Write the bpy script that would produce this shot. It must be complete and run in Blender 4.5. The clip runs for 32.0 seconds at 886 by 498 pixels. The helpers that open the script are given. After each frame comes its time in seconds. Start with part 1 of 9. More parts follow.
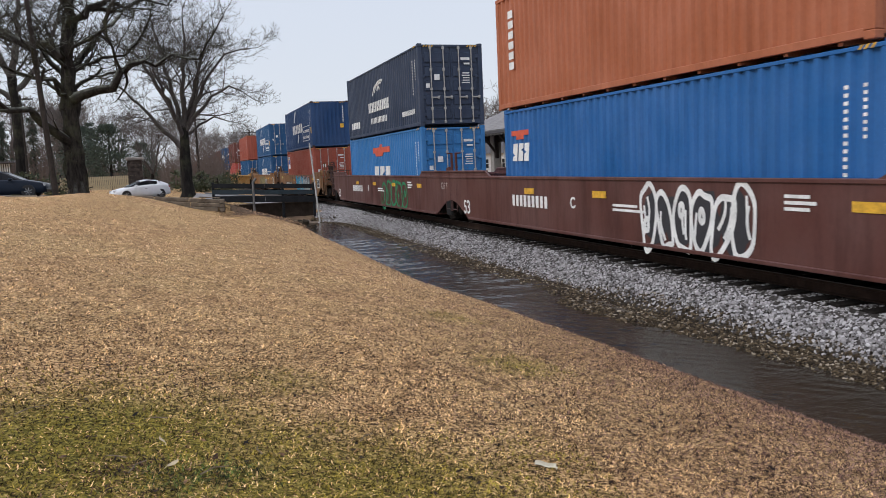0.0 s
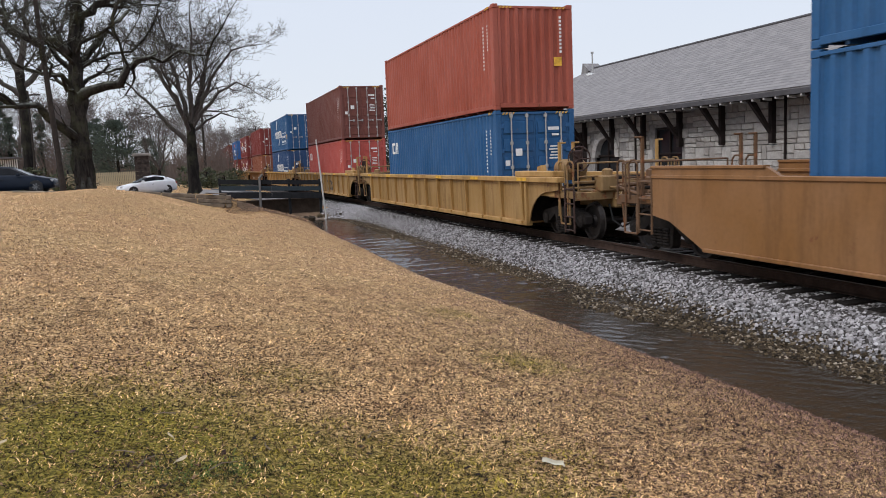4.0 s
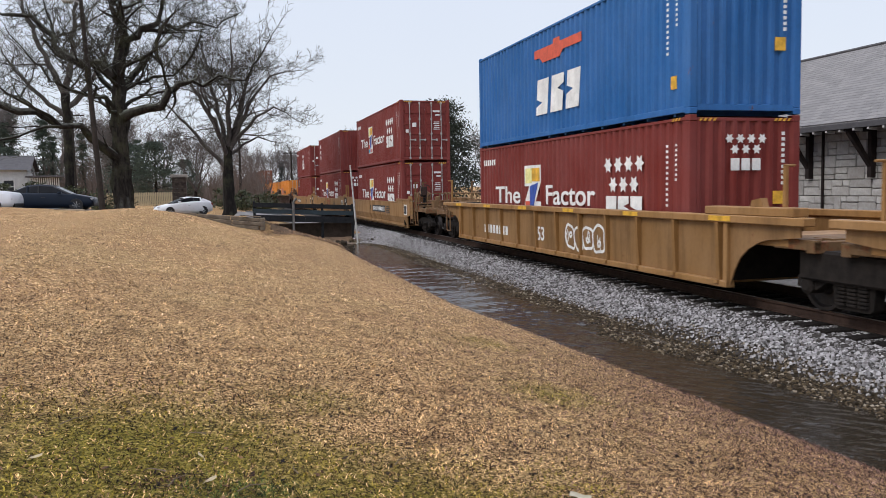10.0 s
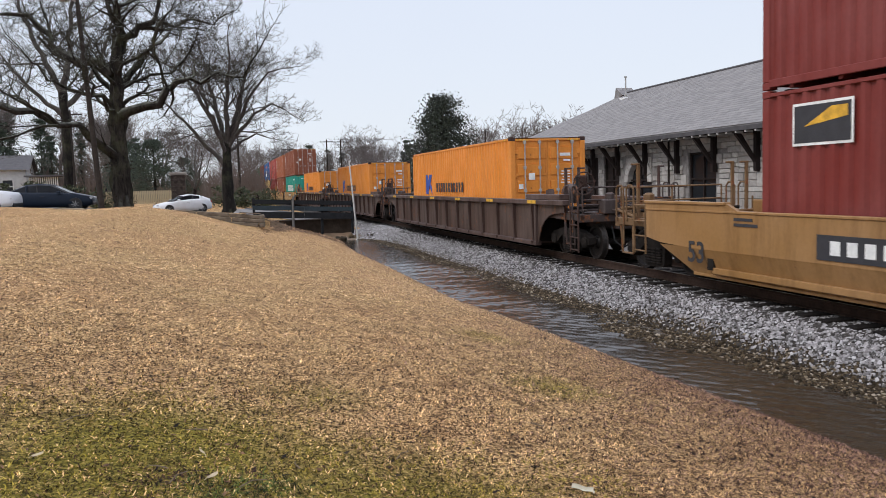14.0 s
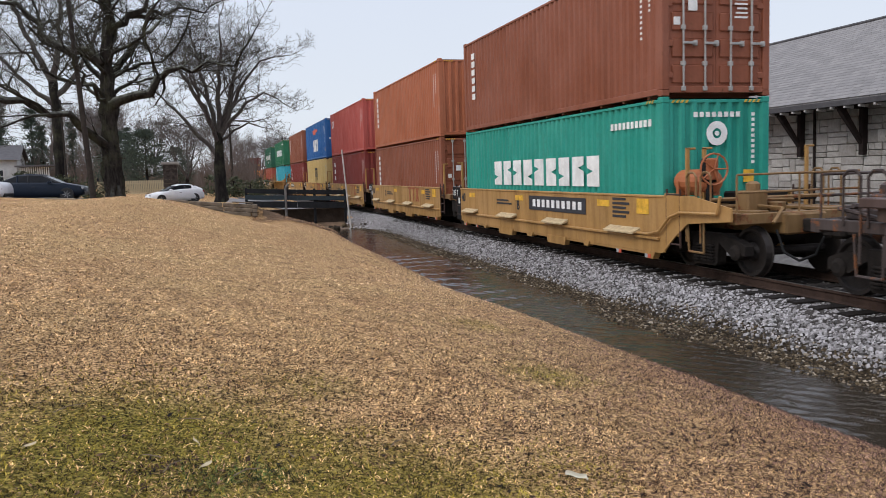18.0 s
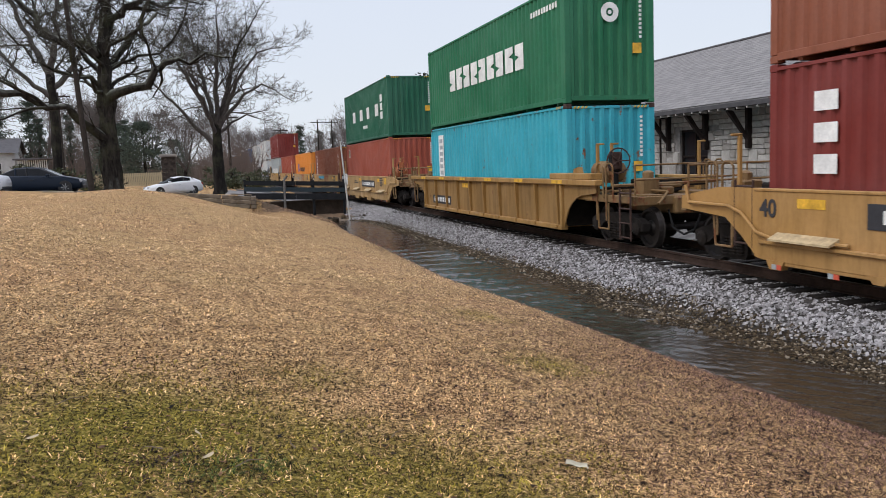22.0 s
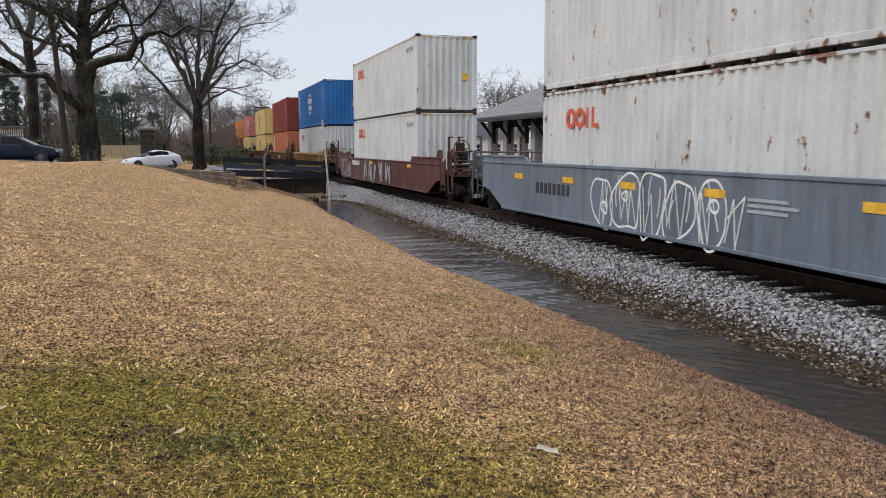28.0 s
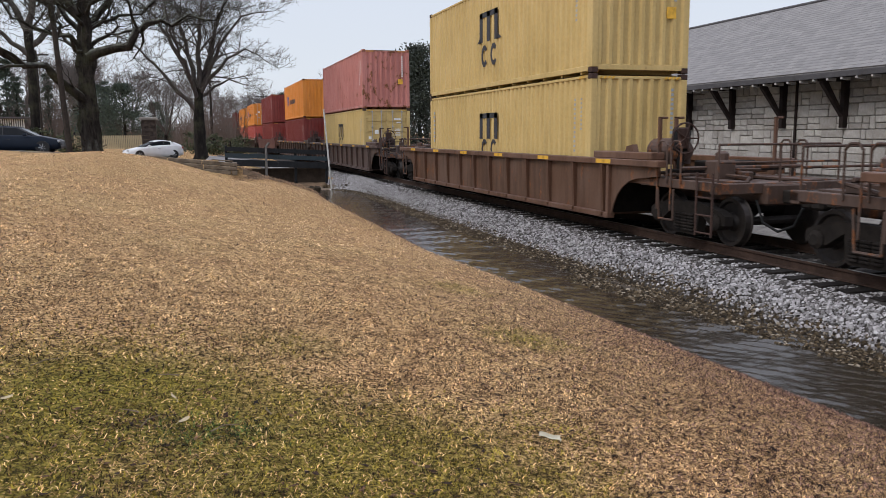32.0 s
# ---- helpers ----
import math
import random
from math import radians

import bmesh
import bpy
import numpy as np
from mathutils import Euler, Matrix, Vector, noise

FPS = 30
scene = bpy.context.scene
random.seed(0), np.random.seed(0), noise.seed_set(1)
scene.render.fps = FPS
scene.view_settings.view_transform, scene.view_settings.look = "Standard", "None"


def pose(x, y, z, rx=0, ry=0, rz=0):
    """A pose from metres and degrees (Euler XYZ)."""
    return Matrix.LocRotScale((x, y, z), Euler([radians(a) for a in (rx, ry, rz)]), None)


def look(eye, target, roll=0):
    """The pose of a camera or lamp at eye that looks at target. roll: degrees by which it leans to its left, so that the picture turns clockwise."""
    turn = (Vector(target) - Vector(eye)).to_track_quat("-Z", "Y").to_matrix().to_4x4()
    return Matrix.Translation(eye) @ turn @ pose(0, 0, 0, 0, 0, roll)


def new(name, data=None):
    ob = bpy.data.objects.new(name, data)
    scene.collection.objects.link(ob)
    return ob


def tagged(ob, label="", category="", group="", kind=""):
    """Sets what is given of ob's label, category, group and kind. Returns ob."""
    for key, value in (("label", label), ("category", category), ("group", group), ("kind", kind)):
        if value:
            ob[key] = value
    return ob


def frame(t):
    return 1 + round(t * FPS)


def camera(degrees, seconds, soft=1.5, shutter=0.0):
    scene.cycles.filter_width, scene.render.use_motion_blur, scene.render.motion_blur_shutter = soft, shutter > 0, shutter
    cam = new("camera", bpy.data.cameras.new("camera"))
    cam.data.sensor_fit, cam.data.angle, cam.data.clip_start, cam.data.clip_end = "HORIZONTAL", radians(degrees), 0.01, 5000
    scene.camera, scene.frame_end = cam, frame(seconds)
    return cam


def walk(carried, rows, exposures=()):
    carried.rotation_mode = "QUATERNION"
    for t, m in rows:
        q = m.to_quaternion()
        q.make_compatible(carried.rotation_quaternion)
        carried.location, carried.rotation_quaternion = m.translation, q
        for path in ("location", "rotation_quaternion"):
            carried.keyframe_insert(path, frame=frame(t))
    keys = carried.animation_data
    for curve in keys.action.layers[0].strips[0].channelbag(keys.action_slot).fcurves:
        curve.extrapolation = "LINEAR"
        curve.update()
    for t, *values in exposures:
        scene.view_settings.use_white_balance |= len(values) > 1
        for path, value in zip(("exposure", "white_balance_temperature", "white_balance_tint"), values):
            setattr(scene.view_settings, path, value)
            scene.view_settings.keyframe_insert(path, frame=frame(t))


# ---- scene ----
cam = camera(58.42, 32.0, soft=0.45, shutter=0.06)
H_EYE = 1.97   # the eye's height over the rail

def aim(x, y, z, yaw, pitch, roll):
    e = Vector((x, y, z + H_EYE))
    a, b = radians(yaw), radians(pitch)
    d = Vector((math.sin(a) * math.cos(b), math.cos(a) * math.cos(b), math.sin(b)))
    return look(e, e + d, roll)


walk(cam, [
    (0.0, aim(0.025, 0.006, -0.002, 18.329, -6.249, -2.532)),
    (0.5, aim(0.020, 0.016, -0.002, 18.251, -6.270, -2.584)),
    (1.0, aim(0.019, 0.010, -0.001, 18.158, -6.281, -2.623)),
    (1.5, aim(0.023, 0.006, -0.004, 18.115, -6.257, -2.553)),
    (2.0, aim(0.024, 0.013, 0.000, 18.154, -6.332, -2.470)),
    (2.5, aim(0.023, 0.016, -0.000, 18.044, -6.400, -2.478)),
    (3.0, aim(0.023, 0.020, -0.006, 18.017, -6.377, -2.348)),
    (3.5, aim(0.014, 0.016, -0.001, 17.981, -6.414, -2.326)),
    (5.5, aim(0.010, 0.010, -0.000, 17.560, -6.621, -2.530)),
    (6.0, aim(0.007, 0.011, 0.001, 17.496, -6.685, -2.471)),
    (6.5, aim(-0.000, 0.015, 0.001, 17.229, -6.701, -2.460)),
    (7.0, aim(-0.001, 0.011, 0.005, 16.957, -6.759, -2.472)),
    (7.5, aim(-0.015, 0.009, 0.005, 16.629, -6.652, -2.068)),
    (8.0, aim(-0.022, 0.004, 0.008, 16.391, -6.342, -1.813)),
    (8.5, aim(-0.025, -0.002, 0.016, 16.079, -5.949, -1.665)),
    (9.0, aim(-0.011, -0.012, 0.016, 15.986, -5.272, -1.453)),
    (9.5, aim(-0.009, -0.013, 0.015, 15.894, -4.826, -1.190)),
    (10.0, aim(-0.011, -0.013, 0.013, 15.772, -4.426, -1.021)),
    (10.5, aim(-0.007, -0.014, 0.013, 15.716, -4.212, -0.929)),
    (11.0, aim(0.001, -0.002, 0.009, 15.660, -4.421, -1.198)),
    (11.5, aim(0.004, 0.008, 0.006, 15.682, -4.572, -1.274)),
    (12.0, aim(0.002, 0.013, 0.005, 15.618, -4.723, -1.417)),
    (12.5, aim(0.002, -0.001, 0.002, 15.651, -4.689, -1.448)),
    (13.0, aim(0.001, -0.002, 0.003, 15.676, -4.703, -1.516)),
    (13.5, aim(0.000, -0.007, 0.006, 15.722, -4.729, -1.603)),
    (14.0, aim(-0.004, -0.005, 0.003, 15.762, -4.790, -1.690)),
    (14.5, aim(-0.012, -0.001, 0.003, 15.796, -4.815, -1.729)),
    (16.5, aim(-0.015, -0.002, 0.008, 15.946, -5.269, -1.878)),
    (17.0, aim(-0.012, -0.014, 0.003, 15.995, -5.373, -1.835)),
    (17.5, aim(0.001, -0.001, 0.003, 16.142, -5.525, -1.918)),
    (18.0, aim(-0.001, 0.002, -0.003, 16.215, -5.596, -1.854)),
    (18.5, aim(-0.003, 0.004, -0.004, 16.331, -5.679, -1.758)),
    (19.0, aim(-0.005, 0.000, -0.000, 16.297, -5.791, -1.898)),
    (19.5, aim(-0.007, -0.000, 0.000, 16.276, -5.908, -2.044)),
    (20.0, aim(-0.007, -0.008, -0.002, 16.234, -5.995, -2.240)),
    (20.5, aim(-0.008, 0.002, 0.001, 16.187, -6.141, -2.312)),
    (21.0, aim(-0.007, -0.003, 0.001, 16.148, -6.220, -2.313)),
    (21.5, aim(-0.007, -0.005, -0.002, 16.123, -6.248, -2.293)),
    (22.0, aim(-0.006, -0.002, -0.003, 16.255, -6.256, -2.175)),
    (22.5, aim(-0.007, 0.003, -0.003, 16.491, -6.309, -1.939)),
    (23.0, aim(-0.001, 0.004, -0.006, 16.637, -6.432, -1.733)),
    (23.5, aim(0.003, 0.000, -0.002, 16.916, -6.550, -1.465)),
    (24.0, aim(0.000, -0.000, -0.005, 17.150, -6.596, -1.121)),
    (24.5, aim(0.003, 0.003, -0.003, 17.345, -6.752, -0.911)),
    (25.0, aim(0.006, -0.005, -0.004, 17.533, -6.823, -0.692)),
    (25.5, aim(0.011, -0.003, -0.008, 17.709, -6.967, -0.594)),
    (27.5, aim(-0.001, -0.013, -0.007, 17.713, -7.340, -0.176)),
    (28.0, aim(-0.001, 0.001, -0.008, 17.749, -7.457, -0.119)),
    (28.5, aim(-0.001, 0.001, -0.010, 17.695, -7.613, -0.101)),
    (29.0, aim(-0.002, -0.008, -0.009, 17.591, -7.715, -0.070)),
    (29.5, aim(-0.001, -0.013, -0.008, 17.555, -7.789, -0.062)),
    (30.0, aim(-0.001, -0.001, -0.011, 17.524, -7.898, -0.066)),
    (30.5, aim(-0.004, -0.011, -0.011, 17.481, -8.095, -0.174)),
    (31.0, aim(-0.000, -0.016, -0.010, 17.504, -8.166, -0.295)),
    (31.5, aim(-0.001, -0.019, -0.006, 17.516, -8.242, -0.430)),
    (32.0, aim(-0.005, -0.010, -0.008, 17.591, -8.269, -0.407)),
], exposures=[(0.0, -0.15), (1.5, -0.07), (9.0, -0.06), (12.0, 0.05), (14.5, -0.02), (17.0, -0.07), (21.0, -0.08), (24.0, -0.02), (25.5, -0.04), (28.0, -0.15), (31.0, -0.17), (32.0, -0.12)])

# ---- world and light: an overcast winter day ----
world = bpy.data.worlds.new("overcast")
scene.world = world
world.use_nodes = True
wn, wl = world.node_tree.nodes, world.node_tree.links
sky = wn.new("ShaderNodeTexSky")
sky.sky_type, sky.sun_disc = "NISHITA", False
sky.sun_elevation, sky.sun_rotation = radians(42), radians(252)
geo = wn.new("ShaderNodeTexCoord")
sep = wn.new("ShaderNodeSeparateXYZ")
wl.new(geo.outputs["Generated"], sep.inputs[0])
cloud = wn.new("ShaderNodeValToRGB")
cloud.color_ramp.elements[0].position, cloud.color_ramp.elements[0].color = 0.0, (0.86, 0.91, 0.99, 1)
cloud.color_ramp.elements[1].position, cloud.color_ramp.elements[1].color = 1.0, (1.88, 1.97, 2.34, 1)
e = cloud.color_ramp.elements.new(0.3)
e.color = (0.80, 0.87, 1.02, 1)
wl.new(sep.outputs["Z"], cloud.inputs[0])
mist = wn.new("ShaderNodeTexNoise")
mist.inputs["Scale"].default_value = 1.6
mist.inputs["Detail"].default_value = 5
wl.new(geo.outputs["Generated"], mist.inputs["Vector"])
mr = wn.new("ShaderNodeMapRange")
mr.inputs[3].default_value, mr.inputs[4].default_value = 0.95, 1.05
wl.new(mist.outputs[0], mr.inputs[0])
mul = wn.new("ShaderNodeMixRGB")
mul.blend_type = "MULTIPLY"
mul.inputs[0].default_value = 1
wl.new(cloud.outputs[0], mul.inputs[1])
wl.new(mr.outputs[0], mul.inputs[2])
mixw = wn.new("ShaderNodeMixRGB")
sk = wn.new("ShaderNodeVectorMath")
sk.operation = "SCALE"
sk.inputs[3].default_value = 0.1
wl.new(sky.outputs[0], sk.inputs[0])
mixw.inputs[0].default_value = 0.12
wl.new(mul.outputs[0], mixw.inputs[1])
wl.new(sk.outputs[0], mixw.inputs[2])
bg = wn["Background"]
bg.inputs["Strength"].default_value = 1.0
wl.new(mixw.outputs[0], bg.inputs["Color"])
sun_data = bpy.data.lights.new("sun", "SUN")
sun_data.energy, sun_data.angle, sun_data.color = 1.45, radians(24), (1.0, 0.97, 0.93)
sun = new("sun", sun_data)
sun.matrix_world = look((-48, -16, 46), (0, 0, 0))
scene.view_settings.exposure = 0.0


# ---- materials ----
def material(name):
    m = bpy.data.materials.new(name)
    m.use_nodes = True
    return m, m.node_tree.nodes, m.node_tree.links, m.node_tree.nodes["Principled BSDF"]


def noise_node(n, l, scale, detail=4, rough=0.6, stretch=None, space="Object"):
    tc = n.new("ShaderNodeTexCoord")
    t = n.new("ShaderNodeTexNoise")
    t.inputs["Scale"].default_value, t.inputs["Detail"].default_value, t.inputs["Roughness"].default_value = scale, detail, rough
    if stretch:
        mp = n.new("ShaderNodeMapping")
        mp.inputs["Scale"].default_value = stretch
        l.new(tc.outputs[space], mp.inputs[0])
        l.new(mp.outputs[0], t.inputs["Vector"])
    else:
        l.new(tc.outputs[space], t.inputs["Vector"])
    return t


def ramp(n, l, src, stops):
    r = n.new("ShaderNodeValToRGB")
    while len(r.color_ramp.elements) < len(stops):
        r.color_ramp.elements.new(0.5)
    for el, (p, c) in zip(r.color_ramp.elements, stops):
        el.position = p
        el.color = (*c, 1) if len(c) == 3 else c
    l.new(src, r.inputs[0])
    return r


def blend(n, l, fac, a, b, mode="MIX"):
    m = n.new("ShaderNodeMixRGB")
    m.blend_type = mode
    for i, s in ((0, fac), (1, a), (2, b)):
        if isinstance(s, (int, float)):
            m.inputs[i].default_value = s
        elif isinstance(s, tuple):
            m.inputs[i].default_value = (*s, 1)
        else:
            l.new(s, m.inputs[i])
    return m.outputs[0]


def bump(n, l, bsdf, src, strength, dist=0.01):
    b = n.new("ShaderNodeBump")
    b.inputs["Strength"].default_value, b.inputs["Distance"].default_value = strength, dist
    l.new(src, b.inputs["Height"])
    l.new(b.outputs[0], bsdf.inputs["Normal"])


def simple(name, col, rough=0.6, metal=0.0, var=0.25, scale=6.0, bmp=0.15, dark=None):
    """A plain surface with two scales of variation."""
    m, n, l, b = material(name)
    a = noise_node(n, l, scale)
    c = noise_node(n, l, scale * 9, 3)
    lo = dark or tuple(v * (1 - var) for v in col)
    hi = tuple(min(1, v * (1 + var * 0.6)) for v in col)
    r1 = ramp(n, l, a.outputs[0], [(0.3, lo), (0.7, hi)])
    r2 = ramp(n, l, c.outputs[0], [(0.3, (0.75,) * 3), (0.65, (1.0,) * 3)])
    l.new(blend(n, l, 0.6, r1.outputs[0], r2.outputs[0], "MULTIPLY"), b.inputs["Base Color"])
    b.inputs["Roughness"].default_value, b.inputs["Metallic"].default_value = rough, metal
    if rough > 0.65:
        b.inputs["Specular IOR Level"].default_value = 0.2
    if bmp:
        bump(n, l, b, c.outputs[0], bmp)
    return m


def paint(name, col, rust=0.0, fade=0.05, rough=0.45, dirt=0.26, box=False):
    """Weathered vehicle paint: faded patches, vertical streaks of dirt, rust spots."""
    m, n, l, b = material(name)
    big = noise_node(n, l, 0.7, 3, 0.5, (1, 1, 1))
    streak = noise_node(n, l, 1.0, 6, 0.75, (1.7, 1.7, 0.22))
    spot = noise_node(n, l, 3.2, 8, 0.68, (1, 1, 0.6))
    grime = noise_node(n, l, 14, 5, 0.6)
    pale = tuple(v + (0.55 - v) * fade for v in col)
    deep = tuple(v * 0.86 for v in col)
    base = ramp(n, l, big.outputs[0], [(0.3, deep), (0.7, pale)]).outputs[0]
    st = ramp(n, l, streak.outputs[0], [(0.46, (1, 1, 1)), (0.76, (1 - dirt, 1 - dirt * 1.05, 1 - dirt * 1.15))]).outputs[0]
    base = blend(n, l, 1.0, base, st, "MULTIPLY")
    gr = ramp(n, l, grime.outputs[0], [(0.3, (0.82, 0.81, 0.79)), (0.6, (1, 1, 1))]).outputs[0]
    base = blend(n, l, 0.55, base, gr, "MULTIPLY")
    lim = 0.75 - rust * 0.40
    spots = spot.outputs[0]
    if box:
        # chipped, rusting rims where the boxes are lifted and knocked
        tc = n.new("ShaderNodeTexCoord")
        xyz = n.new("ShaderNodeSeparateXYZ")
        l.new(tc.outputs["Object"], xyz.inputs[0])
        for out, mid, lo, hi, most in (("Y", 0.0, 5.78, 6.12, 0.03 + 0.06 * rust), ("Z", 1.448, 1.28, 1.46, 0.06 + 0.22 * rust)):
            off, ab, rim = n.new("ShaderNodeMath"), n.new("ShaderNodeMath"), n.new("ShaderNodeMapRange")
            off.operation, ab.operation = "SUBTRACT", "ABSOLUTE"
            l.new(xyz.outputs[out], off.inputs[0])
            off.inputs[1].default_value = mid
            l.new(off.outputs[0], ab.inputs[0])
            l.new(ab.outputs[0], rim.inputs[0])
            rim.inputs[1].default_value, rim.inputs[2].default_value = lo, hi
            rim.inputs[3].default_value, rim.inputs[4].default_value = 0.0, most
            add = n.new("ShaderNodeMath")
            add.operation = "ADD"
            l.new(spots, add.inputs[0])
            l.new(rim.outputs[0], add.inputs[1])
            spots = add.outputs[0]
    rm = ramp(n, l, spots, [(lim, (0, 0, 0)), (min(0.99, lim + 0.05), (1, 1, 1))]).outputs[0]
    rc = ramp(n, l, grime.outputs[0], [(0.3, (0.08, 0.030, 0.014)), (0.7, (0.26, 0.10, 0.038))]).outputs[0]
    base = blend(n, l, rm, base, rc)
    l.new(base, b.inputs["Base Color"])
    rr = ramp(n, l, streak.outputs[0], [(0.3, (rough - 0.08,) * 3), (0.7, (rough + 0.18,) * 3)]).outputs[0]
    l.new(rr, b.inputs["Roughness"])
    b.inputs["Specular IOR Level"].default_value = 0.28
    bump(n, l, b, grime.outputs[0], 0.12, 0.004)
    return m


# ---- mesh helpers ----
def mesh_of(name, verts, faces, mat=None, smooth=False):
    me = bpy.data.meshes.new(name)
    me.from_pydata(verts, [], faces)
    if mat:
        me.materials.append(mat)
    if smooth:
        me.polygons.foreach_set("use_smooth", [True] * len(me.polygons))
    me.update()
    return me


class Geo:
    """A growing list of points and faces."""

    def __init__(self):
        self.v, self.f = [], []

    def box(self, x0, x1, y0, y1, z0, z1):
        b = len(self.v)
        self.v += [(x0, y0, z0), (x1, y0, z0), (x1, y1, z0), (x0, y1, z0), (x0, y0, z1), (x1, y0, z1), (x1, y1, z1), (x0, y1, z1)]
        self.f += [tuple(b + i for i in q) for q in ((0, 3, 2, 1), (4, 5, 6, 7), (0, 1, 5, 4), (1, 2, 6, 5), (2, 3, 7, 6), (3, 0, 4, 7))]
        return self

    def bevbox(self, x0, x1, y0, y1, z0, z1, r=0.02):
        """A box whose twelve edges are chamfered."""
        b = len(self.v)
        X, Y, Zs = (x0, x1), (y0, y1), (z0, z1)
        s = (1, -1)
        for i in (0, 1):
            for j in (0, 1):
                for k in (0, 1):
                    x, y, z = X[i], Y[j], Zs[k]
                    self.v += [(x, y + s[j] * r, z + s[k] * r), (x + s[i] * r, y, z + s[k] * r), (x + s[i] * r, y + s[j] * r, z)]
        c = lambda i, j, k, a: b + 3 * (4 * i + 2 * j + k) + a
        for i in (0, 1):
            q = [c(i, 0, 0, 0), c(i, 1, 0, 0), c(i, 1, 1, 0), c(i, 0, 1, 0)]
            self.f.append(tuple(q if i else q[::-1]))
            q = [c(0, i, 0, 1), c(1, i, 0, 1), c(1, i, 1, 1), c(0, i, 1, 1)]
            self.f.append(tuple(q[::-1] if i else q))
            q = [c(0, 0, i, 2), c(1, 0, i, 2), c(1, 1, i, 2), c(0, 1, i, 2)]
            self.f.append(tuple(q if i else q[::-1]))
        for i in (0, 1):
            for j in (0, 1):
                self.f.append((c(i, j, 0, 0), c(i, j, 1, 0), c(i, j, 1, 1), c(i, j, 0, 1)))
                self.f.append((c(i, 0, j, 0), c(i, 1, j, 0), c(i, 1, j, 2), c(i, 0, j, 2)))
                self.f.append((c(0, i, j, 1), c(1, i, j, 1), c(1, i, j, 2), c(0, i, j, 2)))
                for k in (0, 1):
                    self.f.append((c(i, j, k, 0), c(i, j, k, 1), c(i, j, k, 2)))
        return self

    def prism(self, poly, axis, a, b):
        """poly: points in the plane across axis ('x': (y, z), 'y': (x, z), 'z': (x, y)), pushed from a to b."""
        s, k = len(self.v), len(poly)
        put = {"x": lambda p, t: (t, p[0], p[1]), "y": lambda p, t: (p[0], t, p[1]), "z": lambda p, t: (p[0], p[1], t)}[axis]
        self.v += [put(p, a) for p in poly] + [put(p, b) for p in poly]
        self.f += [tuple(s + i for i in range(k))[::-1], tuple(s + k + i for i in range(k))]
        self.f += [(s + i, s + (i + 1) % k, s + k + (i + 1) % k, s + k + i) for i in range(k)]
        return self

    def tube(self, p0, p1, r0, r1=None, n=8, caps=True):
        r1 = r0 if r1 is None else r1
        p0, p1 = Vector(p0), Vector(p1)
        d = (p1 - p0).normalized()
        u = d.orthogonal().normalized()
        w = d.cross(u)
        s = len(self.v)
        for p, r in ((p0, r0), (p1, r1)):
            for i in range(n):
                a = 2 * math.pi * i / n
                self.v.append(tuple(p + (u * math.cos(a) + w * math.sin(a)) * r))
        self.f += [(s + i, s + (i + 1) % n, s + n + (i + 1) % n, s + n + i) for i in range(n)]
        if caps:
            self.f += [tuple(s + i for i in range(n))[::-1], tuple(s + n + i for i in range(n))]
        return self

    def lathe(self, axis, profile, n=20, centre=(0, 0, 0)):
        """profile: (distance along axis, radius) round the axis 'x', 'y' or 'z'."""
        s, k = len(self.v), len(profile)
        for t, r in profile:
            for i in range(n):
                a = 2 * math.pi * i / n
                c, q = r * math.cos(a), r * math.sin(a)
                p = {"x": (t, c, q), "y": (q, t, c), "z": (c, q, t)}[axis]
                self.v.append(tuple(p[j] + centre[j] for j in range(3)))
        for j in range(k - 1):
            self.f += [(s + j * n + i, s + j * n + (i + 1) % n, s + (j + 1) * n + (i + 1) % n, s + (j + 1) * n + i) for i in range(n)]
        self.f += [tuple(s + i for i in range(n))[::-1], tuple(s + (k - 1) * n + i for i in range(n))]
        return self

    def quad(self, a, b, c, d):
        s = len(self.v)
        self.v += [a, b, c, d]
        self.f.append((s, s + 1, s + 2, s + 3))
        return self

    def mesh(self, name, mat=None, smooth=False):
        return mesh_of(name, self.v, self.f, mat, smooth)


def part(name, g, mat, parent, label="", at=None, smooth=False):
    """Links a Geo, or a ready mesh, as one object under parent."""
    me = g.mesh(name) if isinstance(g, Geo) else g
    if smooth and isinstance(g, Geo):
        me.polygons.foreach_set("use_smooth", [True] * len(me.polygons))
    ob = new(name, me)
    if not me.materials:
        me.materials.append(None)
    ob.material_slots[0].link = "OBJECT"
    ob.material_slots[0].material = mat
    ob.parent = parent
    if at is not None:
        ob.matrix_basis = at if isinstance(at, Matrix) else Matrix.Translation(at)
    if label:
        tagged(ob, label)
    return ob


def thing(name, m=None, label="", category="", group="", kind=""):
    ob = new(name)
    ob.empty_display_size = 0.3
    if m is not None:
        ob.matrix_basis = m
    return tagged(ob, label, category, group, kind)


def solo(name, g, mat, m=None, label="", category="", group="", kind="", smooth=False):
    ob = part(name, g, mat, None, "", m, smooth)
    return tagged(ob, label, category, group, kind)


GLYPHS = {}


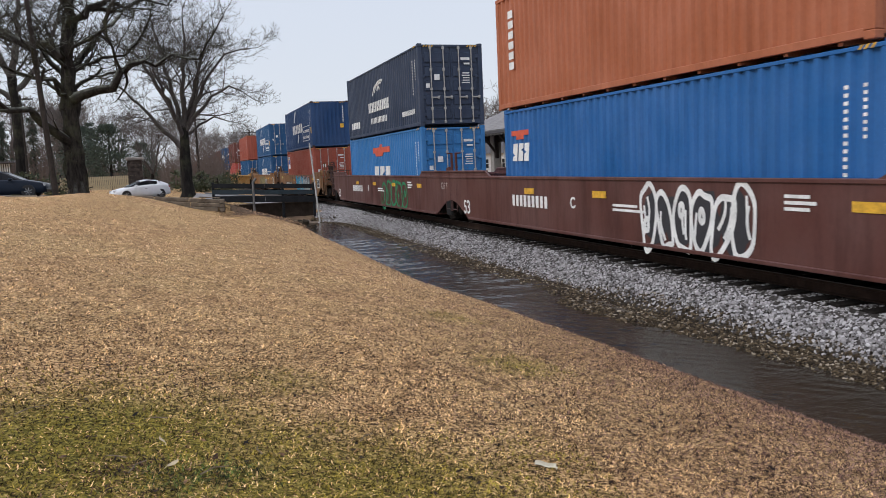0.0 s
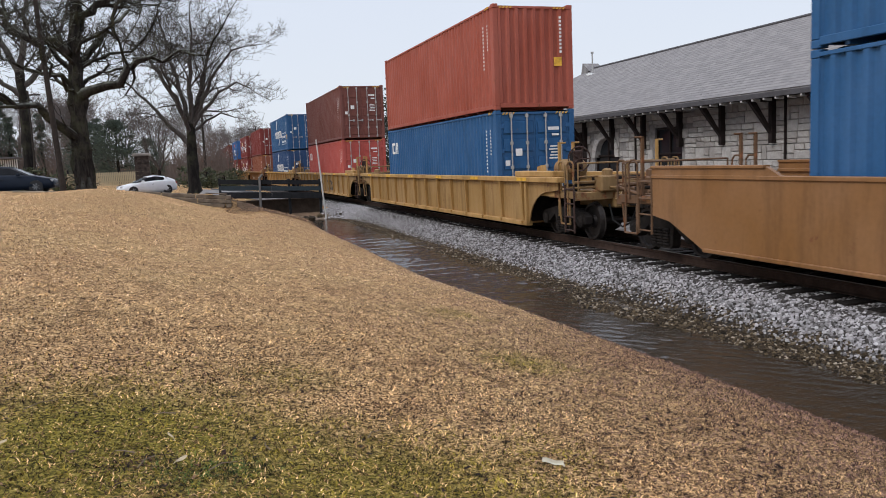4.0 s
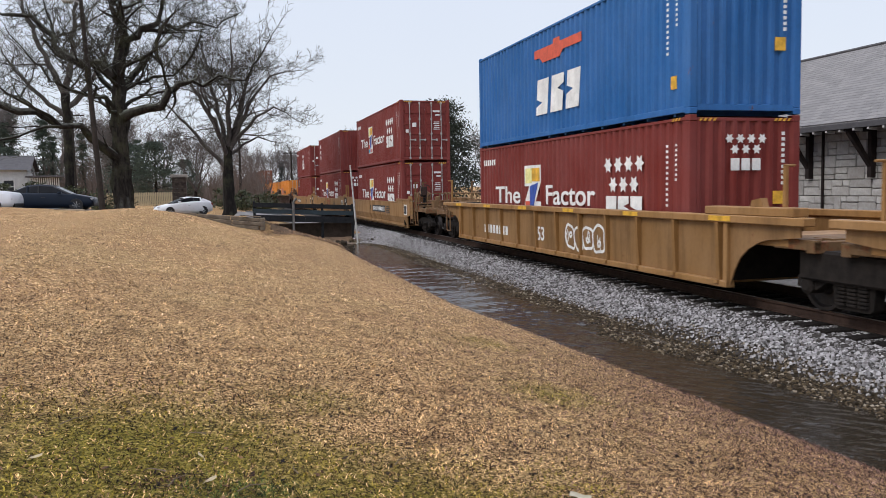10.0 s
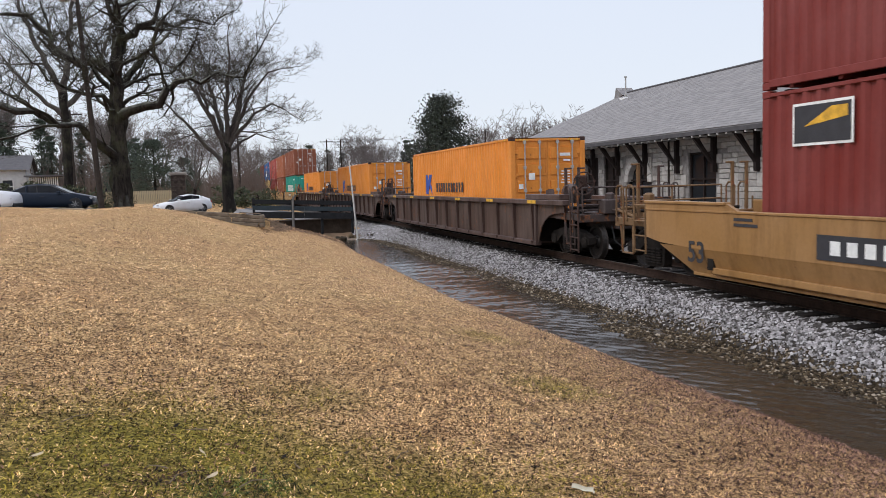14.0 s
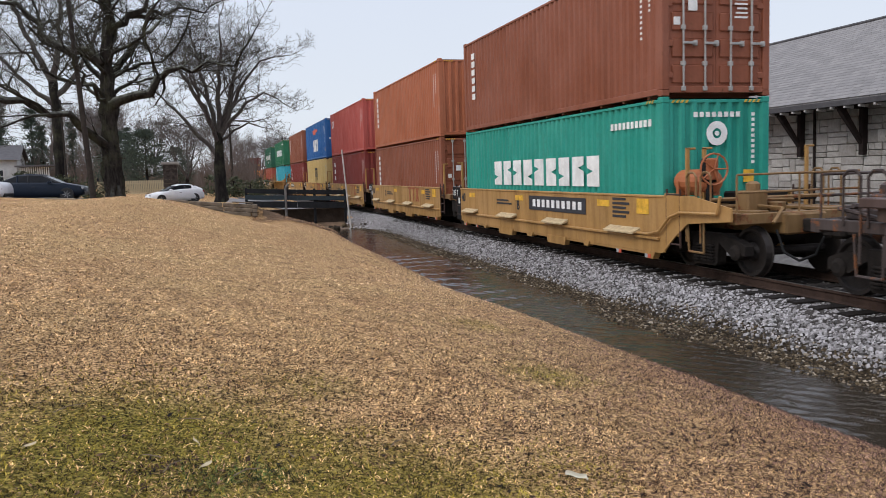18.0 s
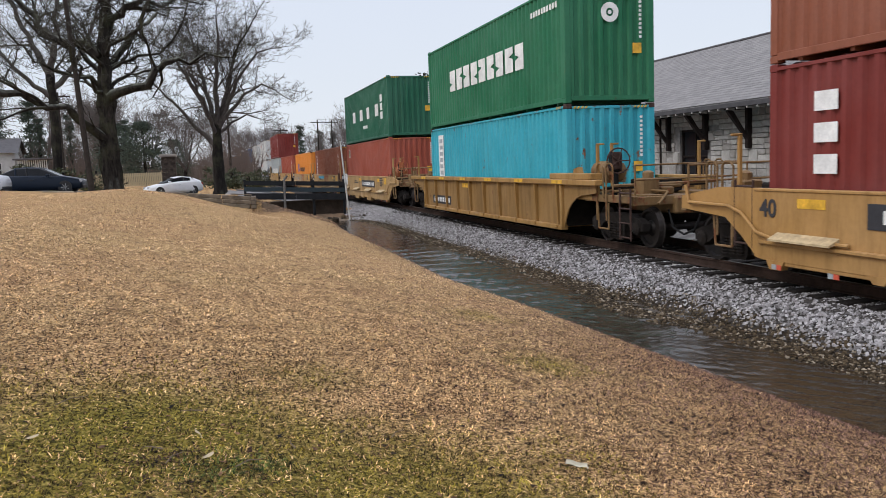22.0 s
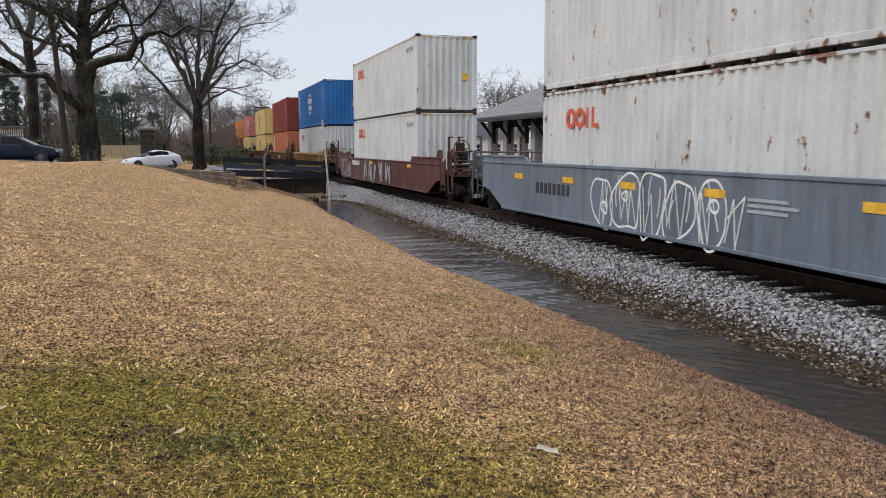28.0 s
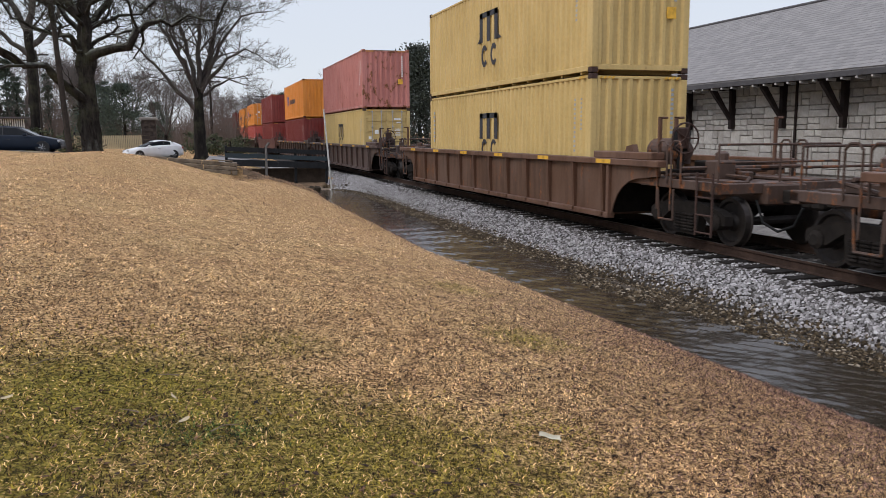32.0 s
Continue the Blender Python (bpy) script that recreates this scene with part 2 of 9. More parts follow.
def words(text, height, bold=0.0):
    """A flat mesh of text in the built-in font, from the origin to +x, standing in the xy plane."""
    key = (text, round(height, 3), bold)
    if key not in GLYPHS:
        cu = bpy.data.curves.new("writing", "FONT")
        cu.body, cu.size, cu.offset, cu.extrude = text, height * 1.4, bold, 0.003
        ob = bpy.data.objects.new("writing", cu)
        scene.collection.objects.link(ob)
        me = bpy.data.meshes.new_from_object(ob.evaluated_get(bpy.context.evaluated_depsgraph_get()))
        bpy.data.objects.remove(ob)
        bpy.data.curves.remove(cu)
        me.materials.clear()
        GLYPHS[key] = me
    return GLYPHS[key]

# ---- ground, ditch, track bed ----
TRACK_X = 9.65

def smooth(a, b, x):
    t = np.clip((x - a) / (b - a), 0, 1)
    return t * t * (3 - 2 * t)


def bank(y):
    """Where the lawn meets the water."""
    return np.interp(y, [-60, 3, 5.2, 7.0, 8.6, 10.7, 12.7, 16.1, 23, 28.5, 41, 46], [6.0, 5.9, 5.74, 5.65, 5.58, 5.45, 5.35, 5.02, 5.1, 5.08, 5.6, 5.8])


def foot(y):
    """Where the ballast meets the water."""
    return np.interp(y, [-60, 4, 6, 9, 12.5, 14.5, 18, 25, 33, 36, 38, 41, 46], [7.4, 7.35, 7.28, 7.02, 6.78, 7.05, 6.95, 6.95, 7.15, 7.0, 6.5, 6.3, 6.3])


WATER_Z = -0.65


def land(x, y):
    """The ground's height."""
    x, y = np.asarray(x, float), np.asarray(y, float)
    top = 0.60 + 0.0290 * np.clip(y, -5, 28)
    left = 1.0 - 0.035 * np.clip(-3.5 - x, 0, 12)
    d = np.clip((bank(y) - x) / 8.0, 0, 1)
    lawn = WATER_Z - 0.03 + (top * left + 0.68) * d ** 0.72
    park = 0.76 - 0.065 * np.clip(x, -40, 2) - 0.012 * (np.clip(y, 30, 90) - 50)
    # the parking lane lies lower than the lawn's crest
    park = park - (0.34 + 0.12 * smooth(-6, -3, x)) * smooth(38, 44, y) * smooth(70, 63, y)
    k = smooth(31.5, 37, y) * smooth(3.2, 1.2, x)
    z = lawn * (1 - k) + park * k
    # the lawn falls away below the timber edging
    z = z - 0.38 * smooth(-1.6, 1.3, x) * smooth(3.2, 1.75, x) * smooth(26, 33.4, y) * smooth(35.4, 34.6, y)
    # ditch and creek bed
    ditch = -1.0 - 0.1 * np.sin(y * 0.4)
    closed = smooth(41, 44.5, y)
    ditch = ditch * (1 - closed) + (-0.35) * closed
    w = smooth(-0.25, 0.45, x - bank(y))
    z = z * (1 - w) + ditch * w
    creek = smooth(35.5, 36.5, y) * smooth(40.5, 39.5, y) * smooth(1.2, 1.9, x)
    z = z * (1 - creek) + (-0.9) * creek
    z = np.where((x > 1.2) & (y > 40), z * (1 - closed) + (-0.25 + 0.12 * np.clip(8 - x, 0, 9)) * closed, z)
    # under the track bed, and the yard beyond it
    far = smooth(6.6, 8.6, x)
    z = z * (1 - far) + (-0.62) * far
    yard = smooth(11.8, 13.5, x)
    z = z * (1 - yard) + (-0.30) * yard
    # low rises far off
    r = np.hypot(x, y)
    z = z + 2.5 * smooth(120, 320, r) * smooth(10, 60, np.abs(x - 9.65))
    return z


def axis(stops):
    out = [stops[0][0]]
    for (a, s), (b, _) in zip(stops, stops[1:]):
        n = max(1, int(round((b - a) / s)))
        out += [a + (b - a) * (i + 1) / n for i in range(n)]
    return np.array(out)


def sheet(xs, ys, zf):
    X, Y = np.meshgrid(xs, ys)
    Zv = zf(X, Y)
    V = np.stack([X, Y, Zv], -1).reshape(-1, 3)
    nx, ny = len(xs), len(ys)
    i = np.arange(nx * ny).reshape(ny, nx)
    F = np.stack([i[:-1, :-1], i[:-1, 1:], i[1:, 1:], i[1:, :-1]], -1).reshape(-1, 4)
    return V, F


def np_mesh(name, V, F, mat, smooth_shade=True):
    me = bpy.data.meshes.new(name)
    k = F.shape[1]
    me.vertices.add(len(V))
    me.vertices.foreach_set("co", np.ascontiguousarray(V, np.float32).ravel())
    me.loops.add(F.size)
    me.loops.foreach_set("vertex_index", np.ascontiguousarray(F, np.int32).ravel())
    me.polygons.add(len(F))
    me.polygons.foreach_set("loop_start", np.arange(0, F.size, k, dtype=np.int32))
    me.polygons.foreach_set("use_smooth", np.full(len(F), smooth_shade))
    me.materials.append(mat)
    me.update(calc_edges=True)
    me.validate()
    return me


def lawn_material():
    m, n, l, b = material("dormant_lawn")
    tc = n.new("ShaderNodeTexCoord")
    fine = noise_node(n, l, 38, 6, 0.75)
    mid = noise_node(n, l, 3.5, 7, 0.72)
    big = noise_node(n, l, 0.45, 4, 0.55)
    straw = ramp(n, l, fine.outputs[0], [(0.42, (0.045, 0.025, 0.012)), (0.51, (0.47, 0.30, 0.145)), (0.62, (0.88, 0.61, 0.325))]).outputs[0]
    tint = ramp(n, l, mid.outputs[0], [(0.38, (0.50, 0.46, 0.43)), (0.58, (1.0, 1.0, 1.0))]).outputs[0]
    col = blend(n, l, 0.8, straw, tint, "MULTIPLY")
    warm = ramp(n, l, big.outputs[0], [(0.35, (1.0, 0.93, 0.88)), (0.65, (1.0, 1.0, 0.92))]).outputs[0]
    col = blend(n, l, 1.0, col, warm, "MULTIPLY")
    green = ramp(n, l, fine.outputs[0], [(0.40, (0.035, 0.031, 0.004)), (0.51, (0.175, 0.145, 0.018)), (0.64, (0.35, 0.28, 0.06))]).outputs[0]
    total = None
    for cx, cy, rad, amt in ((-0.55, 4.6, 1.25, 0.95), (0.35, 4.3, 0.9, 0.75), (-1.5, 4.9, 0.9, 0.7), (1.2, 4.2, 0.6, 0.4), (3.3, 9.7, 0.45, 0.5), (3.0, 6.9, 0.5, 0.55), (0.6, 6.0, 0.5, 0.3), (-1.2, 3.6, 1.4, 0.9), (0.6, 3.7, 1.2, 0.85), (1.5, 3.6, 0.6, 0.5)):
        mp = n.new("ShaderNodeVectorMath")
        mp.operation = "SUBTRACT"
        l.new(tc.outputs["Object"], mp.inputs[0])
        mp.inputs[1].default_value = (cx, cy, 0.2)
        ln = n.new("ShaderNodeVectorMath")
        ln.operation = "LENGTH"
        l.new(mp.outputs[0], ln.inputs[0])
        wob = n.new("ShaderNodeMath")
        wob.operation = "MULTIPLY_ADD"
        l.new(mid.outputs[0], wob.inputs[0])
        wob.inputs[1].default_value = 1.1
        l.new(ln.outputs["Value"], wob.inputs[2])
        mr2 = n.new("ShaderNodeMapRange")
        mr2.inputs[1].default_value, mr2.inputs[2].default_value = rad * 0.6 + 0.4, rad * 1.2 + 0.65
        mr2.inputs[3].default_value, mr2.inputs[4].default_value = amt, 0.0
        l.new(wob.outputs[0], mr2.inputs[0])
        if total is None:
            total = mr2.outputs[0]
        else:
            mx = n.new("ShaderNodeMath")
            mx.operation = "MAXIMUM"
            l.new(total, mx.inputs[0])
            l.new(mr2.outputs[0], mx.inputs[1])
            total = mx.outputs[0]
    col = blend(n, l, total, col, green)
    l.new(col, b.inputs["Base Color"])
    b.inputs["Roughness"].default_value = 0.95
    b.inputs["Specular IOR Level"].default_value = 0.15
    bump(n, l, b, fine.outputs[0], 0.9, 0.03)
    return m


LAWN = lawn_material()
xs = axis([(-600, 60), (-120, 12), (-40, 2.5), (-14, 0.8), (-5, 0.3), (3, 0.15), (9, 0.5), (15, 3), (45, 12), (120, 60), (600, 1)])
ys = axis([(-750, 90), (-60, 12), (-6, 0.6), (2, 0.3), (16, 0.6), (34, 0.4), (46, 1.5), (70, 6), (160, 30), (400, 100), (1000, 1)])
V, F = sheet(xs, ys, land)
ground = new("ground", np_mesh("ground", V, F, LAWN))
tagged(ground, "mown dormant straw-coloured lawn with thin green patches", "ground", kind="structure")


def water_material():
    m, n, l, b = material("muddy_water")
    b.inputs["Base Color"].default_value = (0.030, 0.023, 0.015, 1)
    b.inputs["Roughness"].default_value = 0.03
    b.inputs["IOR"].default_value = 1.5
    a = noise_node(n, l, 1.0, 3, 0.5, (2.0, 5.0, 1))
    fine = noise_node(n, l, 9.0, 4, 0.6, (1.0, 1.9, 1))
    both = n.new("ShaderNodeMath")
    both.operation = "MULTIPLY_ADD"
    l.new(fine.outputs[0], both.inputs[0])
    both.inputs[1].default_value = 0.45
    l.new(a.outputs[0], both.inputs[2])
    bump(n, l, b, both.outputs[0], 0.35, 0.05)
    return m


WATER = water_material()
wx, wy = axis([(4.6, 0.045), (8.2, 1)]), axis([(-20, 0.5), (2, 0.045), (34, 0.1), (75, 1)])


def ripples(x, y):
    """Short-crested wind ripples, calmer in some stretches than in others."""
    amp = 0.5 + 0.6 * smooth(-0.9, 0.5, np.sin(y * 0.52 + 1.2) + 0.5 * np.sin(x * 1.7 + y * 0.23))
    z = np.zeros_like(x)
    for turn, waves, h, ph in ((38, 27, 0.0036, 0.4), (47, 32, 0.0028, 2.1), (27, 23, 0.0032, 4.0), (60, 40, 0.0015, 1.0), (12, 36, 0.0013, 5.2), (-25, 30, 0.0008, 3.3)):
        c, q = math.cos(radians(turn)), math.sin(radians(turn))
        z += h * np.sin((x * c + y * q) * waves + ph + 0.8 * np.sin(x * 1.9 - y * 0.8 + ph))
    riffle = smooth(12.5, 15.5, y) * smooth(31, 25, y) * (0.6 + 0.4 * np.sin(x * 2.3 + y * 0.7))
    return WATER_Z + z * (1.0 * amp + 1.7 * riffle)


V, F = sheet(wx, wy, ripples)
water = new("water", np_mesh("water", V, F, WATER))
tagged(water, "shallow muddy brown ditch water with wind ripples", "water", kind="structure")

# ---- ballast and rails ----
STONE = simple("ballast_stone", (0.055, 0.048, 0.043), 0.9, var=0.6, scale=14, bmp=0.8)


def stone_material(name, stops):
    m, n, l, b = material(name)
    gi = n.new("ShaderNodeNewGeometry")
    c = ramp(n, l, gi.outputs["Random Per Island"], list(stops)).outputs[0]
    f = noise_node(n, l, 60, 4)
    g2 = ramp(n, l, f.outputs[0], [(0.3, (0.7, 0.69, 0.68)), (0.65, (1, 1, 1))]).outputs[0]
    l.new(blend(n, l, 0.7, c, g2, "MULTIPLY"), b.inputs["Base Color"])
    b.inputs["Roughness"].default_value = 0.85
    b.inputs["Specular IOR Level"].default_value = 0.2
    return m


GRANITE = stone_material("crushed_granite", ((0.0, (0.07, 0.064, 0.06)), (0.22, (0.21, 0.198, 0.194)), (0.62, (0.37, 0.352, 0.35)), (1.0, (0.60, 0.58, 0.58))))


def bed(x, y):
    x = np.asarray(x, float)
    f = foot(y)
    up = np.clip((x - f) / (8.35 - f), 0, 1)
    z = -0.80 + 0.60 * smooth(0, 1, up)
    down = np.clip((x - 11.0) / 1.3, 0, 1)
    z = z - 0.28 * smooth(0, 1, down)
    return z + 0.012 * np.sin(x * 23 + np.asarray(y) * 7) * np.sin(np.asarray(y) * 19 - x * 5)


bx = axis([(6.3, 0.12), (12.6, 1)])
by = axis([(-700, 50), (-20, 2), (0, 0.35), (50, 2), (120, 20), (1000, 1)])
V, F = sheet(bx, by, bed)
ballast = new("track_bed", np_mesh("track_bed", V, F, STONE))
tagged(ballast, "grey crushed-stone railway ballast bed", "track bed", kind="structure")


def stones(n, seed, sampler, size):
    """Many small angular stones in one mesh."""
    rng = np.random.default_rng(seed)
    P = sampler(rng, n)
    n = len(P)
    base = np.array([(-1, -1, -0.7), (1, -1, -0.6), (1, 1, -0.7), (-1, 1, -0.6), (-0.7, -0.8, 0.7), (0.8, -0.6, 0.6), (0.6, 0.8, 0.8), (-0.8, 0.7, 0.6)], float)
    V = base[None] * (1 + rng.uniform(-0.35, 0.35, (n, 8, 3)))
    s = rng.uniform(*size, (n, 1, 1)) * rng.uniform(0.7, 1.2, (n, 1, 3))
    V = V * s
    a, b2 = rng.uniform(0, 6.28, n), rng.uniform(-0.9, 0.9, n)
    ca, sa, cb, sb = np.cos(a), np.sin(a), np.cos(b2), np.sin(b2)
    R = np.zeros((n, 3, 3))
    R[:, 0, 0], R[:, 0, 1] = ca, -sa
    R[:, 1, 0], R[:, 1, 1], R[:, 1, 2] = sa * cb, ca * cb, -sb
    R[:, 2, 0], R[:, 2, 1], R[:, 2, 2] = sa * sb, ca * sb, cb
    V = np.einsum("nij,nkj->nki", R, V) + P[:, None]
    q = np.array([(4, 5, 6, 7), (0, 1, 5, 4), (1, 2, 6, 5), (2, 3, 7, 6), (3, 0, 4, 7)])
    F = (np.arange(n)[:, None, None] * 8 + q[None]).reshape(-1, 4)
    return V.reshape(-1, 3), F


def wet(y):
    """How far the muddy wet gravel reaches up the ballast's slope."""
    return np.interp(y, [4, 7, 9.5, 12.3, 14.2, 20, 40], [0.34, 0.40, 0.58, 0.74, 0.34, 0.46, 0.35])


def near_bed(rng, n):
    y = 4.5 + 44 * rng.uniform(0, 1, n) ** 1.8
    low = foot(y) + 0.08 + wet(y) * rng.uniform(0.55, 1.1, n)
    x = low + (8.84 - low) * rng.uniform(0, 1, n) ** 0.9
    tie = (np.abs((y - 2 + 0.265) % 0.53 - 0.265) < 0.15) & (x > 8.30)
    z = bed(x, y) + rng.uniform(-0.02, 0.030, n) - 0.03 * smooth(7.85, 8.25, x)
    return np.stack([x, y, z], 1)[~tie]


V, F = stones(62000, 3, near_bed, (0.011, 0.024))
tagged(new("ballast_stones", np_mesh("ballast_stones", V, F, GRANITE, False)), "loose grey crushed granite ballast stones", "gravel", kind="stuff")


def mid_bed(rng, n):
    y = 3 + 40 * rng.uniform(0, 1, n) ** 1.5
    x = rng.uniform(10.95, 12.6, n)
    return np.stack([x, y, bed(x, y) + rng.uniform(-0.01, 0.02, n)], 1)


V, F = stones(6000, 4, mid_bed, (0.02, 0.042))
tagged(new("ballast_stones", np_mesh("ballast_stones", V, F, GRANITE, False)), "loose pale ballast stones beyond the rails", "gravel", kind="stuff")
WETSTONE = stone_material("muddy_gravel", ((0.0, (0.014, 0.010, 0.006)), (0.55, (0.065, 0.046, 0.026)), (0.85, (0.13, 0.095, 0.055)), (1.0, (0.42, 0.36, 0.28))))


def shore(rng, n):
    y = 4.5 + 36 * rng.uniform(0, 1, n) ** 1.7
    x = foot(y) - 0.26 + (0.42 + wet(y)) * rng.beta(1.6, 1.4, n)
    return np.stack([x, y, np.maximum(bed(x, y), WATER_Z - 0.012) + rng.uniform(-0.008, 0.018, n)], 1)


V, F = stones(21000, 14, shore, (0.009, 0.024))
tagged(new("muddy_gravel", np_mesh("muddy_gravel", V, F, WETSTONE, False)), "wet brown gravel at the edge of the ditch", "gravel", kind="stuff")
FOULED = stone_material("fouled_ballast", ((0.0, (0.03, 0.026, 0.022)), (0.5, (0.10, 0.092, 0.085)), (1.0, (0.30, 0.285, 0.275))))


def crib(rng, n):
    y = 3 + 40 * rng.uniform(0, 1, n) ** 1.6
    x = 8.75 + 2.1 * rng.uniform(0, 1, n) ** 1.4
    return np.stack([x, y, bed(x, y) - 0.025 + rng.uniform(-0.01, 0.02, n)], 1)


V, F = stones(9000, 5, crib, (0.014, 0.030))
tagged(new("ballast_stones", np_mesh("ballast_stones", V, F, FOULED, False)), "dark fouled ballast stones between the ties", "gravel", kind="stuff")
YARD = simple("yard_gravel", (0.20, 0.185, 0.165), 0.95, var=0.45, scale=2.5, bmp=0.6)
V, F = sheet(axis([(12.2, 0.8), (21.5, 2), (36, 1)]), axis([(-700, 60), (-20, 4), (60, 10), (120, 40), (300, 1)]), lambda x, y: land(x, y) + 0.03)
tagged(new("yard", np_mesh("yard", V, F, YARD)), "grey gravel yard between the track and the station", "ground", kind="structure")

RUST_RAIL = simple("rail_rust", (0.050, 0.030, 0.022), 0.9, 0.0, var=0.4, scale=5)
TREAD = simple("tread_steel", (0.35, 0.33, 0.31), 0.3, 0.9, var=0.2, scale=8)
TIE = simple("creosoted_tie", (0.014, 0.011, 0.009), 0.9, var=0.5, scale=7, bmp=0.5)


def rail_geo():
    g = Geo()
    prof = [(-0.07, -0.172), (0.07, -0.172), (0.07, -0.16), (0.012, -0.145), (0.01, -0.045), (0.036, -0.035), (0.036, -0.004), (0.03, 0.0), (-0.03, 0.0), (-0.036, -0.004), (-0.036, -0.035), (-0.01, -0.045), (-0.012, -0.145), (-0.07, -0.16)]
    g.prism(prof, "y", -700, 1000)
    return g


track = thing("railway_track", pose(TRACK_X, 0, 0), "rusty steel rails on dark wooden ties", "railway track", kind="structure")
for x in (-0.753, 0.753):
    part("rail", rail_geo(), RUST_RAIL, track, at=(x, 0, 0))
    part("rail_head", Geo().box(-0.024, 0.024, -700, 1000, 0.0005, 0.003), TREAD, track, "worn bright rail head", at=(x, 0, 0))
tie_mesh = Geo().bevbox(-1.3, 1.3, -0.115, 0.115, -0.36, -0.175, 0.012).mesh("tie")
for i in range(150):
    part("tie", tie_mesh, TIE, track, at=pose(random.uniform(-0.05, 0.05), 2 + i * 0.53 + random.uniform(-0.03, 0.03), random.uniform(-0.01, 0.005), 0, 0, random.uniform(-0.8, 0.8)))
rest = Geo()
for i in range(260):
    y = 2 + (150 + i) * 0.53
    rest.box(-1.3, 1.3, y - 0.115, y + 0.115, -0.36, -0.178)
tagged(part("ties_beyond", rest, TIE, track), kind="stuff")

# ---- the freight train ----

RED, BLUE = (0.30, 0.045, 0.03), (0.02, 0.10, 0.32)
COLOURS = {
    "orange_rust": ((0.42, 0.13, 0.055), 0.12), "blue": ((0.013, 0.125, 0.37), 0.1), "charcoal": ((0.028, 0.045, 0.085), 0.05),
    "sky_blue": ((0.030, 0.185, 0.455), 0.10), "navy": ((0.014, 0.06, 0.17), 0.05), "brick": ((0.36, 0.080, 0.045), 0.12),
    "brown": ((0.17, 0.05, 0.035), 0.12), "coral": ((0.47, 0.085, 0.065), 0.05), "maroon": ((0.195, 0.023, 0.016), 0.08),
    "deep_blue": ((0.012, 0.092, 0.235), 0.06), "ember": ((0.26, 0.078, 0.036), 0.1), "orange": ((0.77, 0.27, 0.034), 0.12),
    "teal_green": ((0.015, 0.31, 0.235), 0.06), "green": ((0.012, 0.16, 0.07), 0.06), "forest": ((0.012, 0.12, 0.065), 0.1),
    "yellow": ((0.60, 0.43, 0.165), 0.06), "teal": ((0.035, 0.39, 0.49), 0.26), "white": ((0.66, 0.665, 0.64), 0.16),
    "rusty_white": ((0.64, 0.65, 0.63), 0.34), "grey": ((0.40, 0.44, 0.45), 0.1), "royal": ((0.015, 0.15, 0.42), 0.04),
    "pink": ((0.52, 0.20, 0.17), 0.36), "red": ((0.45, 0.05, 0.045), 0.1), "peach": ((0.55, 0.22, 0.12), 0.15),
}
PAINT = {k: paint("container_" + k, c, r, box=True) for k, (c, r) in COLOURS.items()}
NICE = {"orange_rust": "rust-orange", "sky_blue": "light blue", "deep_blue": "dark blue", "brick": "brick-red", "ember": "reddish-brown",
        "teal_green": "sea-green", "rusty_white": "rust-stained white", "forest": "dark green", "royal": "bright blue", "charcoal": "dark slate-blue",
        "coral": "faded red", "pink": "faded pink-red rusty"}
CAR_COLOURS = {
    "oxide": ((0.105, 0.035, 0.027), 0.15), "mustard": ((0.25, 0.115, 0.036), 0.25), "gold": ((0.46, 0.265, 0.085), 0.22),
    "tan": ((0.43, 0.235, 0.072), 0.12), "caramel": ((0.33, 0.172, 0.056), 0.16), "ochre": ((0.37, 0.205, 0.060), 0.2), "umber": ((0.082, 0.047, 0.038), 0.28),
    "sand": ((0.47, 0.29, 0.115), 0.2), "steel": ((0.155, 0.185, 0.225), 0.06), "chestnut": ((0.125, 0.06, 0.035), 0.3),
}
CAR_PAINT = {k: paint("well_car_" + k, c, r, dirt=0.5) for k, (c, r) in CAR_COLOURS.items()}
# end pieces: grime, plus shade of the car gap put into the colour
CAR_GRIME_SHADE = {k: paint("grimy_shaded_end_" + k, tuple(v * 0.5 + 0.012 for v in c), 0.5, dirt=0.5, rough=0.6) for k, (c, r) in CAR_COLOURS.items()}
# web plates: car colour at about three quarters, browner and rustier
CAR_WEB = {k: paint("darker_web_" + k, tuple(v * 0.74 + w for v, w in zip(c, (0.02, 0.012, 0.007))), r + 0.1, dirt=0.6) for k, (c, r) in CAR_COLOURS.items()}
CAR_NICE = {"oxide": "oxide-brown", "mustard": "weathered mustard-brown", "gold": "yellow", "tan": "tan-yellow", "caramel": "caramel-brown", "ochre": "ochre-yellow",
            "umber": "dark brown", "sand": "faded sand-coloured", "steel": "blue-grey", "chestnut": "rusty brown"}
MARK = {"w": simple("marking_white", (0.80, 0.80, 0.77), 0.6, var=0.2, scale=3), "k": simple("marking_black", (0.03, 0.03, 0.035), 0.6),
        "r": simple("marking_red", (0.62, 0.10, 0.05), 0.6), "y": simple("marking_yellow", (0.74, 0.41, 0.035), 0.6, var=0.4),
        "b": simple("marking_blue", (0.03, 0.08, 0.36), 0.6), "o": simple("marking_rust_red", (0.33, 0.09, 0.035), 0.6),
        "g": simple("marking_green", (0.02, 0.22, 0.09), 0.6), "c": simple("marking_cyan", (0.025, 0.37, 0.58), 0.6),
        "p": simple("marking_pink", (0.66, 0.28, 0.24), 0.6), "s": simple("marking_grey", (0.36, 0.39, 0.40), 0.6),
        "l": simple("marking_pale_yellow", (0.80, 0.74, 0.30), 0.6), "v": simple("marking_faded_olive", (0.30, 0.25, 0.12), 0.7, var=0.4)}
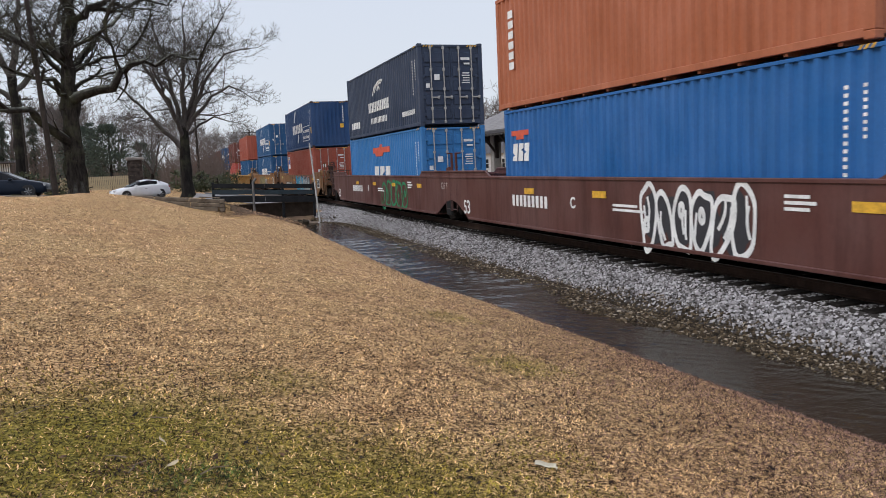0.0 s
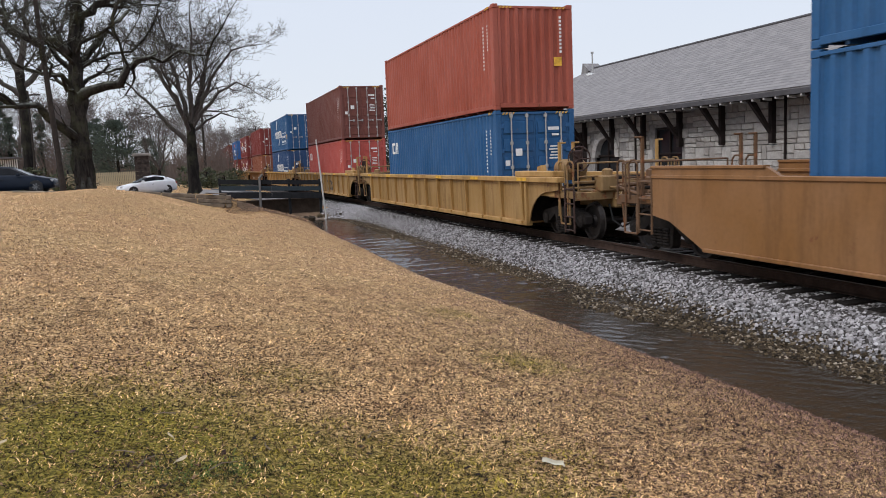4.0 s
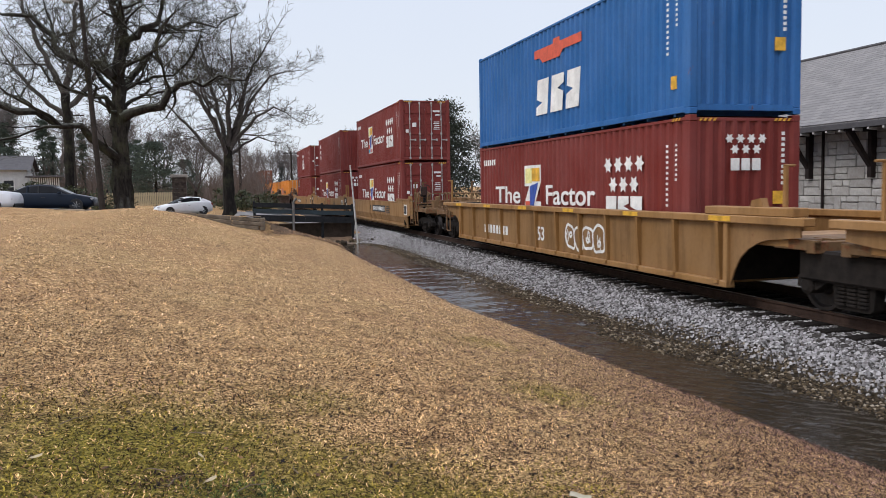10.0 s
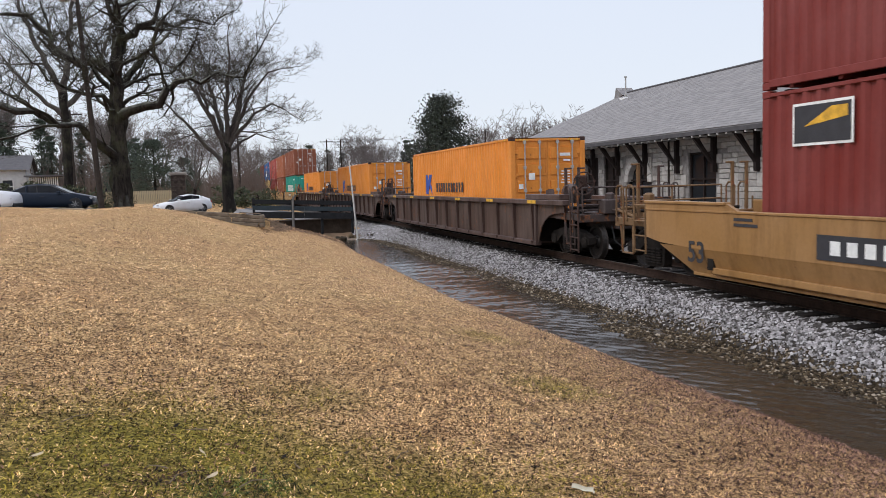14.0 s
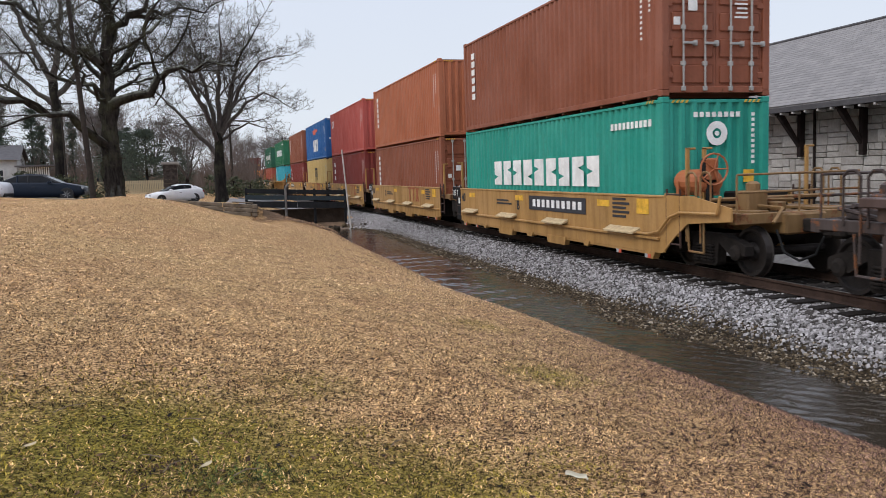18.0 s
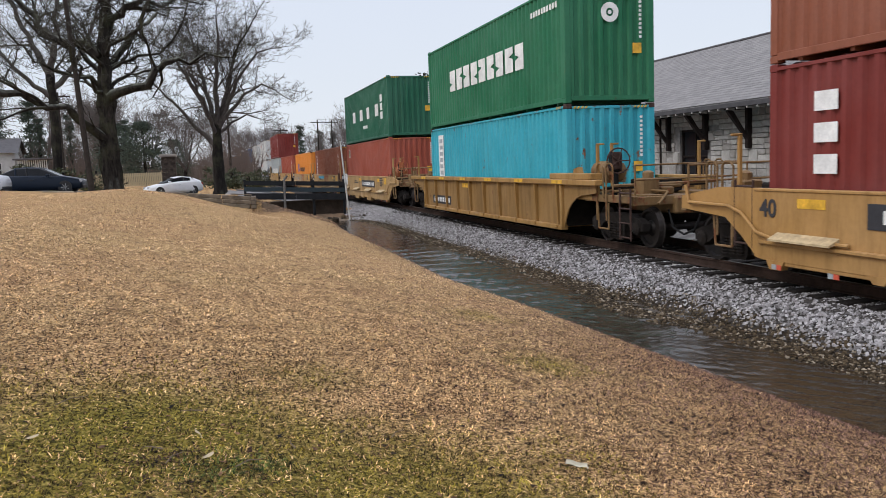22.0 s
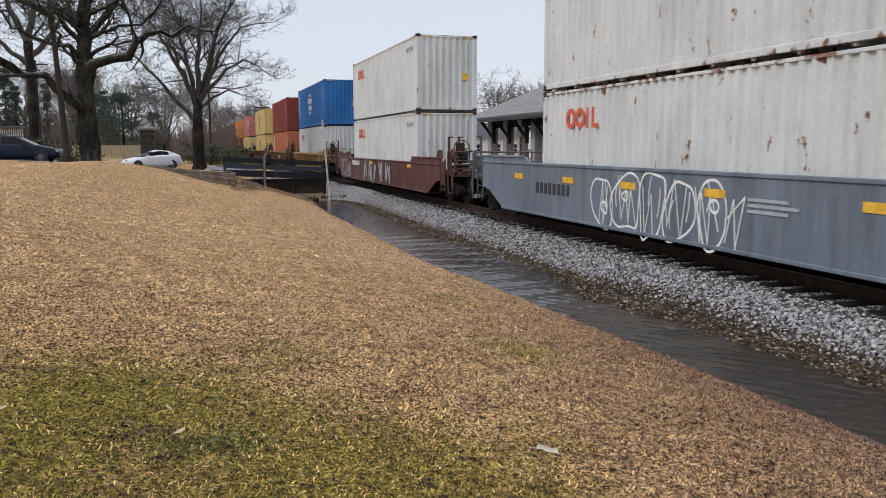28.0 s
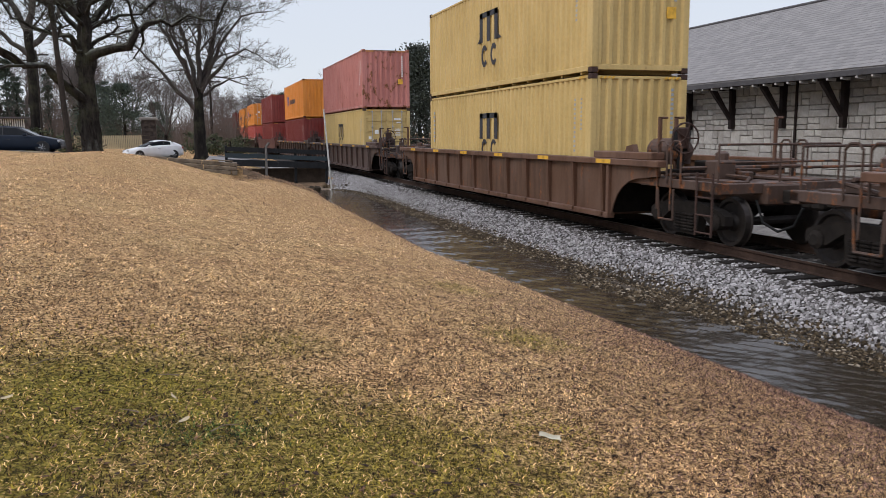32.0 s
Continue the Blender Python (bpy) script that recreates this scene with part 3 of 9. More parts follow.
DARK = simple("underframe_grime", (0.020, 0.016, 0.0135), 0.95, var=0.5, scale=5, bmp=0.3)
WHEEL = simple("wheel_steel", (0.030, 0.024, 0.021), 0.6, 0.5, var=0.4, scale=8)
STEEL = simple("galvanised_bar", (0.42, 0.41, 0.39), 0.5, 0.4, var=0.25, scale=9)
CASTING = simple("casting_grime", (0.06, 0.035, 0.028), 0.7, var=0.4, scale=12)
HOSE = simple("rubber_hose", (0.012, 0.012, 0.012), 0.85)
for mt in (DARK, HOSE):
    mt.node_tree.nodes["Principled BSDF"].inputs["Specular IOR Level"].default_value = 0.2

CL, CW, CH = 12.192, 2.438, 2.896
_c = {}


def cached(key, make):
    if key not in _c:
        _c[key] = make()
    return _c[key]


def corrugated(a0, a1, z0, z1, out, inn, pitch, place):
    """A strip of trapezoid corrugation. place(a, depth, z) gives the point."""
    n = max(1, round((a1 - a0) / pitch))
    p = (a1 - a0) / n
    prof = []
    for i in range(n):
        s = a0 + i * p
        prof += [(s, out), (s + 0.30 * p, out), (s + 0.46 * p, inn), (s + 0.84 * p, inn)]
    prof.append((a1, out))
    v = [place(a, d, z) for a, d in prof for z in (z0, z1)]
    f = [(2 * i, 2 * i + 2, 2 * i + 3, 2 * i + 1) for i in range(len(prof) - 1)]
    return v, f


def side_mesh(sign):
    v, f = corrugated(-5.94, 5.94, 0.155, CH - 0.09, 1.207, 1.155, 0.279, lambda a, d, z: (sign * d, a, z))
    return mesh_of("side_wall", v, f if sign > 0 else [q[::-1] for q in f])


def end_mesh(sign):
    v, f = corrugated(-1.06, 1.06, 0.18, CH - 0.1, 6.085, 6.035, 0.265, lambda a, d, z: (a, sign * d, z))
    return mesh_of("end_wall", v, f if sign < 0 else [q[::-1] for q in f])


def roof_mesh():
    v, f = corrugated(-5.9, 5.9, -1.16, 1.16, CH - 0.014, CH - 0.03, 0.42, lambda a, d, z: (z, a, d))
    return mesh_of("roof_panel", v, f)


def frame_mesh():
    g = Geo()
    for s in (-1, 1):
        g.bevbox(min(s * 1.16, s * 1.219), max(s * 1.16, s * 1.219), -5.93, 5.93, 0.035, 0.155, 0.008)
        g.bevbox(min(s * 1.16, s * 1.217), max(s * 1.16, s * 1.217), -5.93, 5.93, CH - 0.1, CH - 0.04, 0.008)
        for e in (-1, 1):
            y0, y1 = sorted((e * 5.93, e * 6.09))
            x0, x1 = sorted((s * 1.06, s * 1.217))
            g.bevbox(x0, x1, y0, y1, 0.12, CH - 0.12, 0.01)
    for e in (-1, 1):
        y0, y1 = sorted((e * 6.0, e * 6.085))
        g.bevbox(-1.06, 1.06, y0, y1, 0.06, 0.18, 0.008)
        g.bevbox(-1.06, 1.06, y0, y1, CH - 0.12, CH - 0.055, 0.008)
    for i in range(12):
        y = -5.5 + i
        g.box(-1.16, 1.16, y - 0.04, y + 0.04, -0.012, 0.14)
    return g.mesh("frame")


def casting_mesh():
    g = Geo()
    g.bevbox(-0.081, 0.081, -0.089, 0.089, 0, 0.118, 0.012)
    return g.mesh("corner_casting")


def door_mesh():
    """One door leaf, 1.06 m wide, in the plane y = 0 facing -y."""
    g = Geo()
    g.box(0.0, 1.05, 0.0, 0.03, 0.16, CH - 0.12)
    return g.mesh("door")


def rod_mesh():
    g = Geo()
    g.tube((0, -0.055, 0.1), (0, -0.055, CH - 0.08), 0.021, n=6)
    for z in (0.14, 0.62, 1.3, 1.98, CH - 0.16):
        g.bevbox(-0.045, 0.045, -0.075, 0.0, z - 0.045, z + 0.045, 0.01)
    g.bevbox(-0.03, 0.27, -0.09, -0.06, 0.98, 1.03, 0.008)
    g.bevbox(0.22, 0.30, -0.08, 0.0, 0.95, 1.06, 0.01)
    return g.mesh("lock_rod")


def flat(shapes, name="marking"):
    """Thin plates on the near side wall; shapes: polygons of (a from the far end, z)."""
    g = Geo()
    for poly in shapes:
        g.prism([(CL / 2 - a, z) for a, z in poly], "x", -1.2135, -1.2075)
    return g.mesh(name)


def rect(a0, a1, z0, z1, lean=0.0):
    return [(a0, z0), (a1, z0), (a1 + lean, z1), (a0 + lean, z1)]


def blocks(a0, a1, z0, z1, n, fill=0.66, lean=0.0):
    """n plain upright plates in place of a brand's letters."""
    w = (a1 - a0) / n
    if z1 - z0 > 0.32:
        out = []
        for i in range(n):
            p, q, h = a0 + i * w + w * (1 - fill) / 2, a0 + i * w + w * (1 + fill) / 2, z1 - z0
            at_ = lambda a, z: (a + lean * (z - z0) / h, z)
            m, k, e = (p + q) / 2, z0 + h * (0.34, 0.62, 0.5)[i % 3], h * 0.11
            if i % 2:
                out.append([at_(p, z0), at_(q, z0), at_(q, k - e), at_(m, k), at_(q, k + e), at_(q, z1), at_(p, z1)])
            else:
                out.append([at_(p, z0), at_(q, z0), at_(q, z1), at_(p, z1), at_(p, k + e), at_(m, k), at_(p, k - e)])
        return out
    return [rect(a0 + i * w + w * (1 - fill) / 2, a0 + i * w + w * (1 + fill) / 2, z0, z1, lean) for i in range(n)]


def stack(a0, a1, z0, z1, n, fill=0.62):
    h = (z1 - z0) / n
    return [rect(a0, a1, z0 + i * h + h * (1 - fill) / 2, z0 + i * h + h * (1 + fill) / 2) for i in range(n)]


def arc(ca, cz, r0, r1, t0, t1, n=10, sx=1.0):
    out = []
    for i in range(n):
        p, q = radians(t0 + (t1 - t0) * i / n), radians(t0 + (t1 - t0) * (i + 1) / n)
        out.append([(ca + sx * r0 * math.cos(p), cz + r0 * math.sin(p)), (ca + sx * r1 * math.cos(p), cz + r1 * math.sin(p)),
                    (ca + sx * r1 * math.cos(q), cz + r1 * math.sin(q)), (ca + sx * r0 * math.cos(q), cz + r0 * math.sin(q))])
    return out


def disc(ca, cz, r, n=10):
    return [[(ca + r * math.cos(2 * math.pi * i / n), cz + r * math.sin(2 * math.pi * i / n)) for i in range(n)]]


def star(ca, cz, r):
    return [[(ca + (r if i % 2 else r * 0.55) * math.sin(math.pi * i / 6), cz + (r if i % 2 else r * 0.55) * math.cos(math.pi * i / 6)) for i in range(12)]]


NUMS = stack(11.38, 11.45, 1.15, 2.4, 12, 0.5) + stack(11.70, 11.76, 1.65, 2.4, 8, 0.5)
STARS7 = lambda a, z, s: sum([star(a + i * s, z + s * 0.95, s * 0.42) for i in range(4)], []) + sum([star(a + (i + 0.5) * s, z, s * 0.42) for i in range(3)], [])
LOGOS = {
    "none": [("w", NUMS)],
    "triton": [("w", stack(0.78, 1.08, 0.95, 2.5, 6, 0.72) + NUMS)],
    "wave": [("w", blocks(3.6, 8.3, 1.14, 1.74, 6, 0.7) + arc(6.2, 1.7, 0.95, 1.15, 115, 165, 8, 1.5) + arc(5.1, 1.2, 0.75, 0.95, -55, -10, 8, 1.6) + NUMS), ("w", [rect(8.35, 11.2, 1.42, 1.46), rect(8.35, 11.2, 0.5, 0.54), rect(8.35, 8.39, 0.54, 1.42), rect(11.16, 11.2, 0.54, 1.42)]), ("y", [rect(11.7, 12.0, 0.9, 1.3)])],
    "bird": [("r", [rect(4.75, 7.65, 2.13, 2.36), [(5.3, 1.98), (6.4, 1.98), (6.6, 2.13), (5.1, 2.13)], rect(6.0, 6.4, 2.36, 2.48)]), ("w", blocks(4.75, 7.6, 0.62, 1.55, 3, 0.78, 0.12) + NUMS), ("y", [rect(11.55, 11.75, 0.5, 0.75)])],
    "bird_end": [("r", [rect(0.45, 1.5, 2.2, 2.33), rect(0.75, 1.2, 2.1, 2.2)]), ("w", blocks(0.45, 1.5, 1.55, 2.0, 3, 0.78, 0.08) + NUMS)],
    "factor": [("w", [[(3.95, 2.2), (5.12, 2.2), (5.12, 1.72), (4.75, 1.2), (5.12, 1.2), (5.12, 0.72), (3.95, 0.72), (3.95, 1.15), (4.3, 1.62), (3.95, 1.62)]] + blocks(8.85, 10.5, 0.8, 1.37, 3, 0.86) + STARS7(8.98, 1.62, 0.46) + blocks(0.35, 1.5, 2.3, 2.48, 6) + NUMS),
               ("l", [rect(4.02, 4.5, 1.7, 2.12)]), ("y", [rect(4.5, 5.05, 1.75, 2.12)]), ("b", [[(4.35, 1.62), (4.95, 1.72), (4.7, 1.25), (4.6, 0.95), (4.35, 1.1)]]), ("r", [rect(4.02, 4.36, 0.98, 1.2)]), ("c", [rect(4.02, 4.5, 0.78, 0.96)]), ("p", [rect(4.5, 5.05, 0.78, 0.94)])],
    "stars": [("w", blocks(5.3, 7.0, 0.8, 1.4, 3, 0.86) + STARS7(5.45, 1.64, 0.47) + blocks(0.35, 1.6, 2.3, 2.5, 7) + NUMS)],
    "crest": [("b", [[(2.2, 1.15), (2.55, 1.15), (2.75, 1.5), (3.15, 1.15), (3.15, 1.4), (2.9, 1.58), (3.2, 1.95), (2.75, 1.95), (2.6, 1.7), (2.5, 1.95), (2.2, 1.95)]]), ("k", blocks(3.75, 7.45, 1.25, 1.6, 11, 0.62))],
    "block": [("w", blocks(2.65, 9.65, 1.15, 1.85, 9, 0.78) + blocks(10.1, 11.8, 2.36, 2.5, 10))],
    "lines": [("w", [rect(0.6, 0.75, 1.9, 2.35), rect(0.75, 1.0, 1.9, 2.0), rect(0.75, 1.0, 2.25, 2.35), rect(1.05, 1.2, 1.9, 2.35, 0.12), rect(1.4, 1.5, 1.9, 2.35)] + NUMS)],
    "tall": [("w", stack(0.95, 1.4, 1.15, 2.5, 3) + NUMS)],
    "spaced": [("w", [rect(2.7, 3.5, 1.15, 1.75), rect(4.9, 5.7, 1.15, 1.75), rect(6.9, 7.6, 1.15, 1.75), rect(9.1, 9.9, 1.15, 1.75)] + [rect(10.4, 10.9, 0.95 + i * 0.42, 1.3 + i * 0.42) for i in range(3)] + blocks(5.75, 7.0, 0.67, 0.83, 5))],
    "ring": [("r", arc(1.5, 2.2, 0.12, 0.24, 0, 360, 10) + arc(1.95, 2.2, 0.12, 0.24, 0, 360, 10) + [rect(2.25, 2.35, 1.98, 2.42), rect(2.5, 2.6, 1.98, 2.42), rect(2.6, 2.8, 1.98, 2.07)]), ("s", blocks(10.6, 11.6, 2.35, 2.5, 8))],
    "globe": [("w", arc(6.05, 1.6, 0.62, 0.72, 20, 160, 12) + arc(6.05, 1.6, 0.62, 0.72, 200, 340, 12) + blocks(5.1, 7.0, 1.62, 1.95, 5, 0.75) + blocks(5.3, 6.8, 1.2, 1.5, 5, 0.75) + arc(6.05, 1.6, 0.35, 0.42, 40, 140, 8) + stack(0.5, 0.75, 0.6, 2.4, 9) + NUMS)],
    "mark": [("k", [rect(5.15, 5.4, 1.35, 2.2), rect(5.75, 6.0, 1.35, 2.2), rect(6.35, 6.6, 1.35, 2.2), rect(5.15, 6.6, 2.05, 2.2), [(6.5, 1.35), (6.9, 1.35), (6.6, 1.5)], [(5.25, 1.35), (4.95, 1.35), (5.2, 1.5)]] + arc(5.55, 0.95, 0.18, 0.32, 40, 320, 8, 0.8) + arc(6.3, 0.95, 0.18, 0.32, 40, 320, 8, 0.8)), ("s", NUMS)],
    "mark_low": [("k", [rect(5.15, 5.4, 1.45, 2.2), rect(5.75, 6.0, 1.45, 2.2), rect(6.35, 6.6, 1.45, 2.2), rect(5.15, 6.6, 2.05, 2.2)] + arc(5.55, 1.15, 0.18, 0.3, 40, 320, 8, 0.8) + arc(6.3, 1.15, 0.18, 0.3, 40, 320, 8, 0.8)), ("s", NUMS + stack(0.4, 0.55, 1.3, 2.4, 8))],
    "panel": [("w", [rect(1.02, 1.65, 0.3, 2.6)]), ("k", [])],
    "flag": [("w", [rect(0.7, 1.9, 2.0, 2.63)]), ("b", []), ("y", [])],
    "fleet": [("w", blocks(4.3, 7.9, 1.0, 1.42, 12, 0.7) + blocks(4.7, 7.5, 0.5, 0.75, 12, 0.6) + blocks(9.8, 11.55, 0.48, 0.66, 14, 0.6) + blocks(0.65, 2.5, 0.45, 0.75, 5, 0.75) + arc(5.9, 1.3, 0.75, 0.85, 45, 150, 10) + arc(6.3, 1.4, 0.75, 0.85, 60, 150, 10) + arc(6.7, 1.45, 0.72, 0.82, 70, 150, 8) + NUMS)],
    "fleet_low": [("w", blocks(2.4, 9.4, 0.9, 1.6, 5, 0.7) + NUMS)],
    "flag_small": [("w", [rect(0.74, 1.16, 2.08, 2.55)]), ("k", [rect(0.77, 1.13, 2.11, 2.52)]), ("l", [[(0.86, 2.15), (0.97, 2.15), (1.1, 2.34), (1.1, 2.48)]])],
    "plate_end": [("w", [rect(0.28, 1.25, 1.62, 2.5)] + NUMS), ("b", [rect(0.36, 1.17, 1.95, 2.42)]), ("l", [[(0.4, 2.2), (1.13, 2.3), (1.13, 2.38), (0.4, 2.38)]])],
    "patch": [("w", [rect(9.5, 10.5, 0.9, 1.5)])],
}
WORDS = {"wave": [("eco container", 8.5, 1.06, 0.25, 2.5), ("bamboo flooring", 8.5, 0.66, 0.23, 2.5)], "factor": [("The", 1.5, 1.14, 0.50, 2.1), ("Factor", 5.4, 1.14, 0.52, 2.95)]}


def hazard_mesh():
    """Slanting warning stripes under the roof edge at the leading end and the near corner."""
    g = Geo()
    for x0 in (-1.02, 0.62):
        for i in range(4):
            g.prism(rect(x0 + 0.1 * i, x0 + 0.1 * i + 0.05, CH - 0.115, CH - 0.06, 0.04), "y", -6.092, -6.0855)
    for i in range(3):
        g.prism([(CL / 2 - a, z) for a, z in rect(11.6 + 0.1 * i, 11.65 + 0.1 * i, CH - 0.095, CH - 0.035, 0.05)], "x", -1.2225, -1.2165)
    return g.mesh("hazard_stripes")


def container(colour, end, logo, y, base, height=CH):
    """A 40-foot box, doors or corrugated wall at its leading end."""
    k = "h" if height == CH else "s"
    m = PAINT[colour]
    kind = "with double doors" if end == "d" else "with a corrugated end"
    ob = thing("shipping_container", pose(TRACK_X, y, base), f"{NICE.get(colour, colour)} corrugated steel shipping container {kind}", "shipping container", "containers on the train")
    part("side_wall", cached("sideL", lambda: side_mesh(-1)), m, ob)
    part("side_wall", cached("sideR", lambda: side_mesh(1)), m, ob)
    part("roof_panel", cached("roof", roof_mesh), m, ob)
    part("end_wall", cached("endF", lambda: end_mesh(1)), m, ob)
    part("frame", cached("frame", frame_mesh), m, ob)
    if end == "d":
        for s in (0, 1):
            d = part("door", cached("door", door_mesh), m, ob, at=pose(-1.055, -6.05, 0) if s == 0 else pose(0.005, -6.05, 0))
            for k in range(5):
                part("door_panel", cached("panel", lambda: Geo().bevbox(0.07, 0.98, -0.026, 0.0, 0, 0.36, 0.02).mesh("door_panel")), m, d, at=(0, 0, 0.24 + k * 0.5))
            for z in (0.4, 1.0, 1.75, 2.45):
                part("hinge", cached("hinge", lambda: Geo().bevbox(-0.06, 0.08, -0.035, 0.0, -0.06, 0.06, 0.01).mesh("hinge")), m, d, at=(0 if s == 0 else 0.99, 0, z))
            for x in (0.3, 0.78):
                part("lock_rod", cached("rod", rod_mesh), STEEL, d, at=(x, 0, 0))
            tags = [rect(0.42, 0.62, 1.62, 1.82), rect(0.1, 0.24, 1.35, 1.5)] if s == 0 else [rect(0.38, 0.72, 2.32, 2.41), rect(0.5, 0.72, 2.16, 2.22)] + [rect(0.40 + 0.03 * (i % 3), 0.70, 1.5 + i * 0.085, 1.535 + i * 0.085) for i in range(5)]
            for j, q in enumerate(tags):
                part("data_plate", cached(("plate", s, j), lambda: Geo().prism(q, "y", -0.033, -0.027).mesh("data_plate")), MARK["w"], d)
    else:
        part("end_wall", cached("endN", lambda: end_mesh(-1)), m, ob)
        g = Geo()
        g.prism(rect(0.62, 0.86, 1.2, 1.45), "y", -6.093, -6.086)
        part("sticker", g, MARK["y"], ob, "yellow warning sticker")
        nums = cached("endnums", lambda: Geo())
        if not nums.v:
            for q in stack(0.80, 0.87, 1.55, 2.6, 10, 0.6):
                nums.prism(q, "y", -6.093, -6.086)
        tagged(part("stencil", cached("endnumsm", lambda: nums.mesh("stencil")), MARK["w" if colour not in ("white", "rusty_white", "grey", "yellow") else "s"], ob), kind="stuff")
        emblem = {"block": arc(0.0, 2.18, 0.10, 0.24, 0, 360, 16) + disc(0, 2.18, 0.05) + blocks(-0.55, 0.55, 2.5, 2.6, 8), "stars": sum([star(-0.36 + i * 0.24, 2.45, 0.1) for i in range(4)] + [star(-0.24 + i * 0.24, 2.25, 0.1) for i in range(3)], []) + blocks(-0.35, 0.35, 1.85, 2.08, 3, 0.8), "factor": sum([star(-0.36 + i * 0.24, 2.45, 0.1) for i in range(4)] + [star(-0.24 + i * 0.24, 2.25, 0.1) for i in range(3)], []) + blocks(-0.35, 0.35, 1.85, 2.08, 3, 0.8)}.get(logo)
        if emblem:
            e = Geo()
            for q in emblem:
                e.prism(q, "y", -6.0965, -6.0905)
            tagged(part("stencil", e, MARK["w"], ob, "white emblem on the end wall"), kind="stuff")
    tagged(part("hazard_stripes", cached("hazard", hazard_mesh), MARK["y"], ob, "yellow and black height warning stripes"), kind="stuff")
    for sx in (-1, 1):
        for sy in (-1, 1):
            for z in (0, CH - 0.118):
                part("corner_casting", cached("cast", casting_mesh), CASTING if colour in ("orange", "rusty_white", "white", "teal", "yellow", "navy") else m, ob, at=(sx * 1.138, sy * 6.007, z))
    for i, (c, shapes) in enumerate(LOGOS[logo]):
        small = [q for q in shapes if q in NUMS]
        if small:
            tagged(part("stencil", cached((logo, i, "n"), lambda: flat(small, "stencil")), MARK[c], ob), kind="stuff")
        for j, q in enumerate(q for q in shapes if q not in NUMS):
            part("marking", cached((logo, i, j), lambda: flat([q])), MARK[c], ob, at=(-0.003 * i, 0, 0))
    if logo == "flag":
        part("marking", cached("flagb", lambda: flat([rect(0.74, 1.86, 2.04, 2.59)])), MARK["k"], ob, at=(-0.004, 0, 0))
        part("marking", cached("flagy", lambda: flat([[(0.95, 2.28), (1.8, 2.38), (1.8, 2.54), (1.5, 2.54)]])), MARK["y"], ob, at=(-0.008, 0, 0))
    if logo == "panel":
        tagged(part("stencil", cached("panelk", lambda: flat(stack(1.15, 1.52, 0.4, 2.5, 9), "stencil")), MARK["s"], ob, at=(-0.004, 0, 0)), kind="stuff")
    for text, a, z, h, wide in WORDS.get(logo, []):
        me = words(text, h, 0.010 if h > 0.3 else 0.004)
        fit = wide / max(v.co.x for v in me.vertices)
        tagged(part("writing", me, MARK["w"], ob, at=Matrix.Translation((-1.212, CL / 2 - a, z)) @ pose(0, 0, 0, 90, 0, -90) @ Matrix.Diagonal((fit, 1, 1, 1))), kind="stuff")
    if k == "s":
        ob.scale = (1, 1, height / CH)
    return ob


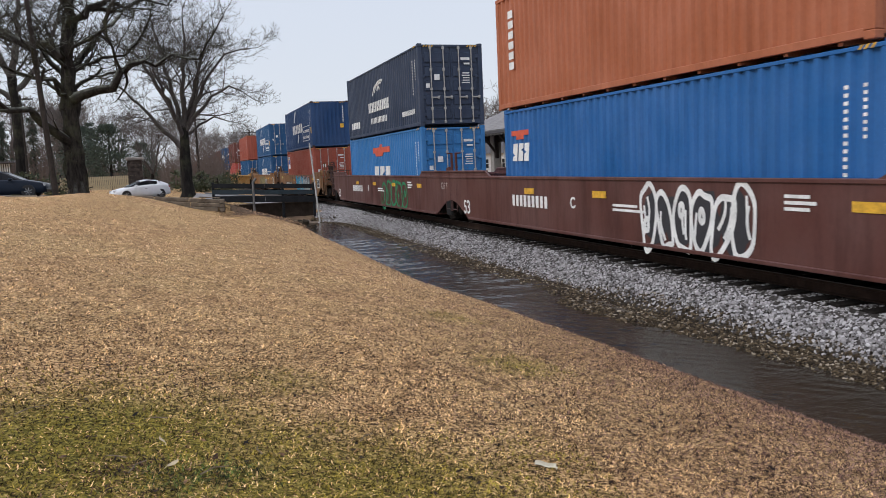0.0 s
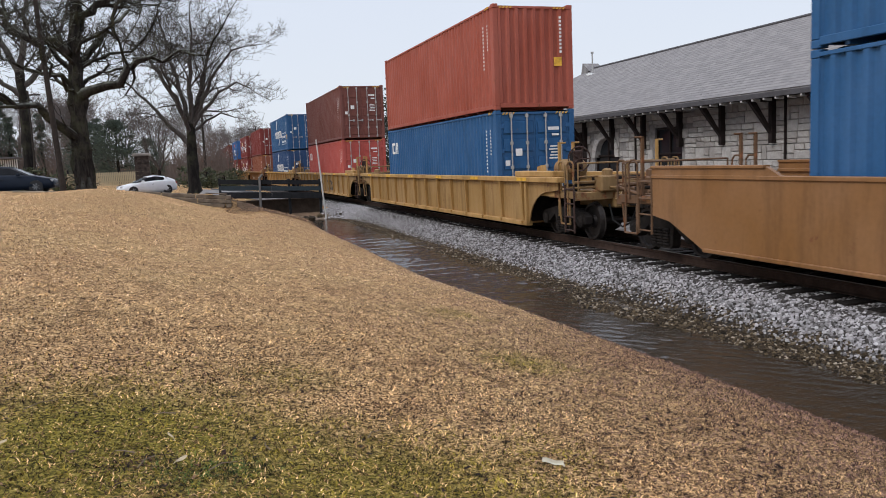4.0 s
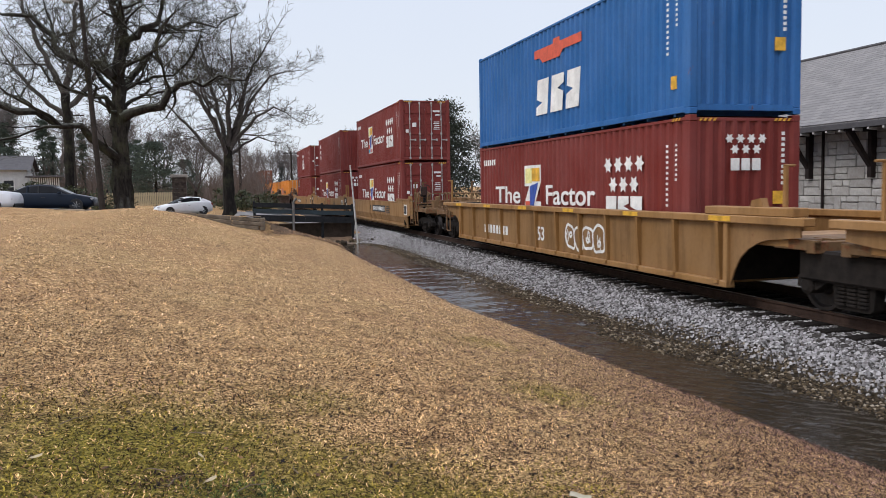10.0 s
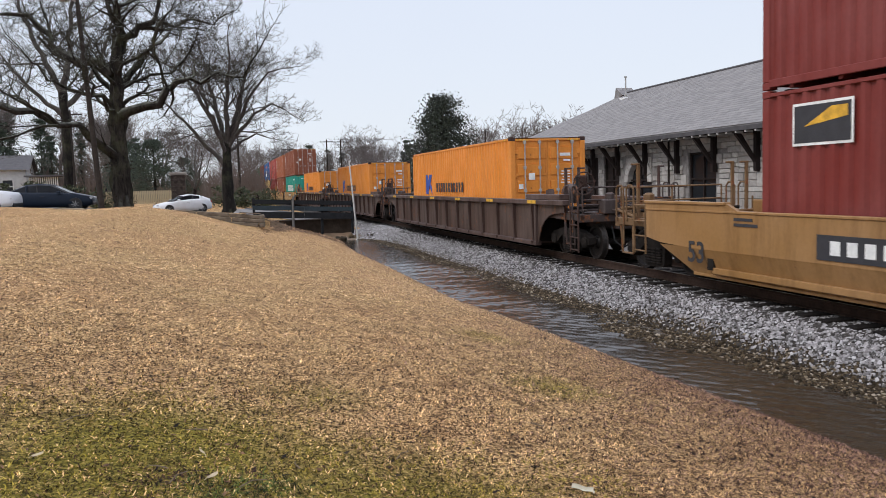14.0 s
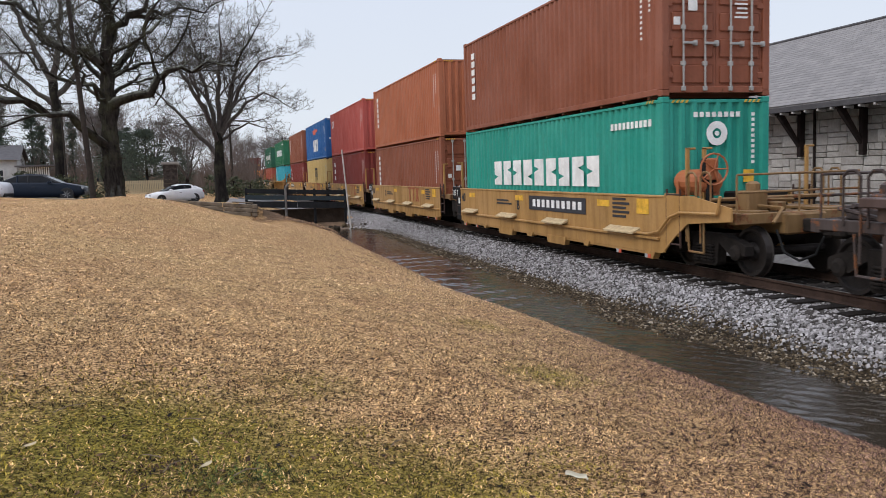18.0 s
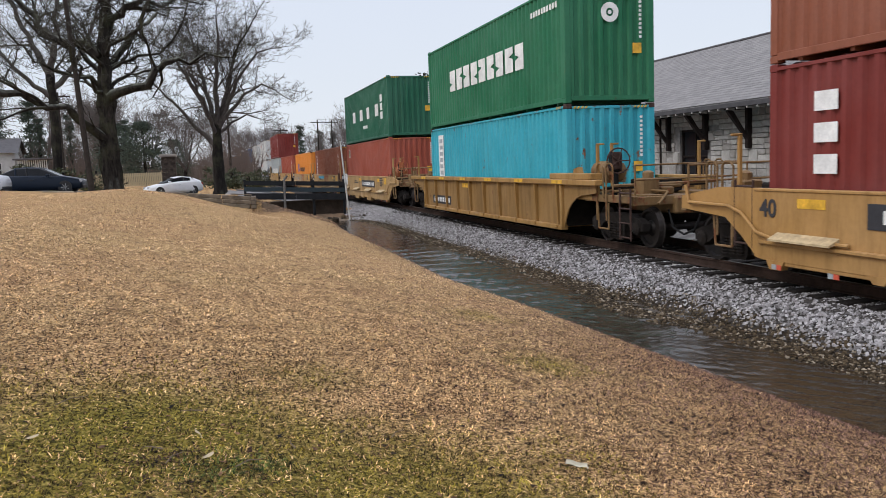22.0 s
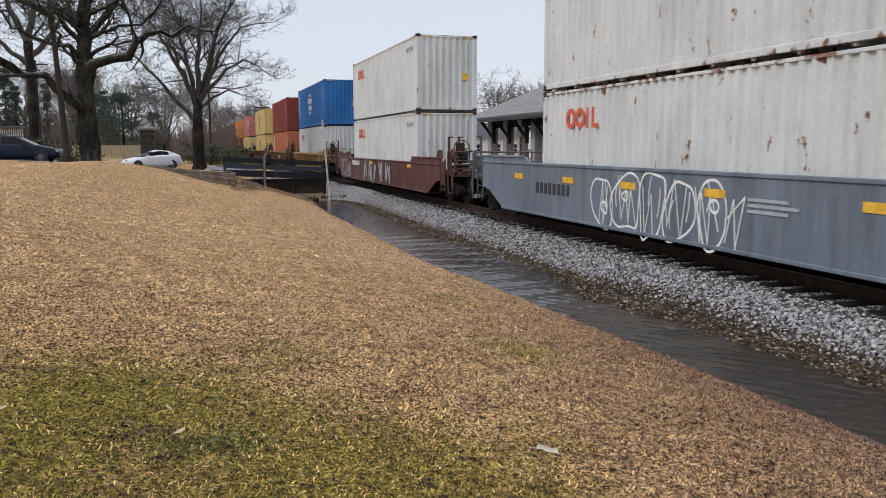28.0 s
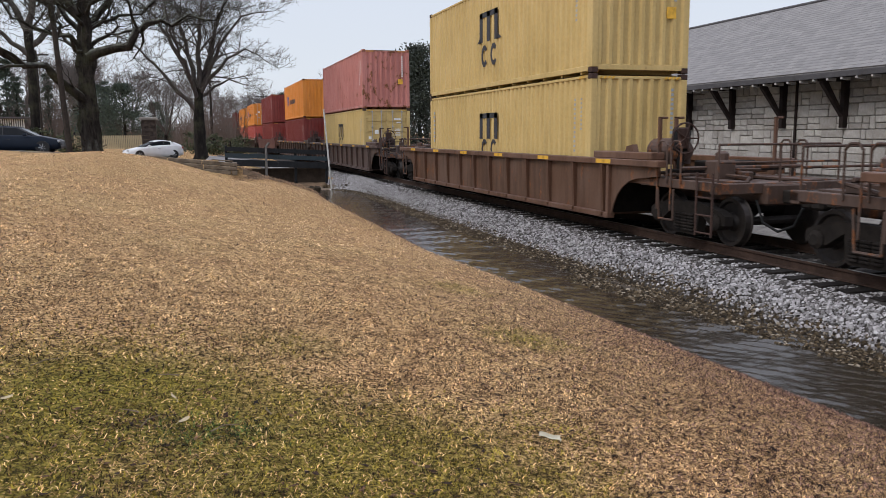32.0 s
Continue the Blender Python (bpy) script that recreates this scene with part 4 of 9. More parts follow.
# ---- well cars ----
def side_plate(hn, hf, kind):
    """The near side plate, from -hn to hf along the car."""
    top = {"smooth": 1.53, "dip": 1.34, "rib": 1.45, "fold": 1.36, "slim": 1.38}[kind]
    g = Geo()
    c = 0.95 if kind == "rib" else 1.5 if hn > 8 else 0.75
    low = 0.66 if kind == "fold" else 0.27
    ends = [(-hn, 0.78), (-hn + 0.35 * c, 0.70), (-hn + c, low), (hf - c, low), (hf - 0.35 * c, 0.70), (hf, 0.78)] if kind != "slim" else [(-hn, 0.30), (-hn + 0.2, 0.27), (hf - 0.2, 0.27), (hf, 0.30)]
    if kind in ("dip", "smooth", "fold"):
        high, reach = {"dip": (1.53, 3.5), "smooth": (1.67, 3.0), "fold": (1.48, 2.6)}[kind]
        for y0, y1, sl in ((-hn, -hn + reach, 0.35), (hf, hf - reach, -0.35)):
            g.prism([(y0, top - 0.02), (y0, high), (y1, high), (y1 + sl, top - 0.02)], "x", -1.455, -1.39)
            g.bevbox(-1.49, -1.36, min(y0, y1), max(y0, y1), high - 0.03, high + 0.02, 0.008)
    if kind != "rib":
        g.prism([(-hn, top)] + ends + [(hf, top)], "x", -1.44, -1.41)
    if kind in ("smooth", "dip"):
        g.bevbox(-1.47, -1.36, -hn, hf, top - 0.07, top, 0.012)
        g.bevbox(-1.47, -1.36, -hn + c, hf - c, 0.24, 0.31, 0.012)
    elif kind == "rib":
        g.bevbox(-1.56, -1.34, -hn - 0.9, hf + 0.9, top - 0.13, top, 0.015)
        for y in (-hn + 1.0, hf - 1.0):
            g.bevbox(-1.52, -1.40, y - 0.05, y + 0.05, 0.24, top - 0.13, 0.015)
        g.bevbox(-1.53, -1.34, -hn + c, hf - c, 0.22, 0.34, 0.015)
    elif kind == "fold":
        g.bevbox(-1.46, -1.36, -hn, hf, top - 0.05, top, 0.012)
        s = len(g.v)
        g.v += [(-1.44, -hn + 0.5, 0.67), (-1.44, hf - 0.5, 0.67), (-1.27, hf - 1.4, 0.2), (-1.27, -hn + 1.0, 0.2), (-1.40, -hn + 0.5, 0.67), (-1.40, hf - 0.5, 0.67), (-1.24, hf - 1.4, 0.2), (-1.24, -hn + 1.0, 0.2)]
        g.f += [(s, s + 3, s + 2, s + 1), (s + 4, s + 5, s + 6, s + 7), (s, s + 4, s + 7, s + 3), (s + 1, s + 2, s + 6, s + 5), (s + 2, s + 3, s + 7, s + 6)]
        g.bevbox(-1.29, -1.2, -hn + 1.0, hf - 1.4, 0.15, 0.21, 0.012)
    else:
        g.bevbox(-1.46, -1.36, -hn, hf, top - 0.05, top, 0.012)
        g.bevbox(-1.50, -1.41, -hn + 0.15, hf - 0.15, 0.52, 0.58, 0.012)
        g.bevbox(-1.43, -1.28, -hn + 0.4, hf - 0.4, 0.21, 0.275, 0.012)
        for y, w, dz in ((-hn + 0.5, 0.12, 0.1), (-hn * 0.5, 0.09, 0.07), (-1.6, 0.5, 0.15), (0.1, 0.16, 0.08), (1.9, 0.5, 0.15), (hf * 0.6, 0.09, 0.07), (hf - 0.5, 0.12, 0.1)):
            g.prism([(y - w - 0.08, 0.28), (y - w, 0.24 - dz), (y + w, 0.24 - dz), (y + w + 0.08, 0.28)], "x", -1.46, -1.33)
    return g.mesh("side_panel")


def web_mesh(hn, hf):
    """The thin recessed plate between the chords of a rib-sided car."""
    return Geo().prism([(-hn - 0.7, 1.40), (-hn - 0.7, 1.15)] + [(-hn - 0.25 + u, 0.27 + 0.83 * (1 - (u / 1.15) ** 2) ** 0.5) for u in (0.0, 0.25, 0.5, 0.75, 0.95, 1.1)] + [(-hn + 0.95, 0.27), (hf - 0.95, 0.27)] + [(hf + 0.25 - u, 0.27 + 0.83 * (1 - (u / 1.15) ** 2) ** 0.5) for u in (1.1, 0.95, 0.75, 0.5, 0.25, 0.0)] + [(hf + 0.7, 1.15), (hf + 0.7, 1.40)], "x", -1.44, -1.41).mesh("web_plate")


def taper_mesh(hn, way=1):
    """A low-sided car's end: the side tapers up over the wheels."""
    return Geo().prism([(way * y, z) for y, z in ((-hn + 0.02, 1.38), (-hn + 0.02, 0.32), (-hn - 0.35, 0.62), (-hn - 0.75, 0.88), (-hn - 2.0, 0.98), (-hn - 2.0, 1.2), (-hn - 0.9, 1.38))], "x", -1.438, -1.40).mesh("end_taper")


def pipe_mesh(hn, way=1):
    g = Geo()
    pts = [(-1.50, way * y, z) for y, z in ((-hn + 2.0, 0.64), (-hn + 0.5, 0.62), (-hn + 0.1, 0.70), (-hn - 0.25, 0.98), (-hn - 0.6, 1.08), (-hn - 1.7, 1.10), (-hn - 1.8, 1.4))]
    for p, q in zip(pts, pts[1:]):
        g.tube(p, q, 0.028, n=7)
    return g.mesh("bent_pipe")


def post_mesh():
    g = Geo()
    g.prism([(-1.55, 1.32), (-1.44, 1.32), (-1.44, 0.3), (-1.50, 0.3)], "y", -0.042, 0.042)
    g.prism([(-1.57, 0.34), (-1.44, 0.34), (-1.44, 0.25), (-1.57, 0.28)], "y", -0.075, 0.075)
    return g.mesh("side_post")


def step_mesh():
    g = Geo()
    g.prism([(-1.44, 0.72), (-1.44, 0.66), (-1.62, 0.60), (-1.62, 0.63)], "y", -0.62, 0.62)
    return g.mesh("step_plate")


def well_floor(ob, m, hs):
    part("floor_plate", cached(("floor", hs), lambda: Geo().bevbox(-1.38, 1.38, -hs + 1.4, hs - 1.4, 0.24, 0.35, 0.01).mesh("floor_plate")), m, ob)
    for s in (-1, 1):
        part("bulkhead", cached("bulk", lambda: Geo().box(-1.38, 1.38, -0.09, 0.09, 0.3, 1.0).mesh("bulkhead")), DARK, ob, at=(0, s * max(hs - 1.35, 6.2), 0))
        part("end_ledge", cached("ledge", lambda: Geo().bevbox(-1.36, 1.36, -0.82, 0.82, 0.98, 1.10, 0.015).mesh("end_ledge")), m, ob, at=(0, s * (hs - 0.47), 0))


def platform(ob, m, turn, hs, length):
    """The end platform over the wheels, piece by piece."""
    k = round(length, 2)

    def put(name, key, box, at=(0, 0, 0), r=0.012):
        part(name, cached(("plat", key), lambda: Geo().bevbox(*box, r).mesh(name)), m, ob, at=turn @ Matrix.Translation((at[0], at[1] - hs, at[2])))

    put("centre_sill", ("sill", k), (-0.42, 0.42, -k, 0.2, 0.72, 1.08), r=0.03)
    put("deck_plate", "deck", (-1.35, 1.35, -0.6, 0.15, 1.02, 1.12))
    put("end_beam", "beam", (-1.35, 1.35, -0.09, 0.09, 0.92, 1.10), (0, -k + 0.19, 0))
    for s in (-1, 1):
        put("side_beam", ("sb", k), (-0.065, 0.065, -k + 0.1, 0.0, 0.96, 1.12), (s * 1.285, 0, 0))
        put("walkway", ("wk", k), (-0.175, 0.175, -k + 0.2, -0.4, 1.08, 1.13), (s * 0.775, 0, 0), 0.008)
    for i in range(4):
        put("cross_bar", "bar", (-1.25, 1.25, -0.035, 0.035, 1.0, 1.08), (0, -k + 0.4 + i * (k - 0.6) / 4, 0), 0.008)


def rail_mesh():
    """A grab iron: two uprights and three rungs, in the plane x = 0."""
    g = Geo()
    for y in (-0.22, 0.22):
        g.tube((0, y, 0.42), (0, y, 1.5), 0.022, n=6)
    for z in (0.48, 0.78, 1.08, 1.4):
        g.tube((0, -0.22, z), (0, 0.22, z), 0.018, n=6)
    return g.mesh("ladder")


def upright_mesh():
    g = Geo()
    g.bevbox(-0.035, 0.035, -0.03, 0.03, 1.0, 2.25, 0.01)
    g.bevbox(-0.035, 0.16, -0.03, 0.03, 2.21, 2.25, 0.01)
    return g.mesh("handrail_post")


def hand_rail(w):
    g = Geo()
    g.tube((-w, 0, 1.75), (w, 0, 1.75), 0.02, n=6)
    g.tube((-w, 0, 1.45), (w, 0, 1.45), 0.02, n=6)
    for x in (-w, 0, w):
        g.tube((x, 0, 1.1), (x, 0, 1.75), 0.02, n=6)
    return g.mesh("handrail")


def grab_mesh(side=-1):
    """Two tall bent grab irons and a hanging step at the car's corner."""
    g = Geo()
    x = side * 1.37
    for y in (-0.62, -1.05):
        pts = [(x, y, 0.55), (x, y, 1.72), (x, y - 0.08, 1.80), (x, y - 0.22, 1.80), (x, y - 0.30, 1.72), (x, y - 0.30, 1.05)]
        for p, q in zip(pts, pts[1:]):
            g.tube(p, q, 0.02, n=6)
    pts = [(x, -0.65, 0.95), (x - side * 0.02, -0.68, 0.38), (x - side * 0.02, -1.12, 0.38), (x, -1.15, 0.95)]
    for p, q in zip(pts, pts[1:]):
        g.tube(p, q, 0.022, n=6)
    return g.mesh("grab_iron")


def valve_mesh():
    """Brake valve, its bracket and bent pipes on the deck."""
    g = Geo()
    g.bevbox(-0.22, 0.2, -0.2, 0.16, 1.1, 1.46, 0.03)
    g.lathe("z", [(1.44, 0.05), (1.46, 0.12), (1.58, 0.12), (1.62, 0.06)], 10, (0.02, -0.02, 0))
    g.bevbox(0.26, 0.46, -0.35, 0.3, 1.1, 1.26, 0.02)
    for k, pts in enumerate((((-0.2, 0.1, 1.2), (-0.5, 0.15, 1.2), (-0.55, 0.9, 1.16)), ((0.2, -0.1, 1.3), (0.75, -0.15, 1.28), (0.8, 0.7, 1.16)), ((0.0, -0.2, 1.2), (0.05, -0.75, 1.18), (-0.3, -0.95, 0.95)))):
        for p, q in zip(pts, pts[1:]):
            g.tube(p, q, 0.03, n=6)
    return g.mesh("valve_box")


def brake_wheel_mesh():
    g = Geo()
    n = 16
    for i in range(n):
        a, b = 2 * math.pi * i / n, 2 * math.pi * (i + 1) / n
        g.tube((0.28 * math.cos(a), 0, 0.28 * math.sin(a)), (0.28 * math.cos(b), 0, 0.28 * math.sin(b)), 0.018, n=5)
    for i in range(5):
        a = 2 * math.pi * i / 5
        g.tube((0, 0, 0), (0.28 * math.cos(a), 0, 0.28 * math.sin(a)), 0.014, n=5)
    g.bevbox(-0.12, 0.12, 0.02, 0.2, -0.2, 0.2, 0.03)
    return g.mesh("brake_wheel")


def tank_mesh():
    g = Geo()
    g.lathe("x", [(-0.55, 0.08), (-0.5, 0.19), (-0.42, 0.23), (0.42, 0.23), (0.5, 0.19), (0.55, 0.08)], 16)
    for x in (-0.3, 0.3):
        g.bevbox(x - 0.04, x + 0.04, -0.25, 0.25, -0.26, 0.02, 0.01)
    return g.mesh("air_tank")


def truck_frame():
    """A cast side frame of a two-axle truck with its springs, on the near side."""
    g = Geo()
    for s in (-1, 1):
        x0, x1 = sorted((s * 0.92, s * 1.10))
        g.prism([(-1.12, 0.54), (-0.95, 0.62), (-0.45, 0.72), (0.45, 0.72), (0.95, 0.62), (1.12, 0.54), (1.12, 0.38), (0.72, 0.36), (0.40, 0.56), (0.36, 0.20), (0.30, 0.14), (-0.30, 0.14), (-0.36, 0.20), (-0.40, 0.56), (-0.72, 0.36), (-1.12, 0.38)], "x", x0, x1)
        for y in (-0.89, 0.89):
            g.lathe("x", [(s * 0.9, 0.14), (s * 1.13, 0.14), (s * 1.17, 0.08)], 12, (0, y, 0.42))
        for y in (-0.2, 0.0, 0.2):
            for k in range(6):
                g.bevbox(min(s * 1.09, s * 1.15), max(s * 1.09, s * 1.15), y - 0.085, y + 0.085, 0.20 + k * 0.055, 0.235 + k * 0.055, 0.008)
    g.bevbox(-1.1, 1.1, -0.2, 0.2, 0.46, 0.66, 0.03)
    return g.mesh("side_frame")


def wheelset_mesh():
    g = Geo()
    g.tube((-0.95, 0, 0), (0.95, 0, 0), 0.08, n=10)
    for s in (-1, 1):
        prof = [(0.68, 0.10), (0.68, 0.44), (0.70, 0.455), (0.715, 0.43), (0.815, 0.415), (0.815, 0.36), (0.77, 0.33), (0.76, 0.17), (0.82, 0.13), (0.83, 0.08)]
        g.lathe("x", [(s * a, r) for a, r in prof], 24)
    return g.mesh("wheelset")


def coupler_mesh():
    g = Geo()
    g.bevbox(-0.09, 0.09, -0.75, 0.2, 0.76, 0.98, 0.02)
    g.bevbox(-0.19, 0.19, -0.95, -0.70, 0.70, 1.02, 0.05)
    return g.mesh("coupler")


def hose_mesh():
    g = Geo()
    pts = [(-0.5, 0, 0.8), (-0.55, -0.25, 0.45), (-0.5, -0.55, 0.33), (-0.45, -0.85, 0.45), (-0.42, -1.0, 0.75)]
    for p, q in zip(pts, pts[1:]):
        g.tube(p, q, 0.022, n=6)
    return g.mesh("brake_hose")


def truck(parent, y):
    t = part("truck", cached("frameT", truck_frame), DARK, parent, "grimy cast steel two-axle truck", at=(0, y, 0))
    for dy in (-0.89, 0.89):
        w = part("wheelset", cached("wheelset", wheelset_mesh), WHEEL, t, at=(0, dy, 0.42))
        WHEELSETS.append((parent, w, dy, y))
    return t


def outline(rnd, ca, cz, ra, rz, lean=0.0, n=9):
    """A sprayed letter-like closed shape: uneven corners, rounded once."""
    pts = []
    for j in range(n):
        t = 2 * math.pi * (j + rnd.uniform(-0.25, 0.25)) / n
        k = 1 / max(abs(math.cos(t)), abs(math.sin(t)))
        q = min(k, 1.25) * rnd.uniform(0.62, 1.0)
        dz = rz * q * math.sin(t)
        pts.append((ca + ra * q * math.cos(t) + lean * dz, cz + dz))
    for _ in range(2):
        pts = [p for (a, z), (b, y) in zip(pts, pts[1:] + pts[:1]) for p in ((a * 0.76 + b * 0.24, z * 0.76 + y * 0.24), (a * 0.24 + b * 0.76, z * 0.24 + y * 0.76))]
    return pts


def scrawl(seed, a0, a1, z0, z1, loops, width, hs=0.0):
    """Sprayed overlapping outlines with inner strokes, unreadable, as thin ribbons on the near side plate."""
    rnd = random.Random(seed)
    g = Geo()
    loops = loops + 1
    cell = (a1 - a0) / loops
    for i in range(loops):
        ca, cz = a0 + (i + 0.5) * cell, (z0 + z1) / 2 + rnd.uniform(-0.06, 0.06)
        ra, rz = cell * rnd.uniform(0.5, 0.66), (z1 - z0) / 2 * rnd.uniform(0.85, 1.05)
        lean = rnd.uniform(-0.25, 0.3)
        runs = [(outline(rnd, ca, cz, ra, rz, lean), True)]
        if rnd.random() < 0.6:
            runs.append((outline(rnd, ca + rnd.uniform(-0.2, 0.2) * ra, cz + rnd.uniform(-0.35, 0.35) * rz, ra * 0.3, rz * 0.22, lean, 5), True))
        for _ in range(rnd.choice((1, 2, 2))):
            u, v = rnd.uniform(-0.55, 0.55), rnd.uniform(-0.7, 0.1)
            bend = rnd.uniform(-0.25, 0.25)
            runs.append(([(ca + ra * (u + bend * math.sin(3.1 * w)) + lean * rz * (v + w), cz + rz * (v + w * 0.75)) for w in (0, 0.25, 0.5, 0.75, 1.0)], False))
        for run, closed in runs:
            n = len(run)
            for j in range(n if closed else n - 1):
                (pa, pz), (qa, qz) = run[j], run[(j + 1) % n]
                d = Vector((qa - pa, qz - pz))
                if d.length < 1e-5:
                    continue
                w = width * (0.75 + 0.35 * abs(d.x) / d.length) * (1 if closed else 0.75)
                o, e = Vector((-d.y, d.x)).normalized() * w, d.normalized() * w * 0.4
                b = [(pa - e.x + o.x, pz - e.y + o.y), (qa + e.x + o.x, qz + e.y + o.y), (qa + e.x - o.x, qz + e.y - o.y), (pa - e.x - o.x, pz - e.y - o.y)]
                g.quad(*[(-0.00012 * (len(g.f) % 24), CL / 2 - a, z) for a, z in b])
    return g.mesh("graffiti")


def slashes(seed, a0, a1, z0, z1, marks, width):
    """Quick angular sprayed strokes, unreadable."""
    rnd = random.Random(seed)
    g = Geo()
    cell = (a1 - a0) / marks
    for i in range(marks):
        a, up_ = a0 + i * cell, rnd.random() < 0.5
        run = []
        for k in range(rnd.choice((4, 5, 6))):
            run.append((a + cell * (0.1 + 0.16 * k) + rnd.uniform(-0.12, 0.12) * cell, (z1 if up_ else z0) + rnd.uniform(-0.2, 0.2) * (z1 - z0)))
            up_ = not up_
        if rnd.random() < 0.5:
            run.append((a + cell * 0.2, (z0 + z1) / 2))
        for (pa, pz), (qa, qz) in zip(run, run[1:]):
            d = Vector((qa - pa, qz - pz))
            o, e = Vector((-d.y, d.x)).normalized() * width, d.normalized() * width * 0.7
            b = [(pa - e.x + o.x, pz - e.y + o.y), (qa + e.x + o.x, qz + e.y + o.y), (qa + e.x - o.x * 0.6, qz + e.y - o.y * 0.6), (pa - e.x - o.x * 0.6, pz - e.y - o.y * 0.6)]
            g.quad(*[(-0.00012 * (len(g.f) % 24), CL / 2 - u, v) for u, v in b])
    return g.mesh("graffiti")


def blobs(seed, a0, a1, z0, z1, n):
    """Filled sprayed patches with ragged outlines."""
    rnd = random.Random(seed)
    g = Geo()
    for i in range(n):
        ca, cz = a0 + (i + 0.5) * (a1 - a0) / n, (z0 + z1) / 2
        ra, rz = (a1 - a0) / n * 0.62, (z1 - z0) / 2
        s = len(g.v)
        for j in range(18):
            t = 2 * math.pi * j / 18
            q = rnd.uniform(0.72, 1.0)
            g.v.append((-0.0005 * i, CL / 2 - (ca + ra * q * math.cos(t)), cz + rz * q * math.sin(t)))
        g.f.append(tuple(range(s, s + 18))[::-1])
    return g.mesh("graffiti")


def mural(seed, a0, a1, z0, z1):
    """Layers of an unreadable sprayed piece: scalloped ground, black outlines, blue and grey bodies, cut-outs, glints."""
    rnd = random.Random(seed)
    layers = {k: Geo() for k in ("p", "o", "k", "c", "s", "l", "w")}

    def shape(key, pts):
        g = layers[key]
        s = len(g.v)
        n = len(pts)
        x = -0.0004 * (len(g.f) // n)
        g.v += [(x, CL / 2 - a, z) for a, z in pts] + [(x, CL / 2 - sum(a for a, _ in pts) / n, sum(z for _, z in pts) / n)]
        g.f += [(s + (i + 1) % n, s + i, s + n) for i in range(n)]

    def loop(ca, cz, ra, rz, n, rough):
        ph = rnd.uniform(0, 6.28)
        return [(ca + ra * q * math.cos(t), min(z1, max(z0, cz + rz * q * math.sin(t)))) for t, q in ((2 * math.pi * i / n, 1 + rough * math.sin(3 * 2 * math.pi * i / n + ph) + rnd.uniform(-rough, rough) * 0.5) for i in range(n))]

    w, mid, h = a1 - a0, (z0 + z1) / 2, (z1 - z0) / 2
    keep = lambda pts: [(a, min(z1, max(z0, z))) for a, z in pts]
    for i in range(13):
        shape("p" if i % 3 else "o", loop(a0 + w * (i + 0.5) / 13, mid + rnd.uniform(-0.15, 0.15) * h, w / 14, h * 1.15, 14, 0.1))
    n = 9
    for i in range(n):
        ca, cz = a0 + 0.35 + (w - 0.7) * (i + 0.5) / n, mid + rnd.uniform(-0.05, 0.05)
        ra = (w - 0.7) / n * 0.66
        key = "c" if i in (0, 1, 2, 4) else "s"
        for dz, tall in ((0.0, 0.98), (rnd.choice((-0.4, 0.4)) * h, 0.6)):
            body = outline(rnd, ca + rnd.uniform(-0.1, 0.1), cz + dz, ra, h * tall, rnd.uniform(-0.3, 0.3), 8)
            ba, bz = sum(a for a, _ in body) / len(body), sum(z for _, z in body) / len(body)
            shape("k", keep([(ba + (a - ba) * 1.16, bz + (z - bz) * 1.12) for a, z in body]))
            shape(key, keep(body))
        shape("l" if i % 2 else "w", outline(rnd, ca + rnd.uniform(-0.15, 0.15), cz + rnd.uniform(-0.5, 0.5) * h, 0.10, 0.12, 0.0, 5))
        a, z = ca + rnd.uniform(-0.3, 0.2), cz + rnd.uniform(0.0, 0.6) * h
        for k in range(5):
            shape("w", [(a + 0.09 * k, z - 0.02 * k * k), (a + 0.09 * k + 0.1, z - 0.02 * (k + 1) ** 2), (a + 0.09 * k + 0.12, z + 0.04 - 0.02 * (k + 1) ** 2), (a + 0.09 * k, z + 0.04 - 0.02 * k * k)])
    return [(c, g.mesh("graffiti")) for c, g in layers.items()]


def car_plates(shapes):
    g = Geo()
    for poly in shapes:
        g.prism([(CL / 2 - a, z) for a, z in poly], "x", -1.4475, -1.4405)
    return g.mesh("marking")


WHEELSETS = []
WORN = simple("worn_step_steel", (0.50, 0.38, 0.22), 0.7, var=0.35, scale=9)
TANK = paint("rusty_orange_tank", (0.42, 0.13, 0.045), 0.3)


def ends_of(kind, hs):
    """How far the sides reach from the middle towards the nearer and the farther car."""
    return {"fold": (8.6, 9.3), "slim": (6.5, 6.15)}.get(kind, (hs, hs))


